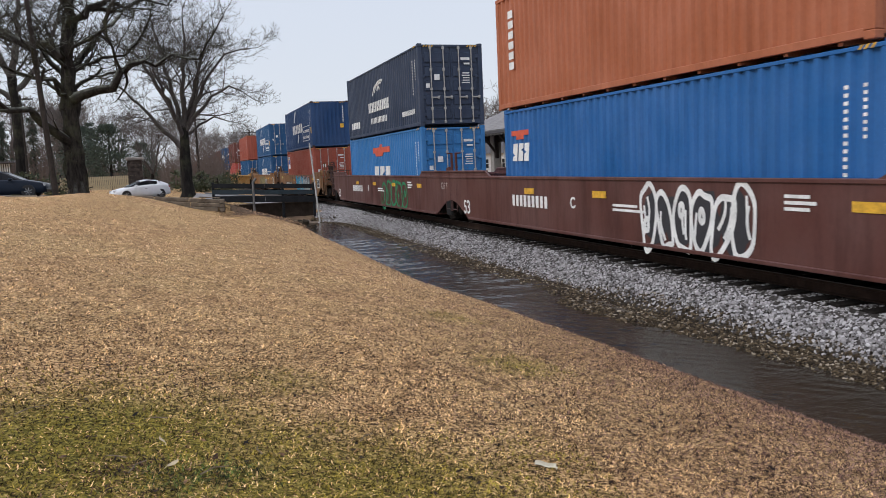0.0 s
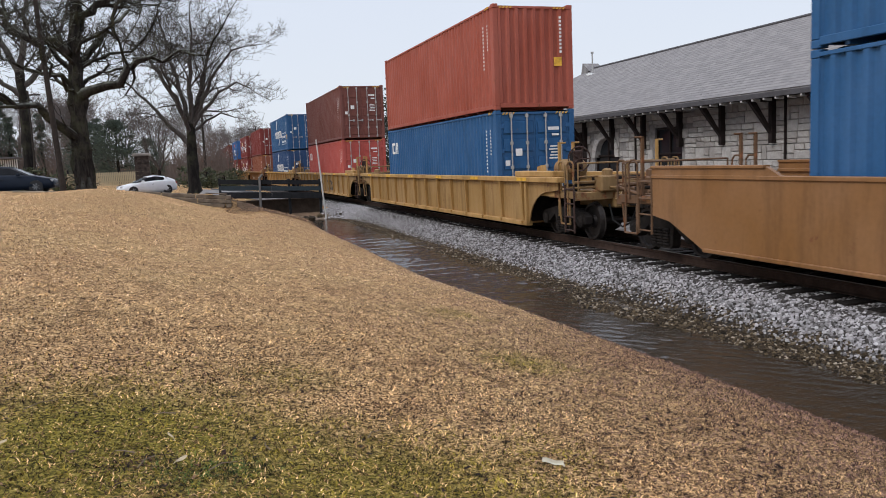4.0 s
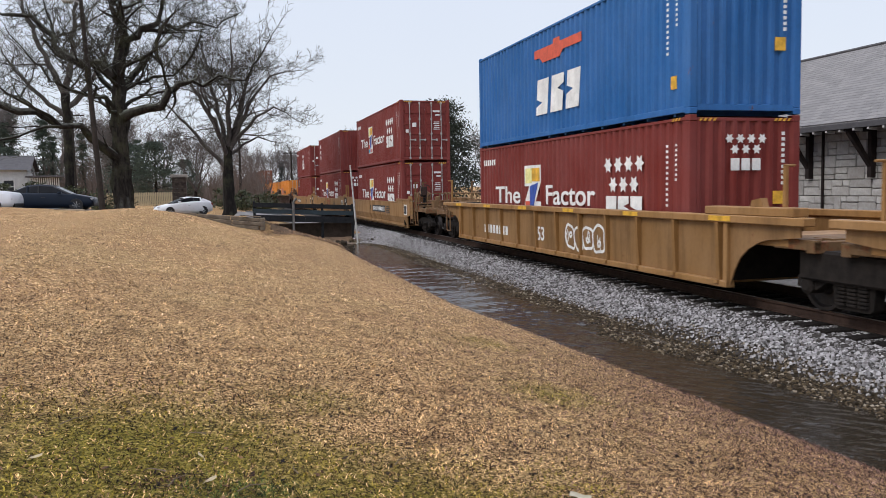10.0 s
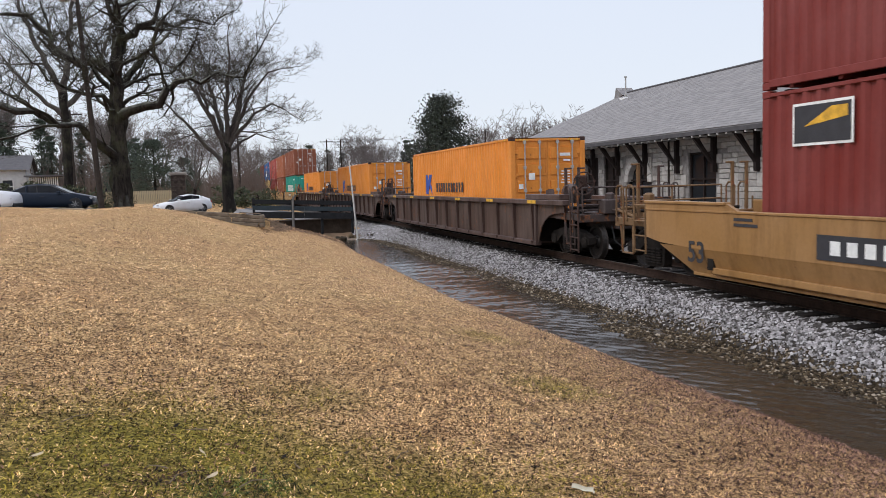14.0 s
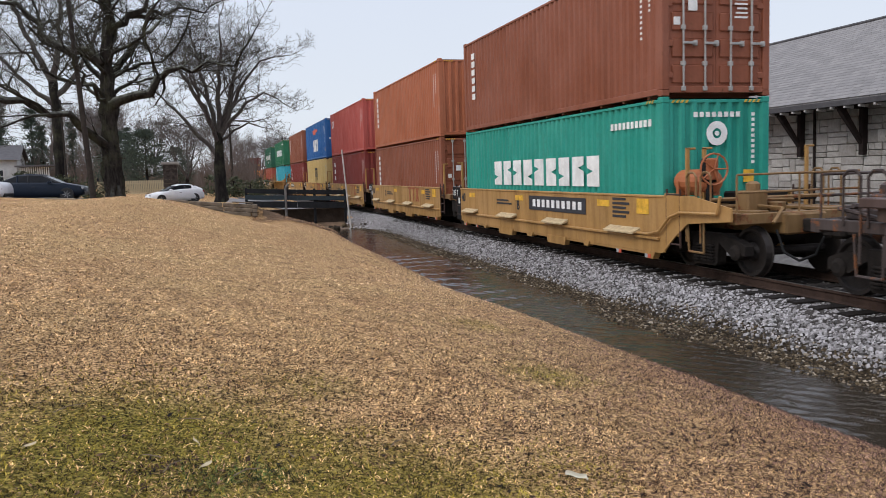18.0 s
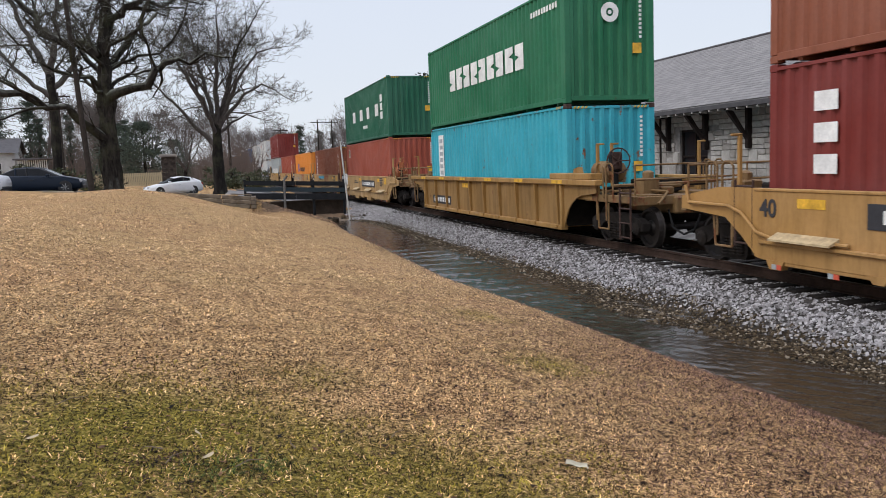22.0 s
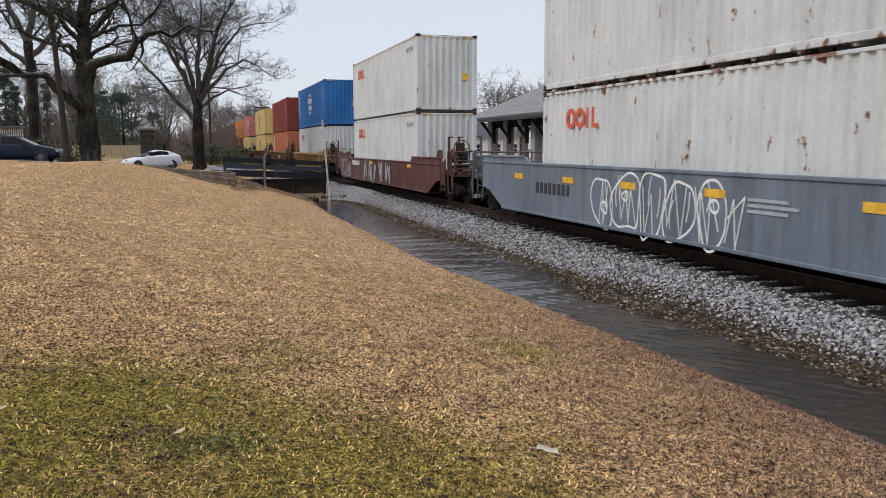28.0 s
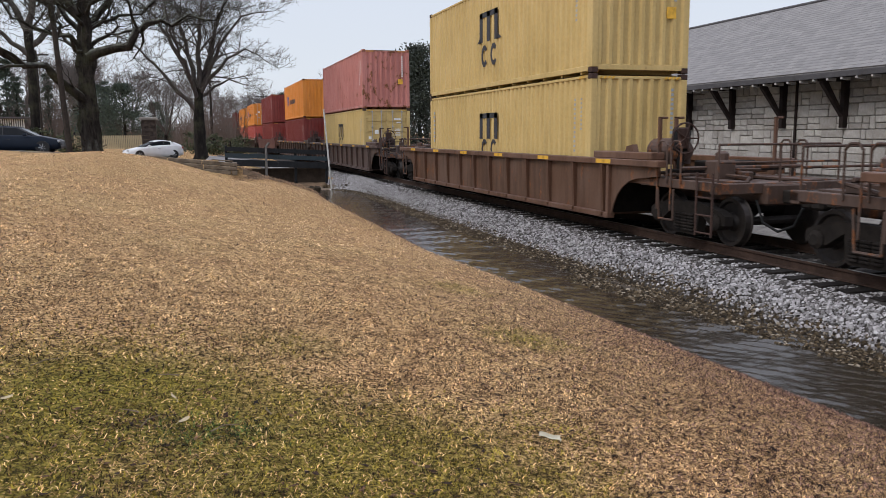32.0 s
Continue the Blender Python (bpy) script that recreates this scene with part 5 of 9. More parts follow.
def well_car(y, kind, colour, hs, near, far, near_joint, far_joint, extras=()):
    """near, far: lengths from the middle to the joints; joints 'c' coupled or 'a' articulated (its truck goes with the nearer car)."""
    m = CAR_PAINT[colour]
    word = {"smooth": "smooth-sided", "dip": "dip-sided smooth", "rib": "rib-sided", "fold": "smooth-sided folded", "slim": "low plate-sided"}[kind]
    ob = thing("well_car", pose(TRACK_X, y, 0), f"{CAR_NICE[colour]} {word} steel container well car on rails", "railway car", "cars of the train")
    grime = CAR_GRIME_SHADE[colour]
    hn, hf = ends_of(kind, hs)
    part("side_panel", cached(("side", hn, hf, kind), lambda: side_plate(hn, hf, kind)), m, ob)
    part("side_panel", cached(("side", hf, hn, kind), lambda: side_plate(hf, hn, kind)), m, ob, at=Matrix.Rotation(math.pi, 4, "Z"))
    if kind == "rib":
        n = int((2 * hs - 2.4) / 1.3)
        for side in (0, 1):
            for i in range(n + 1):
                yy = -hs + 1.2 + i * (2 * hs - 2.4) / n
                part("side_post", cached("post", post_mesh), m, ob, at=Matrix.Rotation(math.pi * side, 4, "Z") @ Matrix.Translation((0, yy, 0)))
    if kind == "rib":
        for side in (0, 1):
            part("web_plate", cached(("web", hn, hf), lambda: web_mesh(hn, hf)), CAR_WEB[colour], ob, "darker recessed web plate", at=Matrix.Rotation(math.pi * side, 4, "Z"))
        part("end_shelf", cached("eshelf", lambda: Geo().bevbox(-1.54, -1.24, -1.0, 1.2, 0.0, 0.14, 0.015).mesh("end_shelf")), m, ob, at=(0, -hn + 0.35, 1.45))
        for i in range(6):
            part("reflector", cached("refl", lambda: Geo().bevbox(-1.566, -1.558, -0.3, 0.3, 1.345, 1.43, 0.002).mesh("reflector")), MARK["y"], ob, "yellow reflective strip", at=(0, -hs + 1.1 + i * (2 * hs - 2.2) / 5, 0))
    if kind in ("rib", "fold", "smooth", "dip"):
        part("lift_bracket", cached("bracket", lambda: Geo().prism([(-0.22, 0.0), (0.22, 0.0), (0.12, 0.26), (-0.1, 0.3)], "x", -1.4, -1.28).mesh("lift_bracket")), m, ob, at=(0, -hn + 0.35, {"rib": 1.45, "fold": 1.36, "smooth": 1.53, "dip": 1.53}[kind] - 0.02))
    if kind == "slim":
        for side in (0, 1):
            for i in range(4):
                part("step_plate", cached("step", step_mesh), WORN, ob, "worn pale steel step plate", at=Matrix.Rotation(math.pi * side, 4, "Z") @ Matrix.Translation((0, -hs + 1.5 + i * (2 * hs - 3) / 3, 0)))
        for y in (-hn + 0.55, -hn + 1.7, hf - 1.7, hf - 0.55):
            for k, c in ((-0.052, "r"), (0.052, "s")):
                part("reflector", cached("tab", lambda: Geo().bevbox(-1.475, -1.462, -0.05, 0.05, 0.15, 0.225, 0.003).mesh("reflector")), MARK[c], ob, "red and white reflective tab", at=(0, y + k, 0))
    well_floor(ob, m, min(hn, hf))
    for s, length, joint, he in ((1, near, near_joint, hn), (-1, far, far_joint, hf)):
        turn = Matrix.Identity(4) if s > 0 else Matrix.Rotation(math.pi, 4, "Z")
        pl = max(0.6, length - he - (0.75 if joint == "c" else 0.15))
        # platform takes the halved colour: grime and painted shade between the cars
        platform(ob, grime, turn, he, pl)
        for x in (-1.42, 1.42) if kind != "rib" else ():
            part("ladder", cached("ladder", rail_mesh), grime if kind != "slim" else CASTING, ob, at=turn @ Matrix.Translation((x, -he - 0.28, 0)))
        if joint == "c":
            truck(ob, -s * (length - 2.05))
            part("coupler", cached("coupler", coupler_mesh), DARK, ob, at=turn @ Matrix.Translation((0, -length + 0.72, 0)))
            part("brake_hose", cached("hose", hose_mesh), HOSE, ob, at=turn @ Matrix.Translation((0, -length + 0.9, 0)))
            part("handrail", cached("handrail", lambda: hand_rail(1.25)), grime, ob, at=turn @ Matrix.Translation((0, -length + 0.95, 0)))
            for x in (-1.3, -0.95, 1.3):
                part("handrail_post", cached("upright", upright_mesh), m if kind in ("slim", "rib") else grime, ob, at=turn @ Matrix.Translation((x, -he - 0.55, 0)))
            if kind != "rib":
                part("corner_plate", cached("cplate", lambda: Geo().bevbox(-1.43, -1.37, -0.42, 0.05, 0.62, 1.42, 0.02).mesh("corner_plate")), m, ob, at=turn @ Matrix.Translation((0, -he - 0.02, 0)))
            part("winch_box", cached("wbox", lambda: Geo().bevbox(-0.5, 0.5, -0.3, 0.3, 1.1, 1.42, 0.03).mesh("winch_box")), DARK, ob, at=turn @ Matrix.Translation((0.2, -he - 0.5, 0)))
            for q in range(3):
                part("cross_pipe", cached("pipe", lambda: Geo().tube((-1.3, 0, 0), (1.3, 0, 0), 0.035, n=6).mesh("cross_pipe")), DARK if q % 2 else grime, ob, at=turn @ Matrix.Translation((0, -he - 0.35 - 0.45 * q, 1.2 + 0.06 * q)))
            if kind == "rib":
                part("ladder", cached("ladder", rail_mesh), CASTING, ob, at=turn @ Matrix.Translation((-1.40, -length + 1.1, -0.22)))
            if kind == "slim":
                part("end_taper", cached(("taper", he), lambda: taper_mesh(he)), m, ob, at=turn)
                part("bent_pipe", cached(("pipe2", he), lambda: pipe_mesh(he)), m, ob, "bent yellow brake pipe", at=turn)
                if s < 0:
                    part("end_taper", cached(("taper", he, "far"), lambda: taper_mesh(he, -1)), m, ob)
                    part("bent_pipe", cached(("pipe2", he, "far"), lambda: pipe_mesh(he, -1)), m, ob, "bent yellow brake pipe")
            part("grab_iron", cached("grab", grab_mesh), grime, ob, at=turn @ Matrix.Translation((0, -he, 0)))
            part("grab_iron", cached("grabF", lambda: grab_mesh(1)), grime, ob, at=turn @ Matrix.Translation((0, -he, 0)))
            part("valve_box", cached("valve", valve_mesh), grime, ob, at=turn @ Matrix.Translation((-0.55 * s, -he - 1.35, 0)))
            if s > 0:
                part("brake_wheel", cached("brake", brake_wheel_mesh), TANK if kind == "slim" else CASTING, ob, at=(-0.95, -he - 0.85, 1.85))
                part("gear_box", cached("gear", lambda: Geo().bevbox(-0.13, 0.13, 0.04, 0.26, -0.24, 0.2, 0.04).bevbox(-0.05, 0.05, 0.08, 0.2, -0.86, -0.2, 0.015).mesh("gear_box")), HOSE, ob, "black hand brake gear housing", at=(-0.95, -he - 0.85, 1.85))
                part("air_tank", cached("tank", tank_mesh), TANK if kind == "slim" else grime, ob, at=Matrix.Translation((-0.85, -he - 0.2, 1.62)) @ Matrix.Rotation(math.pi / 2, 4, "Z"))
        else:
            for x in (-1.3, 1.3):
                part("handrail_post", cached("upright", upright_mesh), m, ob, at=turn @ Matrix.Translation((x, -he - 0.2, 0)))
            if s > 0:
                yt = -(2 * length - hn) + 0.9
                truck(ob, yt)
                # wide dark block added to close off the bright gap above the truck
                part("bolster", cached("bolster", lambda: Geo().bevbox(-1.2, 1.2, -1.0, 1.0, 0.5, 0.96, 0.04).mesh("bolster")), DARK, ob, at=(0, yt, 0))
                if kind == "rib":
                    continue
                part("truck_guard", cached("artplate", lambda: Geo().bevbox(-1.43, -1.36, -0.45, 0.5, 0.98, 1.42, 0.03).mesh("truck_guard")), HOSE, ob, "black steel truck guard plate", at=(0, yt - 0.4, 0))
                part("guard_leg", cached("artleg", lambda: Geo().bevbox(-1.43, -1.36, -0.85, -0.35, 0.28, 1.0, 0.03).mesh("guard_leg")), HOSE, ob, at=(0, yt, 0))
                tagged(part("writing", words("125 T", 0.2), MARK["w"], ob, at=Matrix.Translation((-1.437, yt + 0.08, 1.12)) @ pose(0, 0, 0, 90, 0, -90)), kind="stuff")
                part("marking", cached("wsq", lambda: Geo().bevbox(-1.438, -1.43, -0.08, 0.08, 0.85, 1.05, 0.002).mesh("marking")), MARK["w"], ob, at=(0, yt - 0.68, 0))
    for i, ex in enumerate(extras):
        if ex[0] == "t":
            tagged(part("writing", words(ex[1], ex[4], 0.008), MARK[ex[5]], ob, at=Matrix.Translation((-1.448, CL / 2 - ex[2], ex[3])) @ pose(0, 0, 0, 90, 0, -90)), kind="stuff")
        elif ex[0] == "p":
            if len(ex[2]) > 8:
                tagged(part("stencil", car_plates(ex[2]), MARK[ex[1]], ob, at=(-0.002 * i, 0, 0)), kind="stuff")
            else:
                for q in ex[2]:
                    part("marking", car_plates([q]), MARK[ex[1]], ob, at=(-0.002 * i, 0, 0))
        elif ex[0] == "m":
            for j, (c, me) in enumerate(mural(*ex[1:])):
                tagged(part("graffiti", me, MARK[c], ob, "bold sprayed blue and grey graffiti", at=(-1.446 - 0.011 * j, 0, 0)), kind="stuff")
        elif ex[0] == "s":
            tagged(part("graffiti", scrawl(*ex[2:]), MARK[ex[1]], ob, "sprayed looping graffiti", at=(-1.446 - 0.003 * i, 0, 0)), kind="stuff")
        elif ex[0] == "z":
            tagged(part("graffiti", slashes(*ex[2:]), MARK[ex[1]], ob, "quick angular sprayed graffiti", at=(-1.446 - 0.003 * i, 0, 0)), kind="stuff")
        elif ex[0] == "f":
            tagged(part("graffiti", blobs(*ex[2:]), MARK[ex[1]], ob, "sprayed filled graffiti", at=(-1.446 - 0.003 * i, 0, 0)), kind="stuff")
    return ob


def stencils(rows):
    """Small unreadable stencilled lines: (a, z, length, lines)."""
    out = []
    for a, z, w, n in rows:
        out += [rect(a, a + w * (0.8 + 0.2 * (i % 2)), z - i * 0.09, z - i * 0.09 + 0.05) for i in range(n)]
    return out


TX = lambda a, z, s=1.0: [rect(a, a + 0.55 * s, z + 0.5 * s, z + 0.62 * s), rect(a + 0.2 * s, a + 0.35 * s, z, z + 0.5 * s), rect(a + 0.62 * s, a + 1.17 * s, z + 0.5 * s, z + 0.62 * s), rect(a + 0.82 * s, a + 0.97 * s, z, z + 0.5 * s), rect(a + 1.24 * s, a + 1.42 * s, z, z + 0.62 * s, 0.42 * s), [(a + 1.24 * s, z + 0.62 * s), (a + 1.42 * s, z + 0.62 * s), (a + 1.52 * s, z + 0.38 * s), (a + 1.43 * s, z + 0.30 * s)], [(a + 1.48 * s, z + 0.26 * s), (a + 1.57 * s, z + 0.34 * s), (a + 1.84 * s, z), (a + 1.64 * s, z)]]
YEL = lambda *aa: ("p", "y", [rect(a, a + 0.55, 1.1, 1.24) for a in aa])
SLIM = [YEL(0.9, 5.0, 9.9), ("t", "40", 0.08, 0.95, 0.27, "k"), ("p", "y", [rect(11.6, 12.05, 1.0, 1.3)]), ("p", "k", stencils([(3.5, 1.05, 1.2, 2), (10.6, 1.25, 0.7, 5)]))]
FOLD = [("p", "w", [rect(13.55, 14.1, 0.76, 1.24)]), ("p", "k", [rect(13.61, 14.04, 0.82, 1.18)]), ("t", "53", -1.75, 0.42, 0.38, "k"), ("p", "k", stencils([(9.6, 1.05, 0.8, 4), (-0.4, 1.2, 0.6, 2)]))]

# y of each load's far end at the clip's start; joint towards the nearer car; car; upper and lower box: colour, doors or wall, marking
UNITS = [
    (20.06, "c", "smooth", "oxide", 9.7, ("orange_rust", "c", "triton"), ("blue", "c", "bird_end"), [("f", "k", 12, 7.35, 10.2, 0.2, 1.42, 4), ("s", "w", 11, 7.2, 10.3, 0.15, 1.5, 5, 0.05), ("p", "w", blocks(1.2, 3.3, 0.78, 1.06, 9, 0.6) + stencils([(10.9, 1.25, 0.6, 3), (6.2, 0.95, 1.1, 2)])), YEL(2.0, 5.4, 12.1), ("t", "53", -2.45, 0.42, 0.4, "w"), ("t", "C", 4.4, 0.85, 0.24, "w")]),
    (39.45, "a", "smooth", "oxide", 9.7, ("charcoal", "d", "fleet"), ("sky_blue", "d", "bird"), [("s", "g", 13, 6.9, 10.8, 0.1, 1.45, 4, 0.05), ("p", "w", blocks(1.2, 3.3, 0.78, 1.06, 9, 0.6) + stencils([(10.9, 1.25, 0.6, 3), (6.2, 0.95, 1.1, 2)])), YEL(2.0, 5.4, 8.6, 12.1), ("t", "53", -2.45, 0.42, 0.4, "w"), ("t", "B", 4.4, 0.85, 0.24, "w")]),
    (62.96, "c", "smooth", "mustard", 9.7, ("navy", "c", "wave"), ("brick", "d", "plate_end"), [("p", "w", [rect(14.35, 15.15, 0.72, 1.28)]), ("p", "k", [rect(14.42, 15.08, 0.79, 1.21)]), ("p", "s", stencils([(14.5, 1.1, 0.45, 3)])), ("m", 21, 5.2, 12.0, 0.28, 1.5), ("p", "k", [rect(0.1, 3.3, 0.7, 1.0)]), ("p", "w", blocks(0.3, 3.2, 0.76, 0.94, 10, 0.6)), ("p", "y", [rect(13.3, 14.1, 1.0, 1.14), rect(4.2, 4.75, 1.08, 1.2), rect(12.6, 13.1, 1.22, 1.34)]), ("p", "k", stencils([(3.4, 1.3, 0.5, 2)])), ("p", "l", stencils([(12.9, 0.8, 0.6, 3), (-2.4, 1.35, 0.7, 3)]))]),
    (86.56, "c", "smooth", "mustard", 9.7, ("deep_blue", "d", "wave"), ("deep_blue", "d", "wave"), [("p", "w", [rect(14.35, 15.15, 0.72, 1.28)]), ("p", "k", [rect(14.42, 15.08, 0.79, 1.21)]), ("p", "s", stencils([(14.5, 1.1, 0.45, 3)])), ("f", "v", 31, 3.2, 8.2, 0.35, 1.45, 6), ("s", "k", 32, 3.6, 8.4, 0.4, 1.4, 5, 0.03), ("p", "s", TX(8.2, 0.5, 1.0)), YEL(9.6, 11.0, 13.5)]),
    (110.45, "c", "rib", "gold", 9.6, ("brick", "c", "none"), ("deep_blue", "d", "lines"), []),
    (132.88, "c", "rib", "gold", 9.6, ("brown", "d", "none"), ("coral", "d", "lines"), [("p", "k", TX(8.2, 0.45, 0.9)), ("t", "53", 11.4, 0.65, 0.36, "k")]),
    (156.08, "c", "rib", "gold", 9.6, ("deep_blue", "d", "wave"), ("navy", "d", "wave"), [("s", "k", 41, 3.8, 5.6, 0.5, 1.2, 2, 0.02), ("t", "53", 11.35, 0.72, 0.36, "k")]),
    (179.38, "c", "rib", "mustard", 8.6, ("maroon", "d", "none"), ("ember", "d", "none"), [("p", "w", blocks(2.4, 4.2, 0.55, 0.8, 8, 0.6)), ("s", "w", 43, 9.1, 9.9, 0.4, 0.95, 1, 0.03)]),
    (198.77, "a", "rib", "caramel", 8.6, ("maroon", "d", "factor"), ("maroon", "d", "factor"), [("p", "w", TX(7.4, 0.4, 1.3)), ("s", "s", 51, 11.2, 12.4, 0.4, 1.0, 1, 0.04), ("p", "y", [rect(14.2, 14.8, 0.95, 1.2)])]),
    (218.25, "a", "rib", "caramel", 8.6, ("blue", "c", "bird"), ("maroon", "c", "factor"), [("s", "w", 61, 7.2, 9.2, 0.4, 1.1, 3, 0.03), ("p", "w", blocks(1.0, 3.2, 0.55, 0.8, 8, 0.6)), ("t", "53", 5.4, 0.55, 0.36, "w")]),
    (242.22, "c", "fold", "caramel", 9.2, ("maroon", "d", "factor"), ("maroon", "d", "factor"), FOLD + [("p", "k", [rect(5.9, 9.3, 0.78, 1.12)]), ("p", "w", blocks(6.1, 9.2, 0.85, 1.05, 10, 0.6)), ("t", "B", 5.2, 0.85, 0.25, "k")]),
    (261.36, "a", "fold", "caramel", 9.2, ("maroon", "c", "tall"), ("maroon", "c", "factor"), FOLD + [("p", "o", TX(5.9, 0.6)), ("t", "C", 4.4, 0.85, 0.24, "k")]),
    (280.58, "a", "fold", "caramel", 9.2, ("maroon", "d", "stars"), ("maroon", "d", "flag"), FOLD + [("p", "k", [rect(1.5, 4.9, 0.72, 1.08)]), ("p", "w", blocks(1.7, 4.8, 0.8, 1.0, 10, 0.6))]),
    (304.1, "c", "rib", "umber", 9.6, None, ("orange", "d", "crest"), []),
    (326.9, "c", "rib", "umber", 9.6, None, ("orange", "d", "crest"), []),
    (349.86, "c", "rib", "umber", 9.6, None, ("orange", "d", "crest"), [("z", "w", 71, 3.4, 8.2, 0.45, 1.2, 5, 0.03), ("z", "l", 72, 10.4, 11.2, 0.6, 1.1, 1, 0.02), ("p", "y", [rect(9.6, 10.3, 0.85, 0.98)])]),
    (371.65, "c", "slim", "tan", 6.5, ("ember", "d", "triton"), ("teal_green", "c", "block"), SLIM + [("p", "k", [rect(6.0, 9.35, 0.88, 1.25)]), ("p", "w", blocks(6.2, 9.2, 0.97, 1.16, 10, 0.6)), ("t", "B", 5.1, 0.85, 0.25, "k")]),
    (386.9, "a", "slim", "tan", 6.5, ("orange_rust", "c", "triton"), ("ember", "d", "triton"), SLIM + [("p", "o", TX(7.75, 0.76)), ("t", "C", 3.0, 0.9, 0.25, "k")]),
    (402.23, "a", "slim", "tan", 6.5, ("coral", "c", "lines"), ("maroon", "c", "tall"), SLIM + [("p", "o", TX(8.4, 0.76)), ("t", "D", 3.0, 0.9, 0.25, "k")]),
    (417.15, "a", "slim", "tan", 6.5, ("blue", "d", "bird"), ("yellow", "c", "mark_low"), SLIM + [("p", "o", TX(7.65, 0.72)), ("t", "E", 3.0, 0.9, 0.25, "k")]),
    (432.32, "a", "slim", "tan", 6.5, ("ember", "c", "triton"), ("maroon", "c", "tall"), SLIM + [("p", "k", [rect(2.2, 5.4, 0.88, 1.22)]), ("p", "w", blocks(2.4, 5.3, 0.96, 1.14, 10, 0.6)), ("t", "A", 6.6, 0.85, 0.25, "k")]),
    (451.81, "c", "rib", "ochre", 7.3, ("green", "c", "block"), ("teal", "c", "panel"), [("p", "k", [rect(0.8, 3.1, 0.45, 0.75)]), ("p", "w", blocks(0.95, 3.0, 0.52, 0.68, 9, 0.6)), YEL(4.5)]),
    (471.39, "c", "slim", "sand", 6.5, ("forest", "c", "spaced"), ("brick", "c", "flag_small"), SLIM + [("p", "k", [rect(5.8, 9.3, 0.8, 1.15)]), ("p", "w", blocks(6.0, 9.2, 0.88, 1.06, 10, 0.6)), ("z", "w", 81, 0.15, 1.25, 0.82, 1.36, 9, 0.045)]),
    (486.6, "a", "slim", "sand", 6.5, None, ("ember", "c", "triton"), SLIM + [("p", "o", TX(6.5, 0.72)), ("f", "c", 82, 3.2, 6.2, 1.05, 1.3, 5), ("t", "E", 2.6, 0.8, 0.25, "k")]),
    (501.78, "a", "slim", "sand", 6.5, None, ("orange", "c", "crest"), SLIM + [("p", "o", TX(6.55, 0.72)), ("z", "s", 83, 1.0, 5.0, 0.75, 1.25, 5, 0.025), ("s", "s", 84, 4.6, 7.6, 0.25, 1.3, 3, 0.022)]),
    (517.6, "a", "slim", "sand", 6.5, None, ("brick", "c", "none"), SLIM + [("p", "o", TX(6.5, 0.72))]),
    (532.87, "a", "slim", "sand", 6.5, ("maroon", "c", "tall"), ("grey", "c", "fleet_low"), SLIM),
    (554.04, "c", "smooth", "steel", 9.7, ("rusty_white", "c", "ring"), ("rusty_white", "c", "ring"), [("s", "w", 91, 3.0, 7.6, 0.1, 1.5, 4, 0.022), ("z", "w", 94, 3.2, 8.2, 0.4, 1.2, 6, 0.016), ("p", "k", blocks(0.1, 2.0, 0.8, 1.06, 8, 0.6)), YEL(-1.2, 1.6, 4.2, 6.9, 10.2), ("p", "s", stencils([(8.0, 1.1, 1.1, 3)]))]),
    (577.6, "c", "dip", "oxide", 9.7, ("white", "c", "ring"), ("white", "c", "ring"), [("s", "s", 92, -2.6, 0.2, 0.3, 1.3, 3, 0.04), ("z", "s", 93, 3.2, 8.8, 0.35, 1.2, 5, 0.07), ("p", "w", blocks(0.6, 2.4, 0.98, 1.2, 8, 0.6)), YEL(4.8, 11.5)]),
    (599.19, "c", "rib", "ochre", 6.7, ("royal", "c", "globe"), ("white", "c", "ring"), [("t", "40", 10.2, 0.6, 0.34, "k"), ("p", "k", [rect(1.2, 2.6, 0.5, 0.8)]), ("p", "w", blocks(1.3, 2.5, 0.58, 0.72, 6, 0.6)), ("p", "w", [rect(10.8, 11.3, 0.7, 1.1)])]),
    (619.07, "c", "rib", "chestnut", 6.7, ("maroon", "c", "none"), ("orange_rust", "c", "triton"), [("p", "w", TX(6.4, 0.35, 1.2)), YEL(2.2, 4.2, 6.2)]),
    (640.57, "c", "rib", "chestnut", 8.4, ("yellow", "c", "mark"), ("yellow", "c", "mark_low"), []),
    (664.5, "c", "rib", "umber", 9.6, ("pink", "c", "none"), ("yellow", "d", "mark_low"), []),
    (686.2, "c", "rib", "umber", 9.6, ("orange", "c", "crest"), ("maroon", "c", "none"), []),
    (710.0, "c", "smooth", "oxide", 9.7, ("maroon", "c", "none"), ("maroon", "c", "none"), []),
    (734.0, "c", "rib", "umber", 9.6, ("orange", "d", "crest"), ("coral", "c", "none"), []),
    (754.0, "c", "rib", "umber", 9.6, ("orange", "d", "crest"), ("brick", "c", "none"), []),
    (778.0, "c", "rib", "umber", 9.6, ("maroon", "d", "none"), ("maroon", "c", "none"), []),
    (802.0, "c", "rib", "umber", 9.6, None, ("green", "c", "block"), []),
    (826.0, "c", "smooth", "oxide", 9.7, ("brick", "c", "none"), ("brick", "c", "none"), []),
]


def travelled(t):
    return 19.3764 * t - 0.00014708 * t * t - 0.00083469 * t ** 3 + 0.0000191021 * t ** 4


MOVERS = []
LOWER = {(1, True)}   # boxes of the lower standard height
SHIFT = {(0, False): -0.33}   # boxes that sit off the middle of their well


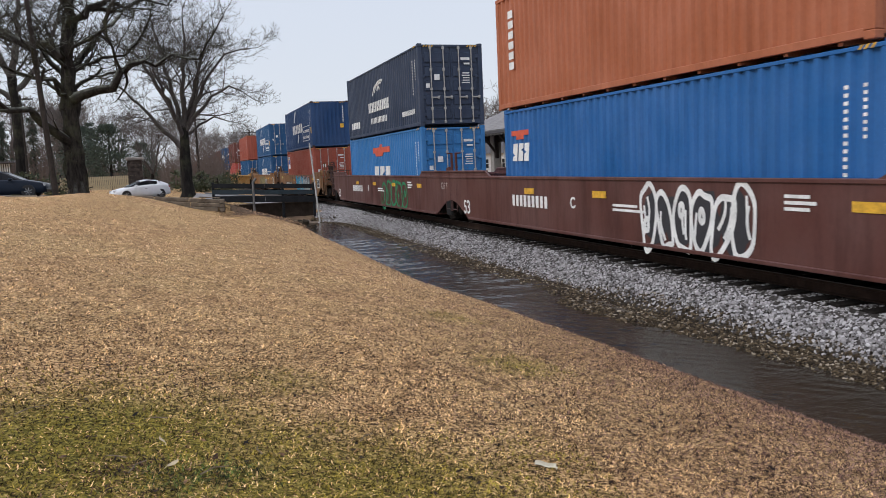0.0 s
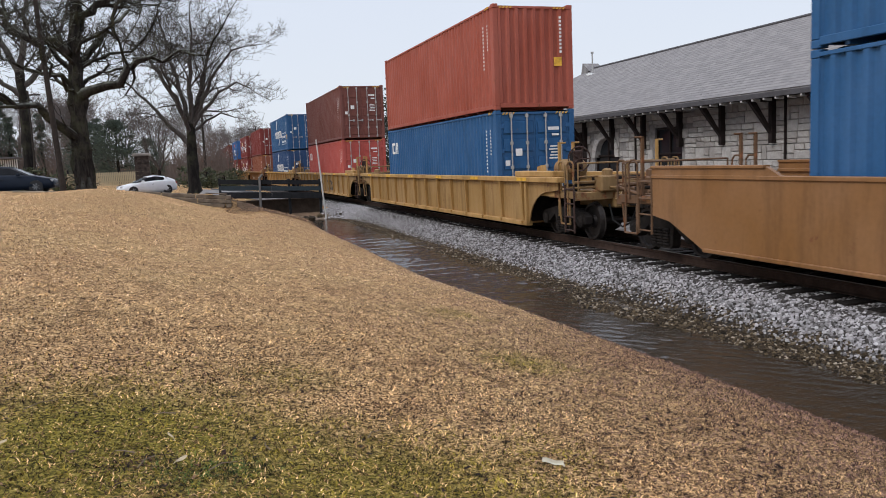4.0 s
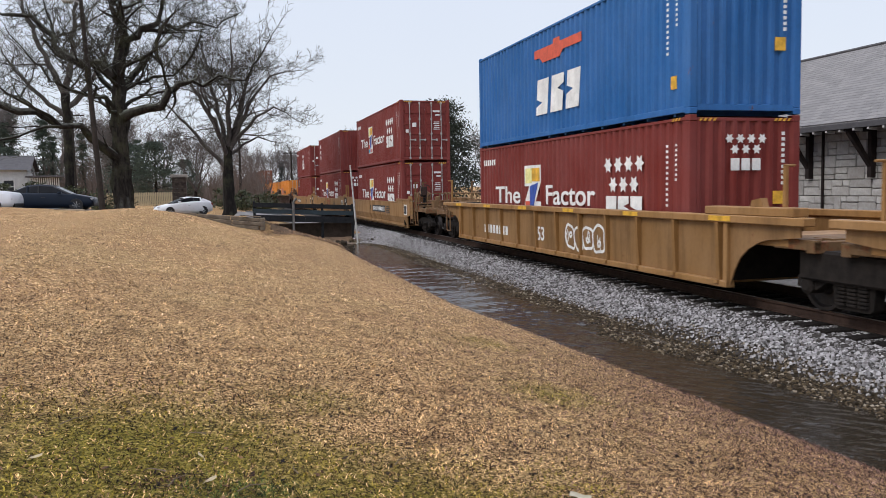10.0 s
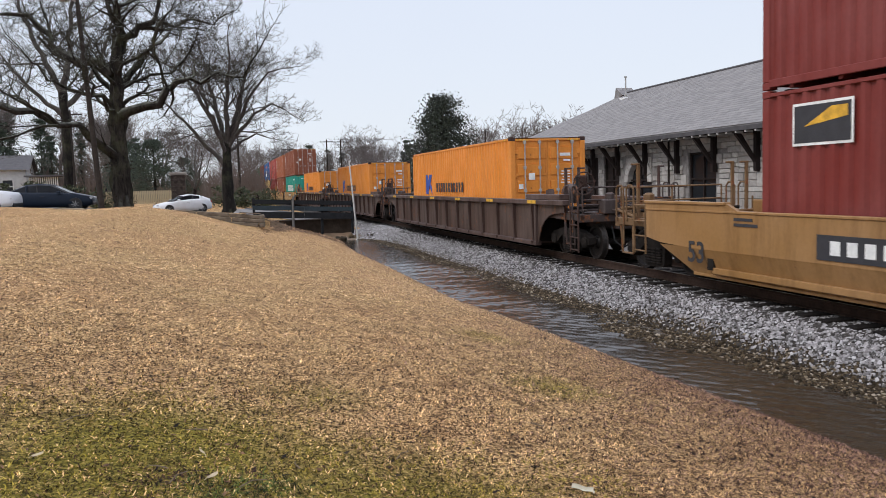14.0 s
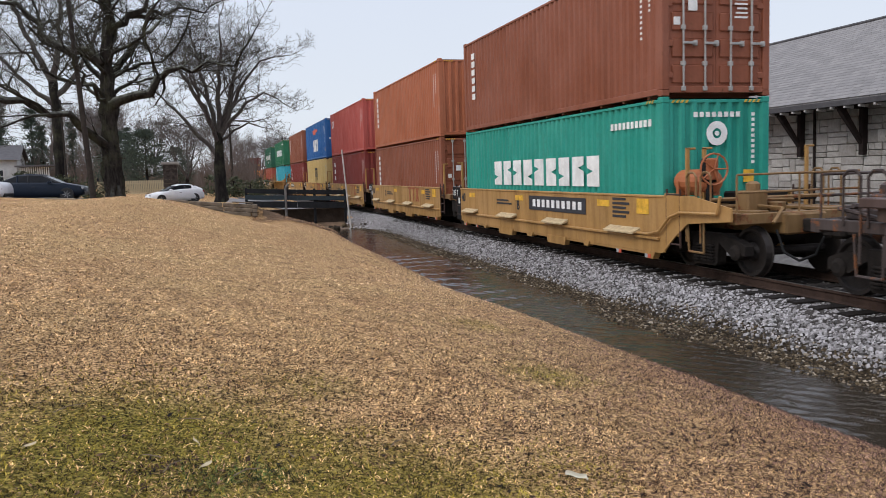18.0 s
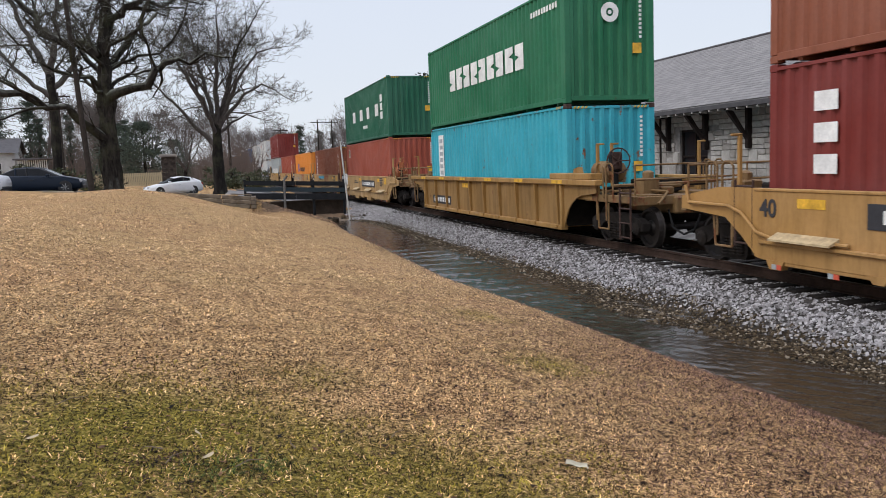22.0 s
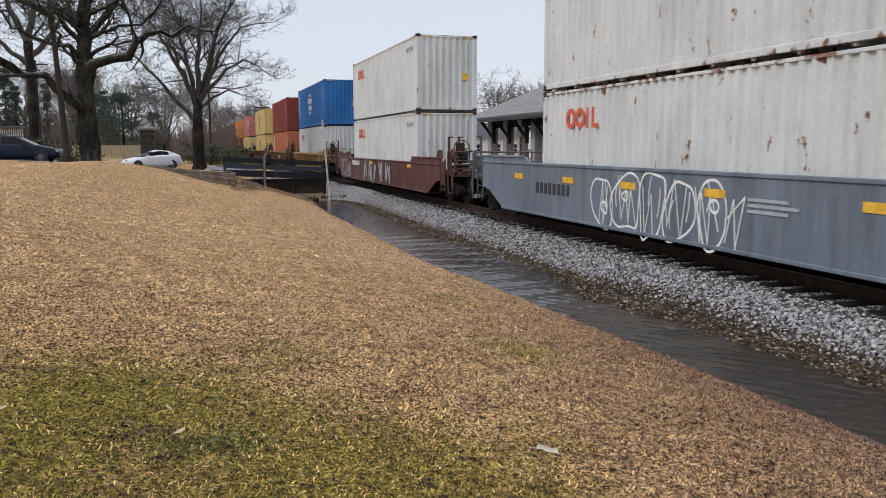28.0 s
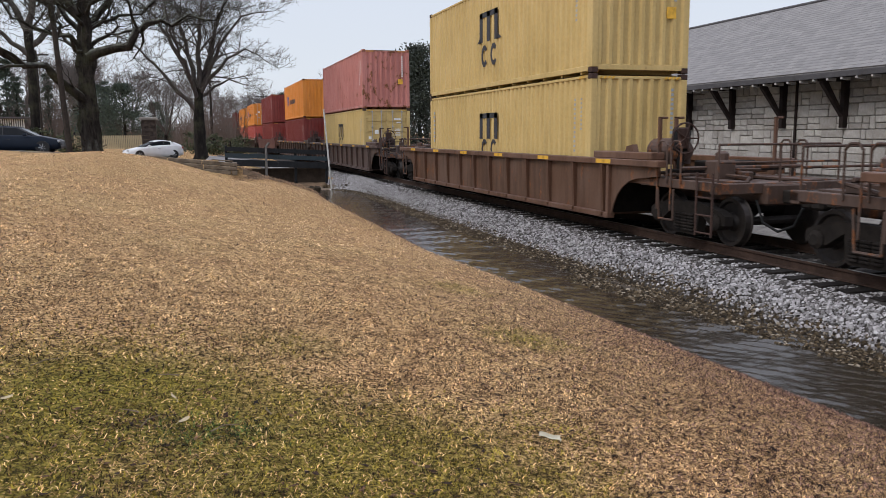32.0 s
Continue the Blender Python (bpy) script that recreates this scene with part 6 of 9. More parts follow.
def build_train():
    mids = [u[0] - CL / 2 for u in UNITS]
    halves = []
    reach = [ends_of(u[2], u[4]) for u in UNITS]
    for i, u in enumerate(UNITS):
        gap = mids[i] - mids[i - 1] - reach[i][0] - reach[i - 1][1] if i else 3.8
        halves.append(reach[i][0] + gap / 2)
    for i, u in enumerate(UNITS):
        far_y, nj, kind, colour, hs, up, low, extras = u
        last = i + 1 == len(UNITS)
        far = reach[i][1] + (halves[i + 1] - reach[i + 1][0] if not last else 1.9)
        car = well_car(mids[i], kind, colour, hs, halves[i], far, nj, "c" if last else UNITS[i + 1][1], extras)
        MOVERS.append((car, mids[i], 0.0))
        base = 0.36
        for c in (low, up):
            if c:
                y = mids[i] + SHIFT.get((i, c is up), 0.0)
                MOVERS.append((container(*c, y, base, 2.591 if (i, c is up) in LOWER else CH), y, base))
            base += CH + 0.015


build_train()

# ---- the stone station beyond the track ----
def block_material():
    m, n, l, b = material("limestone_block")
    oi = n.new("ShaderNodeObjectInfo")
    c = ramp(n, l, oi.outputs["Random"], [(0.0, (0.36, 0.335, 0.31)), (0.5, (0.47, 0.445, 0.42)), (1.0, (0.57, 0.545, 0.51))]).outputs[0]
    f = noise_node(n, l, 7, 6, 0.7)
    h = noise_node(n, l, 1.1, 3)
    s = ramp(n, l, f.outputs[0], [(0.3, (0.68, 0.66, 0.63)), (0.65, (1, 1, 1))]).outputs[0]
    t2 = ramp(n, l, h.outputs[0], [(0.35, (0.8, 0.78, 0.76)), (0.6, (1, 1, 1))]).outputs[0]
    l.new(blend(n, l, 0.8, blend(n, l, 0.8, c, s, "MULTIPLY"), t2, "MULTIPLY"), b.inputs["Base Color"])
    b.inputs["Roughness"].default_value = 0.92
    bump(n, l, b, f.outputs[0], 0.7, 0.03)
    return m


def shingle_material():
    m, n, l, b = material("weathered_shingle")
    tc = n.new("ShaderNodeTexCoord")
    mp = n.new("ShaderNodeMapping")
    mp.inputs["Rotation"].default_value = (0, 0, radians(90))
    l.new(tc.outputs["Object"], mp.inputs[0])
    br = n.new("ShaderNodeTexBrick")
    br.inputs["Scale"].default_value = 1.0
    br.inputs["Brick Width"].default_value, br.inputs["Row Height"].default_value = 0.42, 0.26
    br.inputs["Mortar Size"].default_value, br.inputs["Mortar Smooth"].default_value = 0.012, 0.3
    br.inputs["Color1"].default_value, br.inputs["Color2"].default_value = (0.18, 0.172, 0.172, 1), (0.225, 0.217, 0.213, 1)
    br.inputs["Mortar"].default_value = (0.08, 0.077, 0.077, 1)
    l.new(mp.outputs[0], br.inputs["Vector"])
    big = noise_node(n, l, 0.5, 4, 0.6, (1, 2.5, 1))
    s = ramp(n, l, big.outputs[0], [(0.3, (0.8, 0.79, 0.78)), (0.7, (1.05, 1.03, 1.0))]).outputs[0]
    l.new(blend(n, l, 1.0, br.outputs[0], s, "MULTIPLY"), b.inputs["Base Color"])
    b.inputs["Roughness"].default_value = 0.9
    bump(n, l, b, br.outputs["Fac"], 0.4, -0.02)
    return m


def loose_shingle(name, single):
    m, n, l, b = material(name)
    src = n.new("ShaderNodeObjectInfo").outputs["Random"] if single else n.new("ShaderNodeNewGeometry").outputs["Random Per Island"]
    c = ramp(n, l, src, [(0.0, (0.165, 0.155, 0.150)), (0.5, (0.195, 0.184, 0.178)), (1.0, (0.22, 0.208, 0.198))]).outputs[0]
    f = noise_node(n, l, 9, 5, 0.7)
    s = ramp(n, l, f.outputs[0], [(0.3, (0.78, 0.77, 0.76)), (0.65, (1, 1, 1))]).outputs[0]
    l.new(blend(n, l, 0.8, c, s, "MULTIPLY"), b.inputs["Base Color"])
    b.inputs["Roughness"].default_value = 0.9
    return m


SHINGLE, SHINGLE_REST = loose_shingle("single_shingle", True), loose_shingle("shingle_field", False)
ROOFING = shingle_material()
LIMESTONE = block_material()
MORTAR = simple("grey_mortar", (0.27, 0.25, 0.235), 0.95, var=0.3, scale=5)
DARKWOOD = simple("dark_stained_timber", (0.025, 0.017, 0.015), 0.75, var=0.4, scale=5)
PALEWOOD = simple("rafter_end_paint", (0.42, 0.40, 0.38), 0.8, var=0.2, scale=5)
FASCIA = simple("fascia_paint", (0.085, 0.08, 0.082), 0.7, var=0.25, scale=3)


def glass_material(name="window_glass", tint=(0.02, 0.022, 0.025)):
    m, n, l, b = material(name)
    b.inputs["Base Color"].default_value = (*tint, 1)
    b.inputs["Roughness"].default_value = 0.06
    b.inputs["Specular IOR Level"].default_value = 0.18
    w = noise_node(n, l, 1.2, 2)
    bump(n, l, b, w.outputs[0], 0.04, 0.02)
    return m


GLASS = glass_material()
EAVE_X, EAVE_Z, RIDGE_X, RIDGE_Z, WALL_X = 20.0, 3.92, 27.5, 7.74, 21.3
ST_Y0, ST_Y1 = -8.0, 57.0
station = thing("railway_station", pose(0, 0, 0), "long limestone railway station with a grey hipped shingle roof", "building")
g = Geo()
a, b_, c, d = (EAVE_X, ST_Y0, EAVE_Z), (EAVE_X, ST_Y1, EAVE_Z), (35.0, ST_Y1, EAVE_Z), (35.0, ST_Y0, EAVE_Z)
r0, r1 = (RIDGE_X, ST_Y0 + 7.5, RIDGE_Z), (RIDGE_X, ST_Y1 - 7.5, RIDGE_Z)
t = 0.05
g.v += [a, b_, c, d, r0, r1, (a[0], a[1], a[2] - t), (b_[0], b_[1], b_[2] - t), (c[0], c[1], c[2] - t), (d[0], d[1], d[2] - t)]
g.f += [(0, 4, 5, 1), (1, 5, 2), (2, 5, 4, 3), (3, 4, 0), (0, 1, 7, 6), (1, 2, 8, 7), (2, 3, 9, 8), (3, 0, 6, 9), (6, 7, 8, 9)]
part("roof", g, ROOFING, station, "grey weathered shingle hipped roof")
slope = math.atan2(RIDGE_Z - EAVE_Z, RIDGE_X - EAVE_X)
run = math.hypot(RIDGE_Z - EAVE_Z, RIDGE_X - EAVE_X)
tile = Geo().bevbox(0.0, 0.32, 0.006, 0.374, 0.0, 0.016, 0.004)
tile_mesh = tile.mesh("shingle")
spread_tiles, laid = Geo(), 0
rnd = random.Random(19)
for j in range(32):
    along = 0.27 * j
    for i in range(112):
        ty = 8.0 + 0.38 * i + 0.19 * (j % 2)
        if ty > ST_Y1 - 0.5 - along * 0.88 or along > run - 0.28:
            continue
        m = Matrix.Translation((EAVE_X, ty, EAVE_Z)) @ Matrix.Rotation(-slope, 4, "Y") @ pose(along - 0.02, rnd.uniform(-0.006, 0.006), 0.004, 0, 1.5 + rnd.uniform(-0.2, 0.3), rnd.uniform(-0.4, 0.4))
        if j < 14 and 19 < ty < 27.5 and laid < 300:
            part("shingle", tile_mesh, SHINGLE, station, at=m)
            laid += 1
        else:
            s0 = len(spread_tiles.v)
            spread_tiles.v += [tuple(m @ Vector(q)) for q in tile.v]
            spread_tiles.f += [tuple(s0 + q for q in f) for f in tile.f]
tagged(part("shingles_beyond", spread_tiles, SHINGLE_REST, station, "grey weathered shingles"), kind="stuff")
cap = Geo().tube((RIDGE_X, r0[1], RIDGE_Z + 0.02), (RIDGE_X, r1[1], RIDGE_Z + 0.02), 0.09, n=6)
part("ridge_cap", cap, FASCIA, station)
part("fascia", Geo().bevbox(EAVE_X - 0.05, EAVE_X + 0.02, ST_Y0, ST_Y1, EAVE_Z - 0.24, EAVE_Z - 0.055, 0.01), FASCIA, station, "dark painted eave board")
part("soffit", Geo().box(EAVE_X + 0.05, WALL_X, ST_Y0 + 0.1, ST_Y1 - 0.1, EAVE_Z - 0.16, EAVE_Z - 0.10), DARKWOOD, station)
tail = Geo().prism([(0.0, 0.0), (0.0, -0.07), (0.34, -0.1), (0.34, 0.0)], "y", -0.04, 0.04).mesh("rafter_tail")
for i in range(90):
    part("rafter_tail", tail, PALEWOOD, station, at=(EAVE_X - 0.03, ST_Y0 + 10 + i * 0.605, EAVE_Z - 0.245))
bracket = Geo()
bracket.bevbox(-0.24, 0.0, -0.09, 0.09, -1.05, 0.62, 0.015)
bracket.prism([(-0.05, -0.78), (-0.2, -0.74), (-1.15, 0.42), (-1.15, 0.60), (-1.0, 0.60)], "y", -0.075, 0.075)
bracket.bevbox(-1.25, 0.0, -0.08, 0.08, 0.48, 0.64, 0.015)
bracket = bracket.mesh("bracket")
for i in range(-3, 12):
    part("bracket", bracket, DARKWOOD, station, "dark timber eave bracket", at=(WALL_X, 21.8 + 2.93 * i, 3.12))
OPENINGS = [(30.68, 32.82, -0.3, 3.02, "window"), (36.1, 38.6, -0.3, 2.95, "arch"), (39.5, 41.3, -0.3, 3.15, "door"), (42.0, 43.5, -0.3, 3.15, "door"), (12.0, 14.2, -0.3, 3.0, "door"), (4.0, 6.2, -0.3, 3.0, "door")]
g = Geo()
cuts = sorted((o[0], o[1], o[3]) for o in OPENINGS)
y = ST_Y0 + 1.5
for y0, y1, z1 in cuts:
    g.box(WALL_X + 0.06, WALL_X + 0.5, y, y0, -0.5, EAVE_Z - 0.12)
    g.box(WALL_X + 0.06, WALL_X + 0.5, y0, y1, z1, EAVE_Z - 0.12)
    y = y1
g.box(WALL_X + 0.06, WALL_X + 0.5, y, 43.9, -0.5, EAVE_Z - 0.12)
part("wall", g, MORTAR, station, "mortar-bedded stone wall")
g = Geo()
g.box(WALL_X, 33.7, 43.9, 44.4, -0.5, EAVE_Z - 0.12)
g.box(WALL_X, 33.7, ST_Y0 + 1.0, ST_Y0 + 1.5, -0.5, EAVE_Z - 0.12)
g.box(33.2, 33.7, ST_Y0 + 1.5, 43.9, -0.5, EAVE_Z - 0.12)
part("wall", g, LIMESTONE, station)
pillar = Geo().bevbox(-0.3, 0.3, -0.3, 0.3, -0.5, EAVE_Z - 0.15, 0.03).mesh("pillar")
for y in (45.7, 47.5, 49.8, 52.3, 55.3):
    part("pillar", pillar, LIMESTONE, station, "squared limestone porch pillar", at=(WALL_X + 0.3, y, 0))
    part("pillar", pillar, LIMESTONE, station, "squared limestone porch pillar", at=(33.3, y, 0))
part("beam", Geo().bevbox(WALL_X + 0.1, WALL_X + 0.5, 44.4, 55.7, 3.2, EAVE_Z - 0.15, 0.02), DARKWOOD, station, "dark timber porch beam")
for y0, y1, z0, z1, kind in OPENINGS:
    w = part("window" if kind != "door" else "door", Geo().box(WALL_X + 0.25, WALL_X + 0.3, y0, y1, z0, z1), GLASS if kind != "door" else DARKWOOD, station, "dark unlit glazing" if kind != "door" else "dark wooden door")
    fr = Geo()
    for yy in (y0, (y0 + y1) / 2 - 0.04, y1 - 0.09):
        fr.bevbox(WALL_X + 0.15, WALL_X + 0.25, yy, yy + 0.09, z0, z1, 0.01)
    for zz in (z0, 1.75, z1 - 0.1):
        fr.bevbox(WALL_X + 0.15, WALL_X + 0.25, y0, y1, zz, zz + 0.09, 0.01)
    part("window_frame", fr, DARKWOOD, w)
    if kind == "arch":
        cy, rad = (y0 + y1) / 2, (y1 - y0) / 2
        for i in range(10):
            p, q = math.pi * i / 10 + 0.012, math.pi * (i + 1) / 10 - 0.012
            R1, R2, zc = rad * 0.82, rad * 1.12, z1 - rad
            part("arch_stone", Geo().prism([(cy + R1 * math.cos(p), zc + R1 * math.sin(p)), (cy + R2 * math.cos(p), zc + R2 * math.sin(p)), (cy + R2 * math.cos(q), zc + R2 * math.sin(q)), (cy + R1 * math.cos(q), zc + R1 * math.sin(q))], "x", WALL_X - 0.06, WALL_X + 0.25), LIMESTONE, w)
        for s in (-1, 1):
            part("spandrel", Geo().prism([(cy + s * rad * 0.55, z1 - 0.45), (cy + s * rad * 1.02, z1 - 1.2), (cy + s * rad * 1.02, z1 + 0.02), (cy, z1 + 0.02), (cy, z1 - 0.18)], "x", WALL_X + 0.02, WALL_X + 0.24), LIMESTONE, w)
for y in (24.1, 34.3):
    part("downpipe", Geo().tube((WALL_X - 0.08, y, -0.4), (WALL_X - 0.08, y, 3.75), 0.05, n=8), DARKWOOD, station, "dark metal downpipe")
part("vent_pipe", Geo().tube((26.5, 48, 6.9), (26.5, 48, 8.6), 0.05, n=6).tube((26.5, 48, 8.55), (26.5, 48, 8.65), 0.1, n=6), STEEL, station, "thin metal roof vent pipe")
part("flashing", Geo().bevbox(26.2, 26.7, 47.7, 48.3, 7.10, 7.24, 0.02), MARK["w"], station)
part("dormer", Geo().prism([(49.2, 7.55), (50.4, 7.25), (50.1, 8.15)], "x", 26.9, 28.1), ROOFING, station)

# broken ashlar: blocks of uneven size on the side towards the track
rnd = random.Random(41)
count = 0
joined = Geo()


def lay(y, z, w, h):
    """One stone, a part of its own where the wall is seen best."""
    global count
    if any(y < o[1] + 0.02 and y + w > o[0] - 0.02 and z < o[3] for o in OPENINGS) or y + w > 43.85:
        return
    deep, c = rnd.choice((0.01, 0.022, 0.034, 0.045)), rnd.uniform(0.006, 0.014)
    if 19 < y < 36 and z > 1.1 and count < 300:
        part("stone", Geo().bevbox(0, 0.12, c, w - c, c, h - c, 0.02), LIMESTONE, station, at=(WALL_X - deep, y, z))
        count += 1
    else:
        joined.bevbox(WALL_X - deep, WALL_X + 0.1, y + c, y + w - c, z + c, min(3.7, z + h - c), 0.02)


z = 0.42
while z < 3.6:
    h = rnd.uniform(0.42, 0.62)
    y = 14.0 + rnd.uniform(0, 0.4)
    while y < 43.6:
        w = rnd.uniform(0.5, 1.05)
        k, v, q = rnd.random(), rnd.uniform(0.36, 0.62), rnd.uniform(0.35, 0.65)
        if k < 0.2 and w < 0.8:
            lay(y, z, w, h)
        elif k < 0.5:
            lay(y, z, w, h * v)
            lay(y, z + h * v, w * q, h * (1 - v))
            lay(y + w * q, z + h * v, w * (1 - q), h * (1 - v))
        elif k < 0.75:
            lay(y, z, w * q, h)
            lay(y + w * q, z, w * (1 - q), h * v)
            lay(y + w * q, z + h * v, w * (1 - q), h * (1 - v))
        else:
            lay(y, z, w, h * v)
            lay(y, z + h * v, w, h * (1 - v))
        y += w
    z += h
tagged(part("stones_beyond", joined, LIMESTONE, station, "coursed limestone blocks"), kind="stuff")

# ---- headwall, kerb, fence and stake by the ditch ----
CONCRETE = simple("old_concrete", (0.30, 0.27, 0.235), 0.9, var=0.35, scale=2.5, bmp=0.5)
DARKPLANK = simple("dark_painted_plank", (0.016, 0.017, 0.019), 0.7, var=0.4, scale=4)
TEALPLANK = simple("dark_teal_plank", (0.014, 0.028, 0.036), 0.6, var=0.3, scale=4)
MUD = simple("wet_mud", (0.15, 0.10, 0.062), 0.95, var=0.4, scale=3, bmp=0.6)
POSTWOOD = simple("weathered_post", (0.16, 0.15, 0.14), 0.8, var=0.3, scale=6)
fence = thing("rail_fence", pose(1.6, 39.0, 0), "dark three-plank guard fence above the ditch culvert", "fence")
for dz, tall, mt in ((0.98, 0.21, DARKPLANK), (0.68, 0.21, TEALPLANK), (0.39, 0.30, DARKPLANK)):
    for xa, xb in ((0, 2.45), (2.45, 4.85)):
        za, zb = 0.46 + dz - 0.05 * xa, 0.46 + dz - 0.05 * xb
        part("plank", Geo().prism([(xa, za), (xb - 0.01, zb), (xb - 0.01, zb - tall), (xa, za - tall)], "y", -0.03, 0.03), mt, fence)
for x in (0.06, 1.9, 3.3, 4.8):
    part("post", Geo().bevbox(x - 0.06, x + 0.06, 0.04, 0.17, -0.6, 1.5 - 0.05 * x, 0.015), DARKPLANK, fence)
part("post", Geo().tube((1.88, -0.1, -0.5), (1.9, -0.1, 1.42), 0.055, n=8).tube((1.9, -0.1, 1.42), (2.05, -0.12, 1.6), 0.06, n=8), POSTWOOD, fence, "pale bent pipe post")
solo("culvert_wall", Geo().bevbox(1.3, 6.5, 39.35, 39.8, -1.2, 0.36, 0.03), simple("stained_concrete", (0.055, 0.040, 0.029), 0.9, var=0.5, scale=2.2, bmp=0.6), label="dark stained concrete culvert wall behind the ditch", category="wall", kind="structure")
stake = Geo().tube((6.45, 38.0, -0.8), (6.16, 38.0, 3.15), 0.045, 0.035, n=7)
solo("marker_stake", stake, simple("pale_plastic_pipe", (0.55, 0.54, 0.50), 0.6, var=0.3, scale=8), label="tall thin pale pipe stake standing by the ditch", category="stake")
TIMBER = simple("weathered_edging_timber", (0.17, 0.135, 0.10), 0.95, var=0.55, scale=3.5, bmp=0.8)
DRYMUD = simple("drying_silt", (0.20, 0.155, 0.115), 0.9, var=0.4, scale=4, bmp=0.6)
rnd = random.Random(8)
edging = thing("timber_edging", pose(0, 0, 0), "low stacked edging of weathered squared timbers along the lawn crest", "retaining wall", kind="structure")
for course, (xa, lengths) in enumerate(((-0.2, (1.85,)), (-0.95, (1.5, 1.18)), (-2.55, (1.7, 1.35, 1.2)))):
    x = xa
    for ln in lengths:
        m = Geo().bevbox(0, ln - 0.015, -0.11, 0.11, -0.165, 0.0, 0.022).mesh("edging_timber")
        part("edging_timber", m, TIMBER, edging, at=pose(x, 34.55 + 0.05 * course + rnd.uniform(-0.02, 0.02), 1.0 - 0.105 * x - 0.172 * (2 - course), 0, 6.0, rnd.uniform(-0.6, 0.6)))
        x += ln
for k in range(3):
    m = Geo().bevbox(-0.11, 0.11, 0.0, 1.25 - 0.1 * k, -0.165, 0.0, 0.022).mesh("edging_timber")
    part("edging_timber", m, TIMBER, edging, at=pose(1.77, 34.46 + 0.04 * k, 0.815 - 0.172 * (2 - k), 0, 0, -4))
board = thing("loose_board", pose(1.30, 34.68, 0.90, 0, 6, 14), "pale loose board lying on the timber edging", "board")
part("plank", Geo().bevbox(-0.42, 0.42, -0.15, 0.15, 0, 0.045, 0.01), DRYMUD, board)
OLDKERB = simple("earthy_old_kerb", (0.26, 0.20, 0.14), 0.95, var=0.5, scale=3, bmp=0.8)
kerb_m = Geo().bevbox(-0.58, 0.58, -0.2, 0.2, -0.3, 0.10, 0.03).mesh("kerb_stone")
kerb = thing("kerb", pose(0, 0, 0), "low weathered concrete kerb along the lawn crest", "kerb", kind="structure")
for i in range(4):
    x = -6.0 + i * 1.18
    yk = 36.2 - 0.12 * i
    part("kerb_stone", kerb_m, OLDKERB, kerb, at=pose(x, yk, float(land(x, yk)) - 0.05, 0, 2.5, rnd.uniform(-2, 2)))


V, F = sheet(axis([(1.7, 0.25), (6.4, 1)]), axis([(33.2, 0.25), (39.3, 1)]), lambda x, y: land(x, y) + 0.03 * np.sin(x * 5 + y * 3) * np.sin(y * 4 - x) + 0.035 * smooth(1.7, 2.6, x) * smooth(33.2, 34.4, y) - 0.05 * smooth(34.0, 33.2, y) - 0.05 * smooth(2.3, 1.7, x))
tagged(new("mud_bank", np_mesh("mud_bank", V, F, MUD)), "bare wet brown mud bank below the guard fence", "ground", kind="structure")


def silt(x, y):
    """The flat silt shelf at the head of the ditch."""
    front = 38.05 + 0.22 * np.sin(x * 1.7) + 0.08 * np.sin(x * 6)
    return -0.74 + 0.16 * smooth(-0.12, 0.25, y - front) + 0.20 * smooth(38.5, 39.3, y) + 0.02 * np.sin(x * 9 + y * 5) * np.sin(y * 8 - x * 3)


V, F = sheet(axis([(3.2, 0.12), (7.6, 1)]), axis([(37.6, 0.1), (38.75, 1)]), silt)
tagged(new("silt_shelf", np_mesh("silt_shelf", V, F, DRYMUD)), "pale flat silt shelf at the head of the ditch", "ground", kind="structure")
V, F = sheet(axis([(3.0, 0.15), (7.6, 1)]), axis([(38.6, 0.1), (39.4, 1)]), lambda x, y: silt(x, y) + 0.012)
tagged(new("mud_bank", np_mesh("mud_bank", V, F, MUD)), "dark mud at the foot of the culvert wall", "ground", kind="structure")


def corner_stones(rng, n):
    x, y = 6.3 + 2.0 * rng.uniform(0, 1, n) ** 0.8, rng.uniform(36.2, 41.5, n)
    keep = x > foot(y) + rng.uniform(-0.25, 0.3, n)
    return np.stack([x, y, np.maximum(bed(x, y), silt(x, y)) + rng.uniform(-0.01, 0.03, n)], 1)[keep]


V, F = stones(5200, 23, corner_stones, (0.02, 0.045))
tagged(new("ballast_stones", np_mesh("ballast_stones", V, F, GRANITE, False)), "pale gravel spilt at the head of the ditch", "gravel", kind="stuff")


def mud_bar(x, y):
    edge = smooth(0, 0.7, x - 6.05 - 0.25 * np.sin(y * 0.9)) * smooth(0, 0.5, 7.6 - x)
    along = smooth(6.2, 8.8, y) * smooth(14.6, 12.6, y)
    return -0.86 + 0.215 * edge * along + 0.012 * np.sin(x * 17 + y * 9) * np.sin(y * 13 - x * 4)


V, F = sheet(axis([(5.9, 0.1), (7.7, 1)]), axis([(3.5, 0.15), (15, 1)]), mud_bar)
GRAVELMUD = simple("gravelly_mud", (0.052, 0.038, 0.024), 0.5, var=0.5, scale=9, bmp=0.8)
tagged(new("mud_bar", np_mesh("mud_bar", V, F, GRAVELMUD)), "wet brown gravelly mud bar beside the ballast", "ground", kind="structure")


def bar_stones(rng, n):
    y = rng.uniform(7.2, 14.4, n)
    x = 6.1 + 0.25 * np.sin(y * 0.9) + rng.uniform(0.2, 1.0, n) ** 0.7
    return np.stack([x, y, mud_bar(x, y) + rng.uniform(-0.01, 0.012, n)], 1)


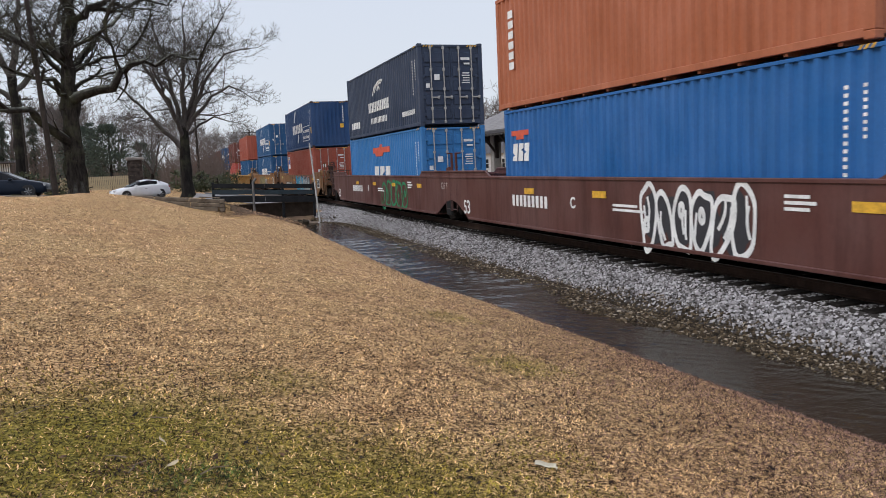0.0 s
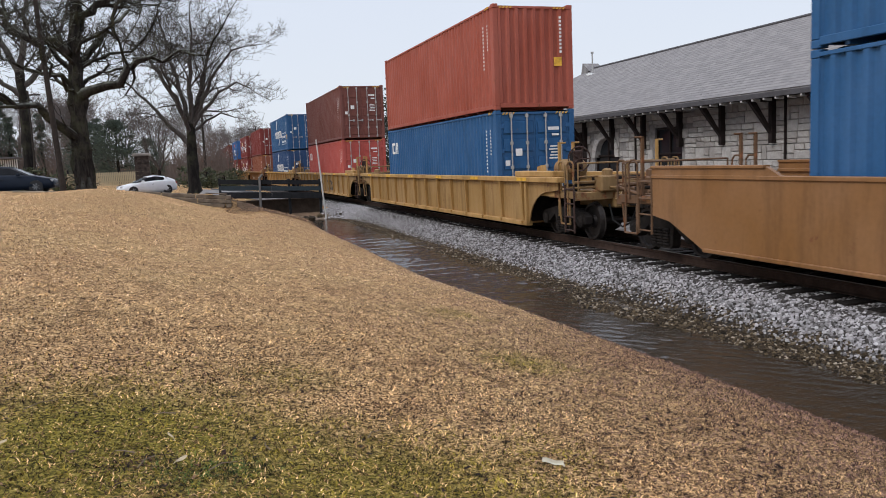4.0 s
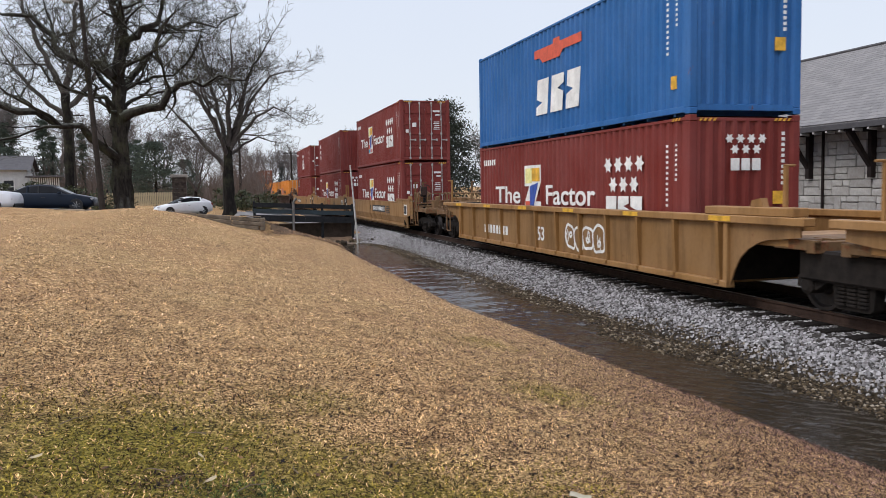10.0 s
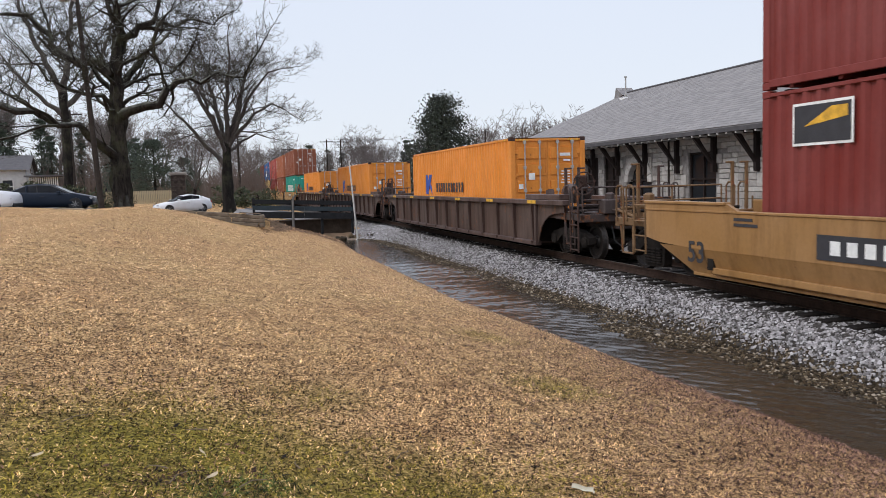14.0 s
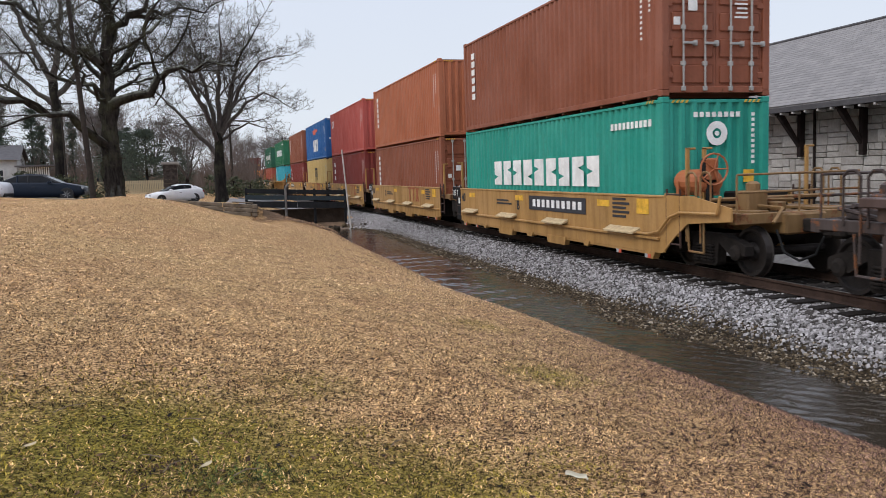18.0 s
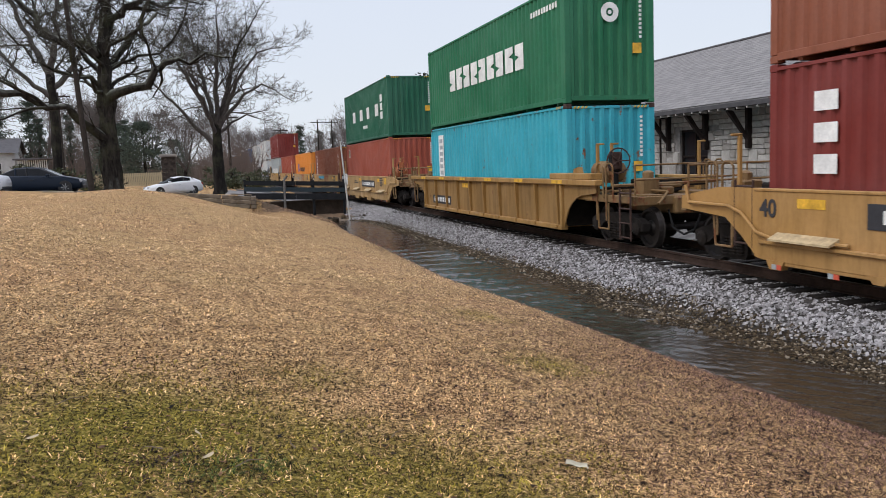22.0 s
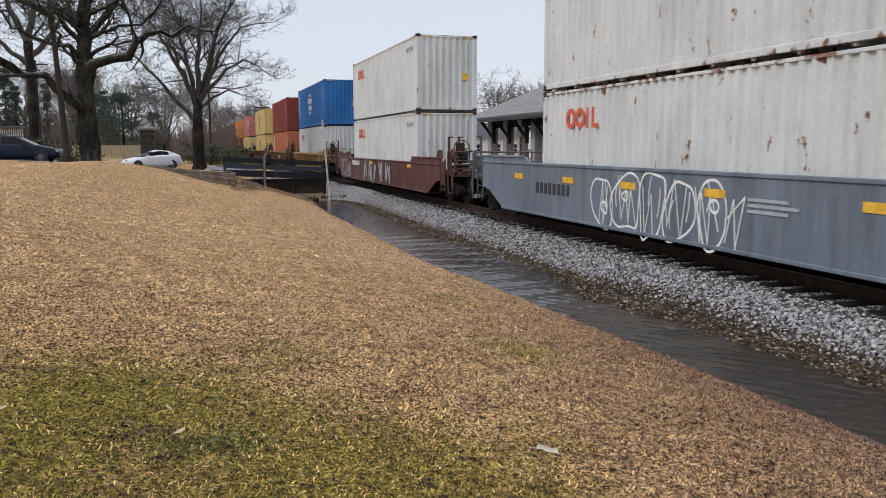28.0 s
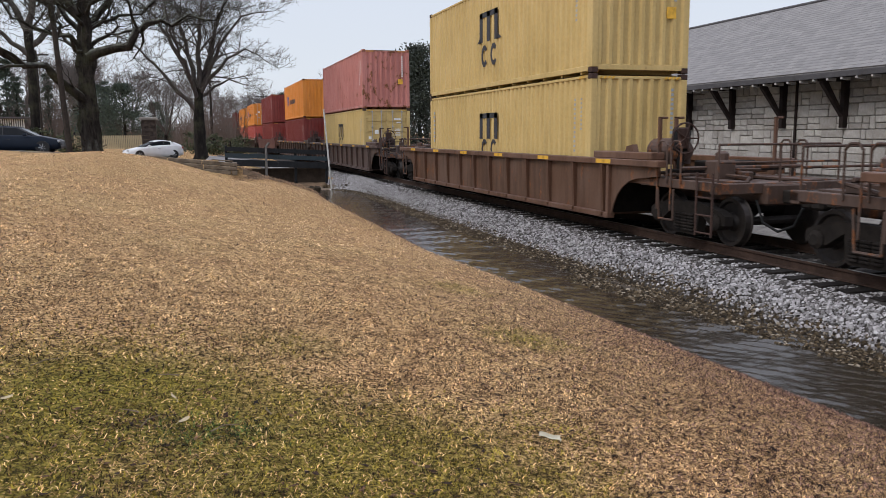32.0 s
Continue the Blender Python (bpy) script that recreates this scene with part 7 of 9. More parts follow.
V, F = stones(2600, 6, bar_stones, (0.012, 0.03))
MUDSTONE = WETSTONE
tagged(new("muddy_gravel", np_mesh("muddy_gravel", V, F, MUDSTONE, False)), "small muddy brown gravel in the ditch", "gravel", kind="stuff")


def end_stones(rng, n):
    x = rng.uniform(4.6, 8.2, n)
    y = rng.uniform(38.0, 41.5, n) + 0.3 * (x - 6)
    return np.stack([x, y, np.maximum(land(x, y), -0.7) + rng.uniform(0.0, 0.12, n)], 1)


V, F = stones(420, 9, end_stones, (0.05, 0.16))
tagged(new("ditch_rubble", np_mesh("ditch_rubble", V, F, WETSTONE, False)), "rough stone rubble at the ditch end", "rubble", kind="stuff")


# ---- trees ----
def bark_material(name, lo, hi, moss=0.0, lit_lichen=0.0):
    m, n, l, b = material(name)
    f = noise_node(n, l, 5, 6, 0.7, (1, 1, 0.3))
    h = noise_node(n, l, 0.9, 3)
    col = ramp(n, l, f.outputs[0], [(0.3, lo), (0.7, hi)]).outputs[0]
    ms = ramp(n, l, h.outputs[0], [(0.5, (0, 0, 0)), (0.62, (moss,) * 3)]).outputs[0]
    col = blend(n, l, ms, col, (0.15, 0.165, 0.085))
    if lit_lichen:
        # top-lit highlights and pale lichen, both painted on by the upward normal
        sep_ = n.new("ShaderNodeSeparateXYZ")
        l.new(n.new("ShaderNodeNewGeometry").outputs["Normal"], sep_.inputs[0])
        top = ramp(n, l, sep_.outputs["Z"], [(0.25, (0, 0, 0)), (0.8, (lit_lichen,) * 3)]).outputs[0]
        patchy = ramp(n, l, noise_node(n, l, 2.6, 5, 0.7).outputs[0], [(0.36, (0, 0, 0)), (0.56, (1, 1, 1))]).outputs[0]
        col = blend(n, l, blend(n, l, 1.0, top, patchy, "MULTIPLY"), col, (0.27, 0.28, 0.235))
    l.new(col, b.inputs["Base Color"])
    b.inputs["Roughness"].default_value = 0.95
    b.inputs["Specular IOR Level"].default_value = 0.12
    bump(n, l, b, f.outputs[0], 0.8, 0.05)
    return m


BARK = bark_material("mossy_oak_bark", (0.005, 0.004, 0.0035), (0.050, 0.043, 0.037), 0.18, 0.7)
TUFT = simple("dry_fern_tufts", (0.035, 0.030, 0.018), 0.95, var=0.6, scale=9)
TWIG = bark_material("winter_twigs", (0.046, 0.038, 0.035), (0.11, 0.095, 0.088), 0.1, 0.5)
DARKBARK = bark_material("dark_trunk_bark", (0.007, 0.006, 0.0055), (0.034, 0.029, 0.025), 0.15)
# paler than TWIG: haze of distance put into the bark colour
HAZETWIG = bark_material("hazed_winter_twigs", (0.10, 0.085, 0.080), (0.19, 0.165, 0.155), 0.0)


def sweep(g, pts, radii, n, gnarl=0.0, rnd=None):
    """One continuous limb: rings carried along the course, with knots and flutes."""
    pts = [Vector(p) for p in pts]
    s = len(g.v)
    u = None
    lobes = [(rnd.uniform(0, 6.28), rnd.choice((2, 3, 5))) for _ in range(3)] if gnarl else []
    for i, p in enumerate(pts):
        d = (pts[min(i + 1, len(pts) - 1)] - pts[max(i - 1, 0)]).normalized()
        u = d.orthogonal().normalized() if u is None else (u - d * u.dot(d)).normalized()
        w = d.cross(u)
        knot = 1 + (rnd.uniform(-0.5, 0.9) * gnarl if gnarl else 0)
        for j in range(n):
            t = 2 * math.pi * j / n
            r = radii[i] * knot
            if gnarl:
                r *= 1 + gnarl * (sum(math.cos(k * t + ph + 0.25 * i) for ph, k in lobes) * 0.4 + rnd.uniform(-0.5, 0.5))
            g.v.append(tuple(p + (u * math.cos(t) + w * math.sin(t)) * r))
    for i in range(len(pts) - 1):
        for j in range(n):
            k = (j + 1) % n
            g.f.append((s + i * n + j, s + i * n + k, s + i * n + n + k, s + i * n + n + j))


def winter_tree(seed, paths, levels=5, twig=0.011, spread=0.8, density=0.8, droop=0.0, up=0.06, shrink=(0.42, 0.68), roots=True, gnarl=0.08, crook=0.16, tufts=None, tip=3):
    """A bare tree from its main stems. paths: (points, first radius, last radius, spawn from this share of the length)."""
    rnd = random.Random(seed)
    trunk, crown = Geo(), Geo()

    def sides(r):
        return 12 if r > 0.3 else 8 if r > 0.12 else 5 if r > 0.045 else 3

    def grow(p, d, length, r, level):
        steps = 5 if level < 3 else 4 if level < 4 else tip
        pts, rads, kids = [p], [r], []
        for i in range(steps):
            wob = 0.26 + 0.05 * level
            d = (d + Vector((rnd.uniform(-wob, wob), rnd.uniform(-wob, wob), rnd.uniform(-wob, wob) * 0.8 + up - droop * level))).normalized()
            p = p + d * (length / steps)
            r = max(twig * 0.6, r * 0.84)
            pts.append(p)
            rads.append(r)
            if level < levels and rnd.random() < density:
                kids.append((p, d.copy(), length * rnd.uniform(*shrink), r * rnd.uniform(0.5, 0.7)))
        sweep(crown, pts, rads, sides(rads[0]), gnarl * 0.8 if rads[0] > 0.06 else 0, rnd)
        for q in kids:
            branch(*q, level + 1)
        if level < levels:
            for k in range(2):
                branch(p, d, length * rnd.uniform(shrink[0] + 0.08, shrink[1] + 0.08), r * rnd.uniform(0.6, 0.85), level + 1)

    def branch(p, d, length, r, level):
        side = Vector((rnd.uniform(-1, 1), rnd.uniform(-1, 1), rnd.uniform(-0.45, 0.75))).normalized()
        nd = (d * (1.0 - 0.4 * spread) + side * (0.5 + 0.35 * spread)).normalized()
        if nd.z < -0.2:
            nd.z *= 0.4
        grow(p, nd, length, max(r, twig), level)

    for k, (pts, ra, rb, start) in enumerate(paths):
        pts = [Vector(q) for q in pts]
        total = sum((q - p).length for p, q in zip(pts, pts[1:]))
        fine = []
        for p, q in zip(pts, pts[1:]):
            n = max(1, int((q - p).length / 0.55))
            for i in range(n):
                j = (crook if k else 0.06) * 0.8
                fine.append(p.lerp(q, i / n) + (Vector((rnd.uniform(-j, j), rnd.uniform(-j, j), rnd.uniform(-j, j))) if i else Vector()))
        fine.append(pts[-1])
        done, rads = 0.0, [ra]
        for p, q in zip(fine, fine[1:]):
            done += (q - p).length
            rads.append(ra + (rb - ra) * done / total)
        sweep(crown if k else trunk, fine, rads, 18 if k == 0 else sides(ra), gnarl * (1.3 if k == 0 else 1), rnd)
        done = 0.0
        for i, (p, q) in enumerate(zip(fine, fine[1:])):
            done += (q - p).length
            s1 = done / total
            if tufts is not None:
                tufts += [(q, rads[i + 1])]
            if s1 > start and rnd.random() < 0.72:
                for c in range(1 if rnd.random() < density else 2):
                    branch(q, (q - p).normalized(), max(1.2, total * 0.5 * (1.25 - s1)) * rnd.uniform(0.7, 1.2), rads[i + 1] * rnd.uniform(0.35, 0.6), 2)
            elif k and rnd.random() < 0.6 and levels > 4:
                branch(q, (q - p).normalized(), rnd.uniform(0.5, 1.3), rads[i + 1] * 0.25, 3)
        grow(fine[-1], (fine[-1] - fine[-2]).normalized(), total * 0.28, rb, 2)
    if roots:
        ra = paths[0][1]
        for i in range(7):
            t = 2 * math.pi * i / 7 + rnd.uniform(-0.3, 0.3)
            c, q = math.cos(t), math.sin(t)
            sweep(trunk, [(0.45 * ra * c, 0.45 * ra * q, ra * 2.2), (0.75 * ra * c, 0.75 * ra * q, ra * 0.9), (1.2 * ra * c, 1.2 * ra * q, 0.12), (2.0 * ra * c, 2.0 * ra * q, -0.15)], [ra * 0.3, ra * 0.42, ra * 0.38, ra * 0.15], 7, 0.12, rnd)
    return trunk.mesh("trunk", smooth=True), crown.mesh("crown", smooth=True)


def fern_tufts(seed, spots, each, leaf):
    """Ragged dry fern and moss tufts sitting along the limbs."""
    rnd = random.Random(seed)
    g = Geo()
    for p, r in spots:
        if rnd.random() < 0.35:
            continue
        for _ in range(int(each * (0.4 + min(r, 0.5) * 2))):
            a, b = rnd.uniform(0, 6.28), rnd.uniform(-0.3, 1.0)
            d = Vector((math.cos(a), math.sin(a), b)).normalized()
            c = p + Vector((rnd.uniform(-0.3, 0.3), rnd.uniform(-0.3, 0.3), rnd.uniform(-0.3, 0.3))) + d * r * 0.9
            e = d.orthogonal().normalized() * leaf * rnd.uniform(0.25, 0.5)
            t = c + d * leaf * rnd.uniform(0.8, 1.8)
            g.quad(tuple(c - e), tuple(c + e), tuple(t + e * 0.3), tuple(t - e * 0.3))
    return g.mesh("dry_fern")


def plant(name, x, y, label, meshes, mats, turn=0.0, size=1.0, category="tree", group="", z=None):
    ob = thing(name, pose(x, y, (float(land(x, y)) if z is None else z) - 0.05, 0, 0, turn), label, category, group)
    ob.scale = (size,) * 3
    part("trunk", meshes[0], mats[0], ob)
    part("crown", meshes[1], mats[1], ob)
    return ob


oak_paths = [
    ([(0, 0, 0), (-0.1, 0, 2.5), (-0.05, 0, 5.0), (0.05, 0.1, 7.6), (0.15, 0, 9.0)], 0.66, 0.34, 0.62),
    ([(0.05, 0.1, 2.9), (-0.5, -0.25, 3.5), (-1.6, -0.8, 4.6), (-3.2, -1.4, 5.1), (-5.1, -1.8, 5.7), (-6.2, -2.0, 6.3), (-7.6, -2.2, 6.6)], 0.33, 0.16, 0.45),
    ([(-0.2, 0, 7.6), (-1.4, 0.4, 8.4), (-2.8, 0.8, 8.9), (-3.8, 1.0, 10.3), (-5.2, 1.2, 11.0), (-6.6, 1.0, 11.4)], 0.30, 0.10, 0.3),
    ([(0.2, 0, 8.6), (1.1, 0.3, 9.9), (2.4, 0.6, 11.6), (2.9, 0.8, 13.5)], 0.26, 0.10, 0.3),
    ([(0.1, -0.3, 5.4), (1.5, -0.8, 5.9), (2.9, -1.2, 6.8), (3.9, -1.4, 7.3), (5.3, -1.5, 7.6), (7.0, -1.4, 7.9)], 0.33, 0.10, 0.3),
    ([(0.15, 0, 9.0), (0.0, 0.4, 10.8), (0.4, 0.2, 12.6), (0.3, 0, 14.5)], 0.26, 0.09, 0.25),
    ([(0.4, 0.2, 8.9), (1.8, 0.9, 10.4), (3.8, 1.6, 11.0), (5.6, 2.0, 11.2)], 0.20, 0.07, 0.25),
    ([(-0.1, 0.3, 6.4), (-1.0, 1.4, 7.6), (-1.8, 3.0, 9.6), (-2.2, 4.2, 12.0)], 0.22, 0.08, 0.3),
    ([(0.0, 0.2, 6.8), (1.2, 1.8, 8.6), (2.2, 3.6, 10.0), (3.4, 5.0, 11.0)], 0.22, 0.08, 0.3),
]
knots = random.Random(64)
for a in (0.3, 1.3, 2.6, 3.4, 4.4, 5.6):
    # crooked secondary limbs all round the crotch
    h, r, t = knots.uniform(5.2, 8.6), knots.uniform(1.2, 1.7), knots.uniform(-0.3, 0.3)
    oak_paths.append(([(0.2 * math.cos(a), 0.2 * math.sin(a), h), (r * math.cos(a), r * math.sin(a), h + 0.7), (2.1 * r * math.cos(a + t), 2.1 * r * math.sin(a + t), h + 1.3), (2.9 * r * math.cos(a + t), 2.9 * r * math.sin(a + t), h + 3.0)], 0.15, 0.06, 0.45))
OAK_SPOTS = []
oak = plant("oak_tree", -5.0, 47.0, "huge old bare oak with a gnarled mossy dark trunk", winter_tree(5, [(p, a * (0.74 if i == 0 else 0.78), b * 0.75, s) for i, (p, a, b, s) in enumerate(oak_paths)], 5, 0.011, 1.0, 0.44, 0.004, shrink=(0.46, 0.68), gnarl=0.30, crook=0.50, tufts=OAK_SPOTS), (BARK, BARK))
tagged(part("dry_fern", fern_tufts(9, OAK_SPOTS, 150, 0.085), TUFT, oak, "dry brown ferns and ivy on the limbs"), kind="stuff")
elm_paths = [
    ([(0, 0, 0), (-0.05, 0, 2.0), (0.0, 0, 4.0), (0.05, 0, 4.8)], 0.42, 0.30, 0.95),
    ([(-0.2, 0, 3.4), (-1.3, 0, 4.5), (-2.4, 0.2, 5.8), (-3.6, 0.3, 7.0)], 0.16, 0.07, 0.4),
    ([(-0.1, 0, 4.6), (-0.8, 0.5, 6.2), (-1.8, 0.9, 8.0), (-3.0, 1.2, 9.6), (-4.4, 1.3, 10.2)], 0.18, 0.05, 0.25),
    ([(-0.1, 0, 4.7), (-0.6, 0.6, 7.0), (-1.0, 1.0, 9.4), (-1.6, 1.2, 11.6)], 0.17, 0.05, 0.25),
    ([(0.0, 0, 4.8), (0.1, -0.5, 6.8), (0.5, -0.8, 9.0), (0.6, -1.0, 11.4)], 0.18, 0.05, 0.25),
    ([(0.1, 0, 4.7), (0.9, 0.4, 6.4), (1.8, 0.7, 8.6), (2.8, 0.9, 10.6)], 0.18, 0.05, 0.25),
    ([(0.1, 0, 4.6), (1.2, -0.3, 6.2), (2.6, -0.8, 8.0), (4.0, -1.0, 9.2), (5.0, -1.2, 9.4)], 0.16, 0.05, 0.25),
    ([(0.1, 0, 4.4), (1.2, -0.4, 5.5), (2.6, -0.9, 6.6), (4.2, -1.1, 7.2), (5.4, -1.2, 6.8)], 0.16, 0.045, 0.25),
    ([(0.1, 0, 4.2), (1.4, 0.3, 4.9), (2.8, 0.5, 5.4), (4.0, 0.6, 5.1)], 0.12, 0.04, 0.3),
    ([(0.1, 0.1, 4.2), (0.9, 1.2, 5.8), (1.6, 2.6, 7.6), (2.0, 3.6, 9.4)], 0.15, 0.05, 0.25),
    ([(-0.1, -0.1, 4.2), (-0.7, -1.4, 5.8), (-1.4, -2.8, 7.4), (-1.8, -3.6, 9.0)], 0.15, 0.05, 0.25),
]
plant("bare_tree", 0.75, 55.0, "bare spreading winter tree with fine drooping twigs", winter_tree(12, [([(q[0] * (0.72 if q[0] > 0 else 0.92), q[1], q[2] * 1.02) for q in p], a, b * 0.8, s) for p, a, b, s in elm_paths], 5, 0.009, 0.75, 0.84, 0.010, 0.05, shrink=(0.40, 0.62), gnarl=0.09, crook=0.14), (DARKBARK, TWIG))
old_paths = [
    ([(0, 0, 0), (0.05, 0, 4.0), (0.0, 0, 7.5)], 0.32, 0.25, 0.9),
    ([(0, 0, 7.2), (-1.0, 0.3, 9.5), (-2.2, 0.6, 12.5), (-2.8, 0.8, 15.0)], 0.22, 0.07, 0.25),
    ([(0, 0, 7.5), (0.6, -0.4, 10.0), (0.9, -0.6, 13.0), (1.6, -0.8, 16.0)], 0.22, 0.07, 0.25),
    ([(0.1, 0, 6.6), (1.6, 0.4, 8.4), (2.8, 0.8, 11.0), (3.6, 1.0, 13.0)], 0.20, 0.06, 0.25),
    ([(-0.1, 0, 6.0), (-1.8, -0.4, 7.6), (-3.4, -0.9, 9.8)], 0.18, 0.06, 0.25),
]
OLD = winter_tree(23, old_paths, 4, 0.014, 0.8, 0.7, 0.0, 0.06, shrink=(0.5, 0.78))
plant("bare_tree", -9.8, 60.0, "tall bare winter tree with upright limbs", OLD, (DARKBARK, TWIG), z=1.4)
small_paths = [([(0, 0, 0), (0, 0, 1.2)], 0.16, 0.13, 0.9)] + [([(0, 0, 1.0), (1.0 * math.cos(a), 1.0 * math.sin(a), 2.6), (1.7 * math.cos(a), 1.7 * math.sin(a), 4.4)], 0.08, 0.03, 0.2) for a in (0.2, 1.5, 2.7, 3.9, 5.2)]
SMALL = winter_tree(31, small_paths, 4, 0.010, 0.7, 0.9, 0.0, 0.05)
plant("ornamental_tree", -1.8, 72.0, "small rounded bare ornamental tree", SMALL, (DARKBARK, TWIG), z=1.0)
FAR = [winter_tree(s, [([(0, 0, 0), (0, 0, 4.5)], 0.3, 0.22, 0.8)] + [([(0, 0, 4.0), (1.4 * math.cos(a), 1.4 * math.sin(a), 7.5), (2.8 * math.cos(a), 2.8 * math.sin(a), 12.0)], 0.16, 0.05, 0.2) for a in (s, s + 1.3, s + 2.4, s + 3.8, s + 5.1)], 4, 0.032, 0.9, 0.22, shrink=(0.5, 0.75), roots=False, tip=1) for s in (41, 42, 43)]
rnd = random.Random(77)
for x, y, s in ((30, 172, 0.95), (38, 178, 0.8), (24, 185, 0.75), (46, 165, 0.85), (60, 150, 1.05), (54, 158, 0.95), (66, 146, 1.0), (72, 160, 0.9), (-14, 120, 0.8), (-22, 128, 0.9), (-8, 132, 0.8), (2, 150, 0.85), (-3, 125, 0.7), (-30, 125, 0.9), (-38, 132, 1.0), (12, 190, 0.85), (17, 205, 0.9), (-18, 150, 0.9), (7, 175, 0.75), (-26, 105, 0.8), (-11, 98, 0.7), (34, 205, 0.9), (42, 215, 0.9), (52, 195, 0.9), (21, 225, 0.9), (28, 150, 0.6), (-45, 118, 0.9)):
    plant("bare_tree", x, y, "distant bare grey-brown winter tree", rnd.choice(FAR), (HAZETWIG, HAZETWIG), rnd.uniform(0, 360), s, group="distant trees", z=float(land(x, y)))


def leaf_material(name, lo, hi):
    m, n, l, b = material(name)
    gi = n.new("ShaderNodeNewGeometry")
    l.new(ramp(n, l, gi.outputs["Random Per Island"], [(0.0, lo), (1.0, hi)]).outputs[0], b.inputs["Base Color"])
    b.inputs["Roughness"].default_value = 0.7
    return m


CEDAR = leaf_material("cedar_foliage", (0.009, 0.013, 0.008), (0.034, 0.043, 0.023))
PINE = leaf_material("pine_needles", (0.014, 0.026, 0.018), (0.055, 0.075, 0.045))
SHRUB = leaf_material("shrub_leaves", (0.020, 0.030, 0.012), (0.085, 0.095, 0.04))


def evergreen(seed, height, radius, n, leaf, shape, clumps=60):
    """Trunk, and foliage as thousands of small leaf sprays gathered in clumps."""
    rng = np.random.default_rng(seed)
    trunk = Geo()
    trunk.tube((0, 0, -0.2), (0, 0, height * 0.92), height * 0.022 + 0.06, 0.04, 8, caps=False)
    h = rng.uniform(0.06, 1.0, clumps)
    rad = shape(h) * radius
    a = rng.uniform(0, 2 * np.pi, clumps)
    k = np.sqrt(rng.uniform(0.15, 1, clumps)) * rng.uniform(0.8, 1.12, clumps)
    C = np.stack([rad * k * np.cos(a), rad * k * np.sin(a), h * height], 1)
    for c in C[:: 2]:
        trunk.tube((0, 0, max(0.3, c[2] - 0.25 * radius)), tuple(c), 0.05, 0.02, 4, caps=False)
    which = rng.integers(0, clumps, n)
    P = C[which] + rng.normal(0, 1, (n, 3)) * radius * np.array([0.17, 0.17, 0.10]) * (0.5 + 0.9 * shape(h)[which])[:, None]
    u = rng.normal(0, 1, (n, 3))
    u /= np.linalg.norm(u, axis=1)[:, None]
    w = np.cross(u, rng.normal(0, 1, (n, 3)))
    w /= np.linalg.norm(w, axis=1)[:, None] + 1e-9
    s = rng.uniform(0.5, 1.2, (n, 1)) * leaf
    V = np.stack([P - u * s, P + w * s * 0.45, P + u * s, P - w * s * 0.45], 1).reshape(-1, 3)
    V[:, 2] = np.maximum(V[:, 2], 0.02)
    F = np.arange(4 * n).reshape(-1, 4)
    return trunk.mesh("trunk"), np_mesh("foliage", V, F, None, False)


cone = lambda h: np.clip(1.12 - h, 0.08, 1) ** 0.8 * np.clip(h * 6, 0.4, 1)
egg = lambda h: np.sqrt(np.clip(1 - (2 * h - 0.85) ** 2 * 0.8, 0.05, 1))
layer = lambda h: np.clip(1.1 - h, 0.15, 1) * (0.45 + 0.55 * (np.sin(h * 34) > 0)) * (h > 0.3)


def plant_green(name, x, y, label, meshes, mat, z, turn=0, size=1.0, group=""):
    ob = thing(name, pose(x, y, z, 0, 0, turn), label, "tree", group)
    ob.scale = (size,) * 3
    part("trunk", meshes[0], DARKBARK, ob)
    part("foliage", meshes[1], mat, ob)
    return ob


CED = evergreen(3, 12.8, 5.2, 20000, 0.19, cone, 130)
plant_green("cedar_tree", 27.2, 95.0, "dense dark green cedar tree behind the track", CED, CEDAR, -0.3)
MAG = evergreen(4, 7.0, 2.5, 9000, 0.13, egg, 64)
plant_green("magnolia_tree", -5.6, 80.0, "dense dark evergreen behind the picket fence", MAG, PINE, 1.1, 30, 0.8)
plant_green("magnolia_tree", -8.6, 84.0, "dense dark evergreen behind the picket fence", MAG, PINE, 1.2, 120, 0.8)
plant_green("magnolia_tree", -3.2, 86.0, "dense dark evergreen behind the picket fence", MAG, PINE, 1.0, 220, 0.6)
PIN = [evergreen(s, 15.0, 3.8, 7000, 0.22, layer, 60) for s in (6, 7)]
for i, (x, y, s) in enumerate(((-19, 100, 0.8), (-22, 96, 0.72), (-17.5, 97, 0.62), (-26, 99, 0.8), (-15.5, 104, 0.7), (-13, 112, 0.85), (-24, 108, 0.9), (-29, 112, 0.85), (-10.5, 118, 0.75), (-34, 120, 0.9), (20, 178, 0.75), (44, 185, 0.8), (48, 200, 0.75), (26, 190, 0.7))):
    s = s * 0.74 if x < -10 else s
    plant_green("pine_tree", x, y, "tall layered dark green pine", PIN[i % 2], PINE, float(land(x, y)), 70 * i, s, "pines")
# needles lightened and greyed, so the colour itself carries the haze
HAZEPINE = leaf_material("hazed_pine_needles", (0.035, 0.042, 0.040), (0.085, 0.092, 0.084))
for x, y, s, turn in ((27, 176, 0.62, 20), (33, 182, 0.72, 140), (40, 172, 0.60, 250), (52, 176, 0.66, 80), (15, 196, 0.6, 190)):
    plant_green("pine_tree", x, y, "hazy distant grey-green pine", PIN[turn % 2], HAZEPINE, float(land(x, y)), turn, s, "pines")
BUSH = evergreen(8, 1.5, 1.1, 900, 0.12, egg, 26)
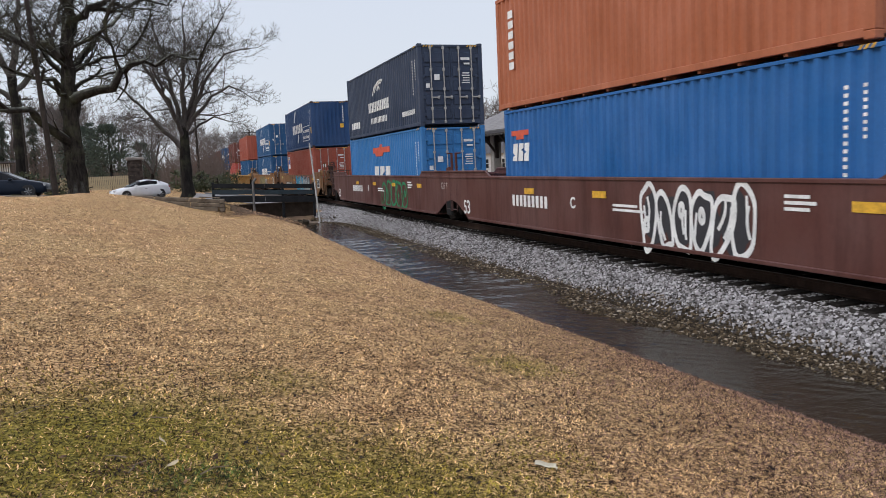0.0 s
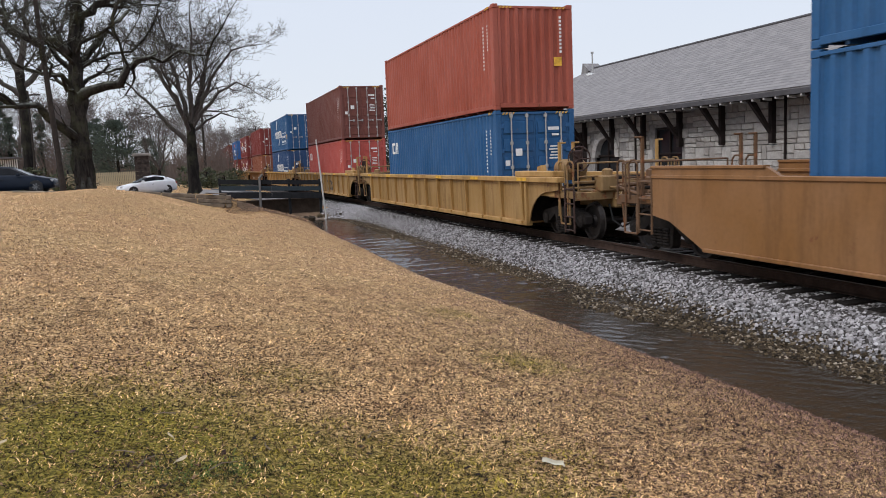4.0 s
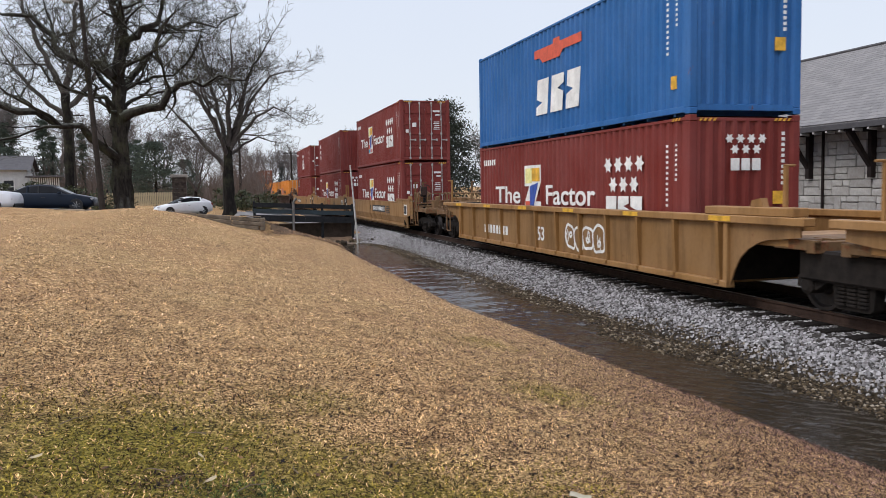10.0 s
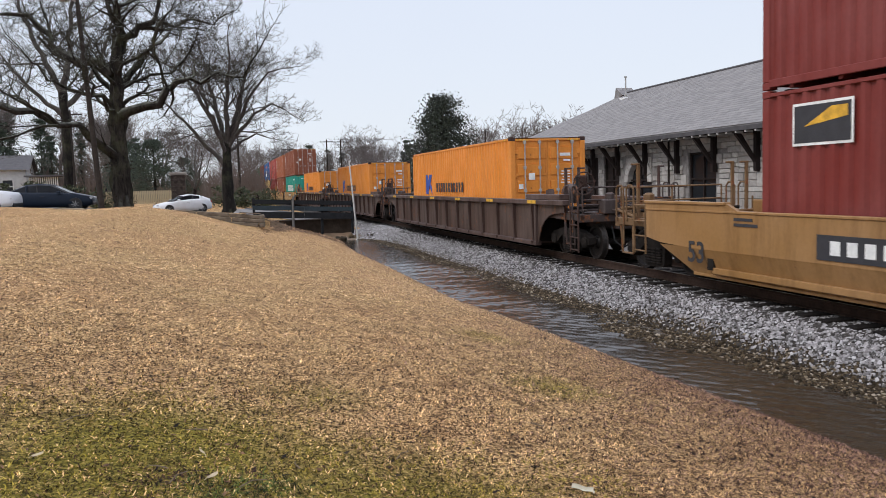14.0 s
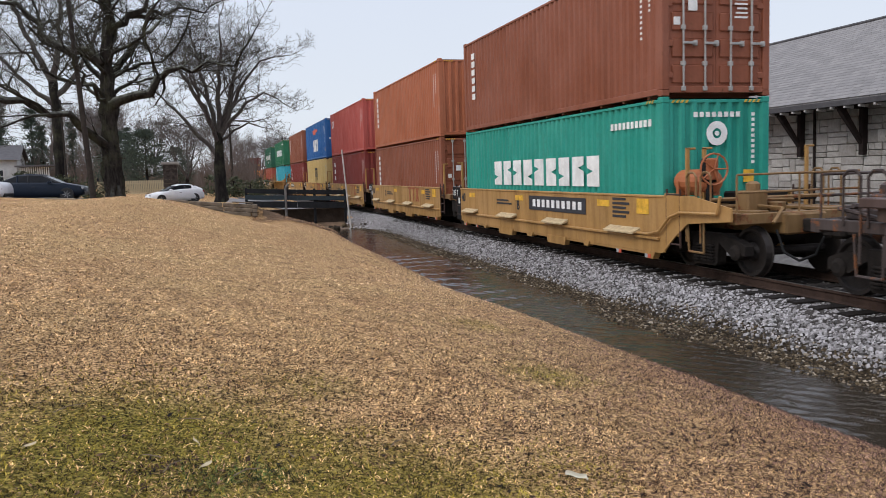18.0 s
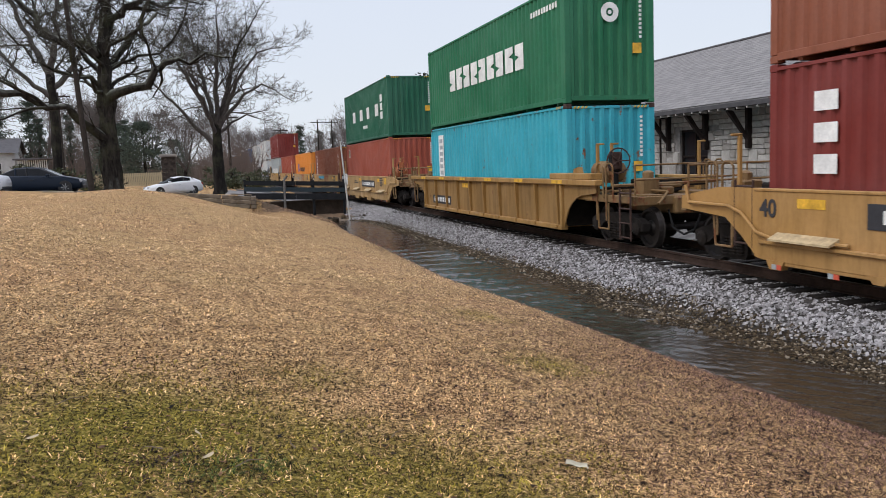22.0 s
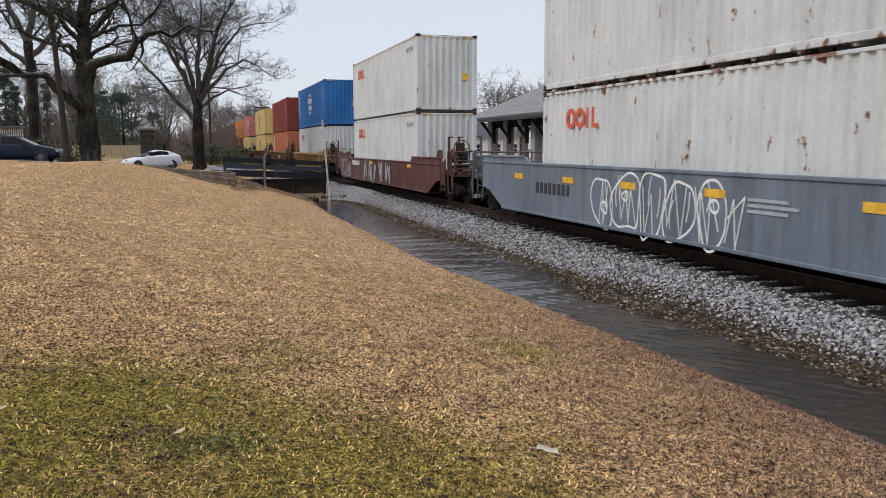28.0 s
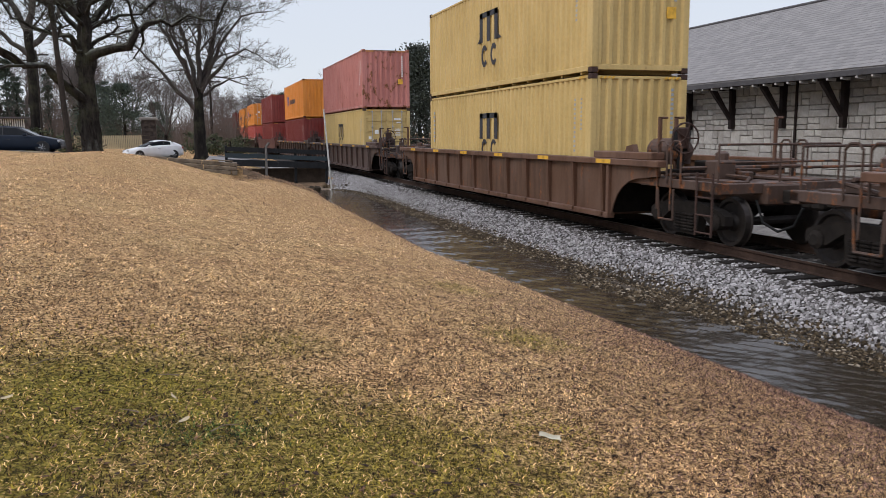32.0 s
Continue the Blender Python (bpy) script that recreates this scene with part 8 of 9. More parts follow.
for i, (x, y, s) in enumerate(((-6.8, 53, 0.9), (-9.0, 56, 1.0), (-11.5, 57, 1.1), (1.8, 64, 1.0), (3.2, 66, 0.9), (0.6, 70, 1.2), (-13.5, 58, 1.0), (-15.5, 60, 1.2), (4.6, 74, 1.1))):
    plant_green("shrub", x, y, "low leafy olive-green shrub", BUSH, SHRUB, float(land(x, y)) - 0.03, 50 * i, s, "shrubs")


def scrub(seed, n, x0, x1, y0, y1, tall):
    """A tangled belt of bare brown saplings and brush."""
    rnd = random.Random(seed)
    g = Geo()
    for _ in range(n):
        x, y = rnd.uniform(x0, x1), rnd.uniform(y0, y1)
        z = float(land(x, y)) - 0.05
        h = tall * rnd.uniform(0.35, 1.0) * (0.75 + 0.25 * math.sin(x * 0.33))
        p = Vector((x, y, z))
        d = Vector((rnd.uniform(-0.25, 0.25), rnd.uniform(-0.2, 0.2), 1))
        w = rnd.uniform(0.02, 0.05)
        for k in range(3):
            q = p + d * (h / 3)
            g.quad((p.x - w, p.y, p.z), (p.x + w, p.y, p.z), (q.x + w * 0.7, q.y, q.z), (q.x - w * 0.7, q.y, q.z))
            for _b in range(2):
                e = d + Vector((rnd.uniform(-1.1, 1.1), rnd.uniform(-0.6, 0.6), rnd.uniform(-0.6, 0.3)))
                r = q + e * h * rnd.uniform(0.12, 0.26)
                g.quad((q.x - w * 0.5, q.y, q.z), (q.x + w * 0.5, q.y, q.z + 0.02), (r.x + 0.012, r.y, r.z + 0.015), (r.x - 0.012, r.y, r.z))
            p, w = q, w * 0.7
            d = (d + Vector((rnd.uniform(-0.35, 0.35), rnd.uniform(-0.3, 0.3), 0))).normalized()
    return g.mesh("brush")


BRUSH = bark_material("bare_brush", (0.075, 0.060, 0.052), (0.17, 0.135, 0.115), 0.0)
solo("brush", scrub(51, 3600, -48, 6, 92, 128, 6.2), BRUSH, label="belt of bare brown brush and saplings behind the road", category="brush", kind="stuff")
solo("brush", scrub(52, 2200, -6, 42, 135, 200, 7.5), BRUSH, label="distant belt of bare winter brush along the track", category="brush", kind="stuff")


# ---- parked cars ----
CARGLASS = simple("tinted_car_glass", (0.010, 0.011, 0.013), 0.12, var=0.1, scale=2, bmp=0)
CARGLASS.node_tree.nodes["Principled BSDF"].inputs["Specular IOR Level"].default_value = 0.2
RUBBER = simple("tyre_rubber", (0.02, 0.02, 0.021), 0.85, var=0.3, scale=12)
ALLOY = simple("alloy_rim", (0.48, 0.49, 0.50), 0.35, 0.8, var=0.15, scale=10)
LAMPGLASS = simple("lamp_glass", (0.55, 0.56, 0.58), 0.15, var=0.2, scale=20)
REDGLASS = simple("tail_lamp_red", (0.28, 0.01, 0.01), 0.2)
BLACKTRIM = simple("black_trim", (0.015, 0.015, 0.016), 0.5)


def car_paint(name, col):
    m, n, l, b = material(name)
    f = noise_node(n, l, 3, 4)
    l.new(ramp(n, l, f.outputs[0], [(0.3, tuple(v * 0.9 for v in col)), (0.7, col)]).outputs[0], b.inputs["Base Color"])
    b.inputs["Roughness"].default_value = 0.3
    b.inputs["Specular IOR Level"].default_value = 0.14
    return m


def loft(rings):
    g = Geo()
    k = len(rings[0])
    for r in rings:
        g.v += r
    for i in range(len(rings) - 1):
        for j in range(k):
            a, b = i * k + j, i * k + (j + 1) % k
            g.f.append((a, b, b + k, a + k))
    g.f += [tuple(range(k))[::-1], tuple(range((len(rings) - 1) * k, len(rings) * k))]
    return g


def car_thing(x, y, turn, label, mat, lower, roof, width=1.78, z=None, quarter=None):
    """lower: (along, sill, belt height, half width) from nose to tail; roof: (along, height, half width) of the cabin."""
    ob = thing("parked_car", pose(x, y, (float(land(x, y)) if z is None else z), 0, 0, turn), label, "car", "parked cars")
    rings = [[(a, -w, s), (a, -w - 0.03, s + 0.22), (a, -w, h - 0.12), (a, -w + 0.10, h), (a, w - 0.10, h), (a, w, h - 0.12), (a, w + 0.03, s + 0.22), (a, w, s)] for a, s, h, w in lower]
    part("body", loft(rings), mat, ob, smooth=True)
    belt = lambda a: float(np.interp(a, [q[0] for q in lower], [q[2] for q in lower])) - 0.03
    rings = []
    for a, h, w in roof:
        zb = belt(a)
        rings.append([(a, -w - 0.12, zb), (a, -w, h - 0.06), (a, -w + 0.12, h), (a, w - 0.12, h), (a, w, h - 0.06), (a, w + 0.12, zb)])
    part("glasshouse", loft(rings), CARGLASS, ob, "dark tinted car glass")
    mid = roof[1:-1]
    rings = [[(a, -w + 0.01, h - 0.06), (a, -w + 0.1, h + 0.012), (a, w - 0.1, h + 0.012), (a, w - 0.01, h - 0.06)] for a, h, w in mid]
    part("roof", loft(rings), mat, ob)
    for a in (mid[0][0] + (mid[-1][0] - mid[0][0]) * 0.52, mid[-1][0] - 0.08):
        for s in (-1, 1):
            hh = float(np.interp(a, [q[0] for q in roof], [q[1] for q in roof]))
            ww = float(np.interp(a, [q[0] for q in roof], [q[2] for q in roof]))
            part("pillar", Geo().tube((a, s * (ww + 0.13), belt(a)), (a, s * (ww + 0.010), hh - 0.05), 0.03 if a < mid[-1][0] - 0.1 else 0.06, n=5), BLACKTRIM if a < mid[-1][0] - 0.1 else mat, ob)
    if quarter is not None:
        ends = [(a, float(np.interp(a, [q[0] for q in roof], [q[1] for q in roof])), float(np.interp(a, [q[0] for q in roof], [q[2] for q in roof]))) for a in (quarter, quarter + 0.35, roof[-1][0])]
        rings = [[(a, -w - 0.14, belt(a)), (a, -w - 0.014, h - 0.06), (a, -w + 0.12, h + 0.014), (a, w - 0.12, h + 0.014), (a, w + 0.014, h - 0.06), (a, w + 0.14, belt(a))] for a, h, w in ends]
        part("rear_quarter", loft(rings), mat, ob)
    hw = width / 2
    for a in (lower[0][0] + 0.82, lower[-1][0] - 0.78):
        for s in (-1, 1):
            wheel = part("wheel", Geo().lathe("y", [(s * (hw - 0.22), 0.22), (s * (hw - 0.2), 0.315), (s * (hw - 0.02), 0.315), (s * hw, 0.27), (s * (hw - 0.01), 0.22)], 20), RUBBER, ob, at=(a, 0, 0.315))
            rim = Geo().lathe("y", [(s * (hw - 0.1), 0.215), (s * (hw - 0.012), 0.215), (s * (hw - 0.02), 0.17)], 18)
            for q in range(7):
                t = 2 * math.pi * q / 7
                rim.tube((0.03 * math.cos(t), s * (hw - 0.01), 0.03 * math.sin(t)), (0.2 * math.cos(t), s * (hw - 0.01), 0.2 * math.sin(t)), 0.022, n=5)
            part("rim", rim, ALLOY, wheel)
            part("wheel_arch", Geo().lathe("y", [(s * (hw - 0.3), 0.345), (s * (hw + 0.004), 0.345)], 18), BLACKTRIM, ob, at=(a, 0, 0.325))
    for s in (-1, 1):
        n0, t0 = lower[0], lower[-1]
        part("headlight", Geo().bevbox(n0[0] + 0.02, n0[0] + 0.42, min(s * (n0[3] - 0.28), s * (n0[3] + 0.06)), max(s * (n0[3] - 0.28), s * (n0[3] + 0.06)), 0.56, 0.70, 0.03), LAMPGLASS, ob)
        part("tail_light", Geo().bevbox(t0[0] - 0.25, t0[0] + 0.012, min(s * (t0[3] - 0.2), s * (t0[3] + 0.03)), max(s * (t0[3] - 0.2), s * (t0[3] + 0.03)), 0.72, 0.88, 0.03), REDGLASS, ob)
        part("mirror", Geo().bevbox(mid[0][0] - 0.55, mid[0][0] - 0.35, min(s * (hw - 0.02), s * (hw + 0.16)), max(s * (hw - 0.02), s * (hw + 0.16)), 0.92, 1.05, 0.03), mat, ob)
        part("door_handle", Geo().bevbox(0.1, 0.28, min(s * hw, s * (hw + 0.03)), max(s * hw, s * (hw + 0.03)), 0.74, 0.77, 0.008), BLACKTRIM, ob)
    part("bumper", Geo().bevbox(lower[0][0] - 0.04, lower[0][0] + 0.06, -0.6, 0.6, 0.25, 0.42, 0.03), BLACKTRIM, ob)
    return ob


coupe = ([(-2.08, 0.30, 0.55, 0.60), (-1.95, 0.22, 0.68, 0.77), (-1.2, 0.18, 0.84, 0.86), (-0.6, 0.18, 0.94, 0.87), (0.4, 0.18, 1.02, 0.88), (1.2, 0.18, 1.04, 0.88), (1.75, 0.22, 1.02, 0.83), (2.06, 0.30, 0.88, 0.72)], [(-1.0, 0.90, 0.66), (-0.1, 1.29, 0.58), (0.45, 1.38, 0.56), (1.25, 1.30, 0.55), (2.0, 1.0, 0.55)])
sedan = ([(-2.25, 0.30, 0.60, 0.62), (-2.1, 0.22, 0.72, 0.78), (-1.3, 0.18, 0.90, 0.87), (-0.7, 0.18, 0.96, 0.88), (1.2, 0.18, 1.02, 0.88), (1.9, 0.22, 1.04, 0.84), (2.25, 0.30, 0.98, 0.74)], [(-1.15, 0.93, 0.66), (-0.2, 1.40, 0.58), (0.5, 1.45, 0.57), (1.1, 1.40, 0.56), (1.95, 1.04, 0.55)])
suv = ([(-2.25, 0.34, 0.80, 0.66), (-2.1, 0.26, 0.94, 0.80), (-1.3, 0.22, 1.06, 0.90), (-0.8, 0.22, 1.10, 0.92), (1.6, 0.22, 1.16, 0.92), (2.2, 0.3, 1.1, 0.84)], [(-1.1, 1.06, 0.7), (-0.35, 1.62, 0.64), (0.6, 1.7, 0.62), (1.6, 1.66, 0.62), (2.15, 1.2, 0.62)])
car_thing(-2.35, 58.0, 20, "small white coupe parked beyond the lawn crest", car_paint("white_car_paint", (0.75, 0.76, 0.78)), *coupe, z=0.40, quarter=1.12).scale = (0.9, 0.9, 0.92)
car_thing(-8.75, 47.6, 176, "dark navy sedan parked beyond the lawn crest", car_paint("navy_car_paint", (0.012, 0.018, 0.03)), *sedan, z=1.08)
car_thing(-11.9, 44.6, 172, "white car parked beside the dark sedan", car_paint("white_car_paint_b", (0.72, 0.73, 0.75)), *suv, z=1.16)

# ---- posts, poles, fences and buildings in the distance ----
POLEWOOD = simple("weathered_pole_wood", (0.040, 0.032, 0.027), 0.9, var=0.35, scale=3, bmp=0.5)
pole = thing("light_pole", pose(-5.71, 44.0, 0), "leaning dark wooden pole with a box floodlight", "light pole")
part("pole", Geo().tube((0, 0, 0.6), (-0.55, 0, 11.8), 0.15, 0.10, n=10), POLEWOOD, pole)
part("arm", Geo().tube((-0.54, 0, 11.5), (-1.0, -0.3, 11.75), 0.04, n=6), STEEL, pole)
part("floodlight", Geo().bevbox(-1.35, -0.85, -0.55, -0.15, 11.45, 11.85, 0.05), STEEL, pole, "grey box floodlight, unlit")
for x, y, h in ((18.9, 140.0, 10.4), (21.5, 141.0, 10.4), (-14.5, 92.0, 9.5), (-15.6, 94.0, 9.0), (41.4, 120.0, 10.5), (11.6, 130.0, 9.0), (2.6, 95.0, 8.0)):
    u = thing("utility_pole", pose(x, y, float(land(x, y))), "distant dark wooden utility pole with a crossarm", "utility pole", "utility poles")
    part("pole", Geo().tube((0, 0, -0.1), (0, 0, h), 0.16, 0.10, n=8), POLEWOOD, u)
    part("crossarm", Geo().bevbox(-1.2, 1.2, -0.06, 0.06, h - 0.5, h - 0.36, 0.01), POLEWOOD, u)
    for dx in (-1.0, 0.0, 1.0):
        part("insulator", Geo().tube((dx, 0, h - 0.36), (dx, 0, h - 0.18), 0.05, 0.03, n=6), MARK["s"], u)
wire = Geo()
for k in range(12):
    f0, f1 = k / 12, (k + 1) / 12
    sag = lambda f: -3.0 * f * (1 - f)
    wire.tube((18.9 + (41.4 - 18.9) * f0, 140 - 20 * f0, 10.2 + sag(f0)), (18.9 + (41.4 - 18.9) * f1, 140 - 20 * f1, 10.2 + sag(f1)), 0.018, n=4)
solo("overhead_wire", wire, BLACKTRIM, label="thin black overhead wire between utility poles", category="wire")

BRICKCOL = simple("old_brick_pier", (0.085, 0.064, 0.052), 0.9, var=0.6, scale=5, bmp=0.5)
pier = thing("brick_pier", pose(-2.75, 63.0, 0.6), "square old brick gate pier with a stone cap", "gate pier")
for k in range(9):
    part("course", Geo().bevbox(-0.5, 0.5, -0.5, 0.5, 0.28 * k, 0.28 * k + 0.272, 0.02), BRICKCOL, pier)
part("cap", Geo().bevbox(-0.62, 0.62, -0.62, 0.62, 2.5, 2.72, 0.05), CONCRETE, pier, "stone cap")
# the yellowish lit tone of the pickets is put into the base colour
PICKET = simple("sunlit_cream_picket", (0.50, 0.42, 0.27), 0.8, var=0.2, scale=4)
pf = thing("picket_fence", pose(-8.2, 66.0, 0.95), "low cream picket fence beyond the parked cars", "fence")
slat = Geo().prism([(-0.05, 0.05), (0.05, 0.05), (0.05, 1.02), (0.0, 1.1), (-0.05, 1.02)], "y", -0.012, 0.012).mesh("slat")
for i in range(42):
    part("slat", slat, PICKET, pf, at=(i * 0.13, 0, 0))
for zz in (0.3, 0.8):
    part("fence_rail", Geo().bevbox(-0.05, 5.4, 0.015, 0.06, zz, zz + 0.08, 0.01), PICKET, pf)
for i in range(4):
    part("post", Geo().bevbox(-0.06 + i * 1.78, 0.06 + i * 1.78, 0.06, 0.18, 0.0, 1.35, 0.01), DARKPLANK, pf)
SIDING = simple("grey_house_siding", (0.46, 0.47, 0.47), 0.8, var=0.2, scale=1.5)
WHITEWOOD = simple("white_house_paint", (0.62, 0.62, 0.60), 0.7, var=0.15, scale=2)


def house(x, y, z, w, dpt, h, rise, turn, label, wall_mat, cols=3):
    """A gabled house, its front towards -y."""
    ob = thing("house", pose(x, y, z, 0, 0, turn), label, "house", "distant houses")
    part("wall", Geo().box(-w / 2, w / 2, 0, dpt, 0, h), wall_mat, ob)
    g = Geo().prism([(-0.4, h - 0.05), (dpt / 2, h + rise), (dpt + 0.4, h - 0.05), (dpt / 2, h + rise - 0.25)], "x", -w / 2 - 0.4, w / 2 + 0.4)
    part("roof", g, FASCIA, ob, "dark shingle gable roof")
    part("gable", Geo().prism([(0, h - 0.02), (dpt / 2, h + rise - 0.28), (dpt, h - 0.02)], "x", -w / 2, w / 2), wall_mat, ob)
    for i in range(cols):
        cx = -w / 2 + w * (i + 0.5) / cols
        for zz in ([1.0] if h < 4 else [0.9, 3.4]):
            wi = part("window", Geo().box(cx - 0.45, cx + 0.45, -0.03, 0.02, zz, zz + 1.3), GLASS, ob)
            fr = Geo()
            for dx in (-0.52, 0.45):
                fr.box(cx + dx, cx + dx + 0.07, -0.06, 0.02, zz - 0.07, zz + 1.37)
            for dz in (-0.07, 0.62, 1.3):
                fr.box(cx - 0.52, cx + 0.52, -0.055, 0.02, zz + dz, zz + dz + 0.07)
            part("window_frame", fr, WHITEWOOD, wi)
    return ob


house(-24.0, 90.0, 1.2, 10.5, 8.0, 3.4, 1.6, 6, "grey single-storey house with a low gable roof", SIDING)
porch = thing("porch", pose(-18.0, 89.0, 1.3), "white slatted porch beside the grey house", "porch")
for i in range(14):
    part("slat", Geo().box(-0.05, 0.05, 0, 0.04, 0.2, 2.4), WHITEWOOD, porch, at=(i * 0.2 - 0.2, 0, 0))
part("porch_roof", Geo().bevbox(-0.6, 3.0, -0.5, 2.0, 2.45, 2.62, 0.02), FASCIA, porch)
house(44.5, 112.0, -0.2, 9.0, 8.0, 3.2, 2.4, -8, "white house with a dark roof beyond the station", WHITEWOOD)
house(60.0, 118.0, -0.2, 10.0, 8.0, 3.2, 2.4, 4, "white house with a dark roof beyond the station", WHITEWOOD)

sig = thing("crossing_signal", pose(13.5, 39.2, -0.35), "white crossbuck railway crossing signal on a post", "crossing signal")
part("post", Geo().tube((0, 0, 0), (0, 0, 3.2), 0.06, n=8), STEEL, sig)
for a in (45, -45):
    part("crossbuck_board", Geo().bevbox(-0.6, 0.6, -0.012, 0.012, -0.1, 0.1, 0.004), MARK["w"], sig, "white crossing board", at=pose(0, -0.08 - (0.03 if a > 0 else 0), 2.75, 0, a, 0))
for dx in (-0.38, 0.38):
    part("lamp_hood", Geo().lathe("y", [(-0.1, 0.16), (0.02, 0.16), (0.06, 0.05)], 14, (dx, -0.05, 2.05)), BLACKTRIM, sig, "black unlit lamp hood")
part("arm", Geo().bevbox(-0.4, 0.4, -0.03, 0.03, 2.02, 2.08, 0.01), STEEL, sig)

ASPHALT = simple("worn_asphalt", (0.075, 0.073, 0.070), 0.9, var=0.3, scale=3, bmp=0.4)
V, F = sheet(axis([(-60, 4), (-12, 1.0), (8.0, 1)]), axis([(57.0, 1.0), (62.5, 1)]), lambda x, y: land(x, y) + 0.03)
tagged(new("road", np_mesh("road", V, F, ASPHALT)), "worn grey asphalt lane beyond the lawn", "road", kind="structure")
V, F = sheet(axis([(-30, 3), (-12, 0.8), (-5.8, 1)]), axis([(43.0, 0.8), (50.0, 1)]), lambda x, y: land(x, y) + 0.025)
tagged(new("pavement", np_mesh("pavement", V, F, ASPHALT)), "worn grey asphalt parking area", "pavement", kind="structure")

V, F = sheet(axis([(-1.2, 0.5), (7.2, 1)]), axis([(43.2, 0.6), (57.0, 1)]), lambda x, y: land(x, y) + 0.02 + 0.02 * smooth(-1.2, -0.4, x))
tagged(new("pavement", np_mesh("pavement", V, F, simple("pale_worn_paving", (0.27, 0.26, 0.25), 0.9, var=0.4, scale=2, bmp=0.4))), "pale worn paving behind the guard fence", "pavement", kind="structure")

# ---- the lawn's grass, leaves and litter ----
def blade_material(name, lo, mid_, hi):
    m, n, l, b = material(name)
    gi = n.new("ShaderNodeNewGeometry")
    c = ramp(n, l, gi.outputs["Random Per Island"], [(0.0, lo), (0.28, lo), (0.5, mid_), (1.0, hi)]).outputs[0]
    w = noise_node(n, l, 0.7, 3)
    s = ramp(n, l, w.outputs[0], [(0.35, (0.80, 0.76, 0.74)), (0.62, (1.06, 1.05, 1.0))]).outputs[0]
    tuft = noise_node(n, l, 5.0, 8, 0.78)
    s = blend(n, l, 1.0, s, ramp(n, l, tuft.outputs[0], [(0.37, (0.30, 0.26, 0.24)), (0.48, (0.88, 0.86, 0.85)), (0.62, (1.14, 1.14, 1.12))]).outputs[0], "MULTIPLY")
    knot = noise_node(n, l, 14.0, 5, 0.7)
    s = blend(n, l, 1.0, s, ramp(n, l, knot.outputs[0], [(0.41, (0.17, 0.14, 0.13)), (0.51, (1.06, 1.06, 1.05)), (0.64, (1.42, 1.43, 1.44))]).outputs[0], "MULTIPLY")
    l.new(blend(n, l, 1.0, c, s, "MULTIPLY"), b.inputs["Base Color"])
    b.inputs["Roughness"].default_value = 0.85
    b.inputs["Specular IOR Level"].default_value = 0.2
    return m


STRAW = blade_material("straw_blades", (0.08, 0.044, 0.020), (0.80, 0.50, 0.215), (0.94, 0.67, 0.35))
# distance-softened straw: paler and lower in contrast, set in the colour
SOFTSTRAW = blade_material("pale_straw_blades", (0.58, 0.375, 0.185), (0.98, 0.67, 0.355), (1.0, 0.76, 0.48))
RUSSET = blade_material("russet_blades", (0.035, 0.017, 0.013), (0.19, 0.103, 0.080), (0.44, 0.275, 0.215))
GREEN = blade_material("green_blades", (0.050, 0.042, 0.005), (0.262, 0.206, 0.018), (0.46, 0.35, 0.075))
PATCHES = ((-0.55, 4.9, 1.2), (0.35, 4.5, 0.8), (-1.6, 5.2, 0.9), (-1.2, 3.8, 1.5), (0.5, 3.5, 1.2), (1.5, 3.7, 0.7), (3.35, 9.8, 0.35), (3.05, 6.9, 0.4), (0.6, 6.0, 0.35), (1.1, 4.2, 0.5), (1.1, 3.7, 1.0), (2.0, 4.3, 0.4))


def greenness(x, y):
    g_ = np.zeros_like(x)
    for cx, cy, r in PATCHES:
        d = np.hypot(x - cx, (y - cy) * 0.8) / r
        g_ = np.maximum(g_, np.clip(1.25 - d, 0, 1))
    return g_


def blades(P, rng, length, width, lie, single=False):
    """Short mown blades: bent two-piece strips lying over one another."""
    n = len(P)
    a = rng.uniform(0, 2 * np.pi, n)
    L = rng.uniform(0.5, 1.15, n) * length
    el = rng.uniform(*lie, n)
    d = np.stack([np.cos(a) * np.cos(el), np.sin(a) * np.cos(el), np.sin(el)], 1)
    el2 = el - rng.uniform(0.2, 1.0, n)
    a2 = a + rng.uniform(-0.7, 0.7, n)
    d2 = np.stack([np.cos(a2) * np.cos(el2), np.sin(a2) * np.cos(el2), np.sin(el2)], 1)
    s = np.stack([-np.sin(a), np.cos(a), np.zeros(n)], 1) * (rng.uniform(0.6, 1.2, n) * width)[:, None]
    m = P + d * (L * 0.55)[:, None]
    t = m + d2 * (L * 0.45)[:, None]
    t[:, 2] = np.maximum(t[:, 2], P[:, 2] + 0.003)
    if single:
        V = np.stack([P - s, P + s, t + s * 0.5, t - s * 0.5], 1).reshape(-1, 3)
        return V, np.arange(4 * n).reshape(-1, 4)
    V = np.stack([P - s, P + s, m + s * 0.8, m - s * 0.8, t + s * 0.25, t - s * 0.25], 1).reshape(-1, 3)
    i = np.arange(n)[:, None] * 6
    F = np.concatenate([i + np.array([[0, 1, 2, 3]]), i + np.array([[3, 2, 4, 5]])], 0)
    return V, F


def lawn_points(rng, n, y0, y1, power):
    y = y0 + (y1 - y0) * rng.uniform(0, 1, n) ** power
    half_l, half_r = -0.30 * y - 0.6, np.minimum(0.98 * y + 0.8, bank(y) - 0.02)
    x = half_l + (half_r - half_l) * rng.uniform(0, 1, n)
    return x, y


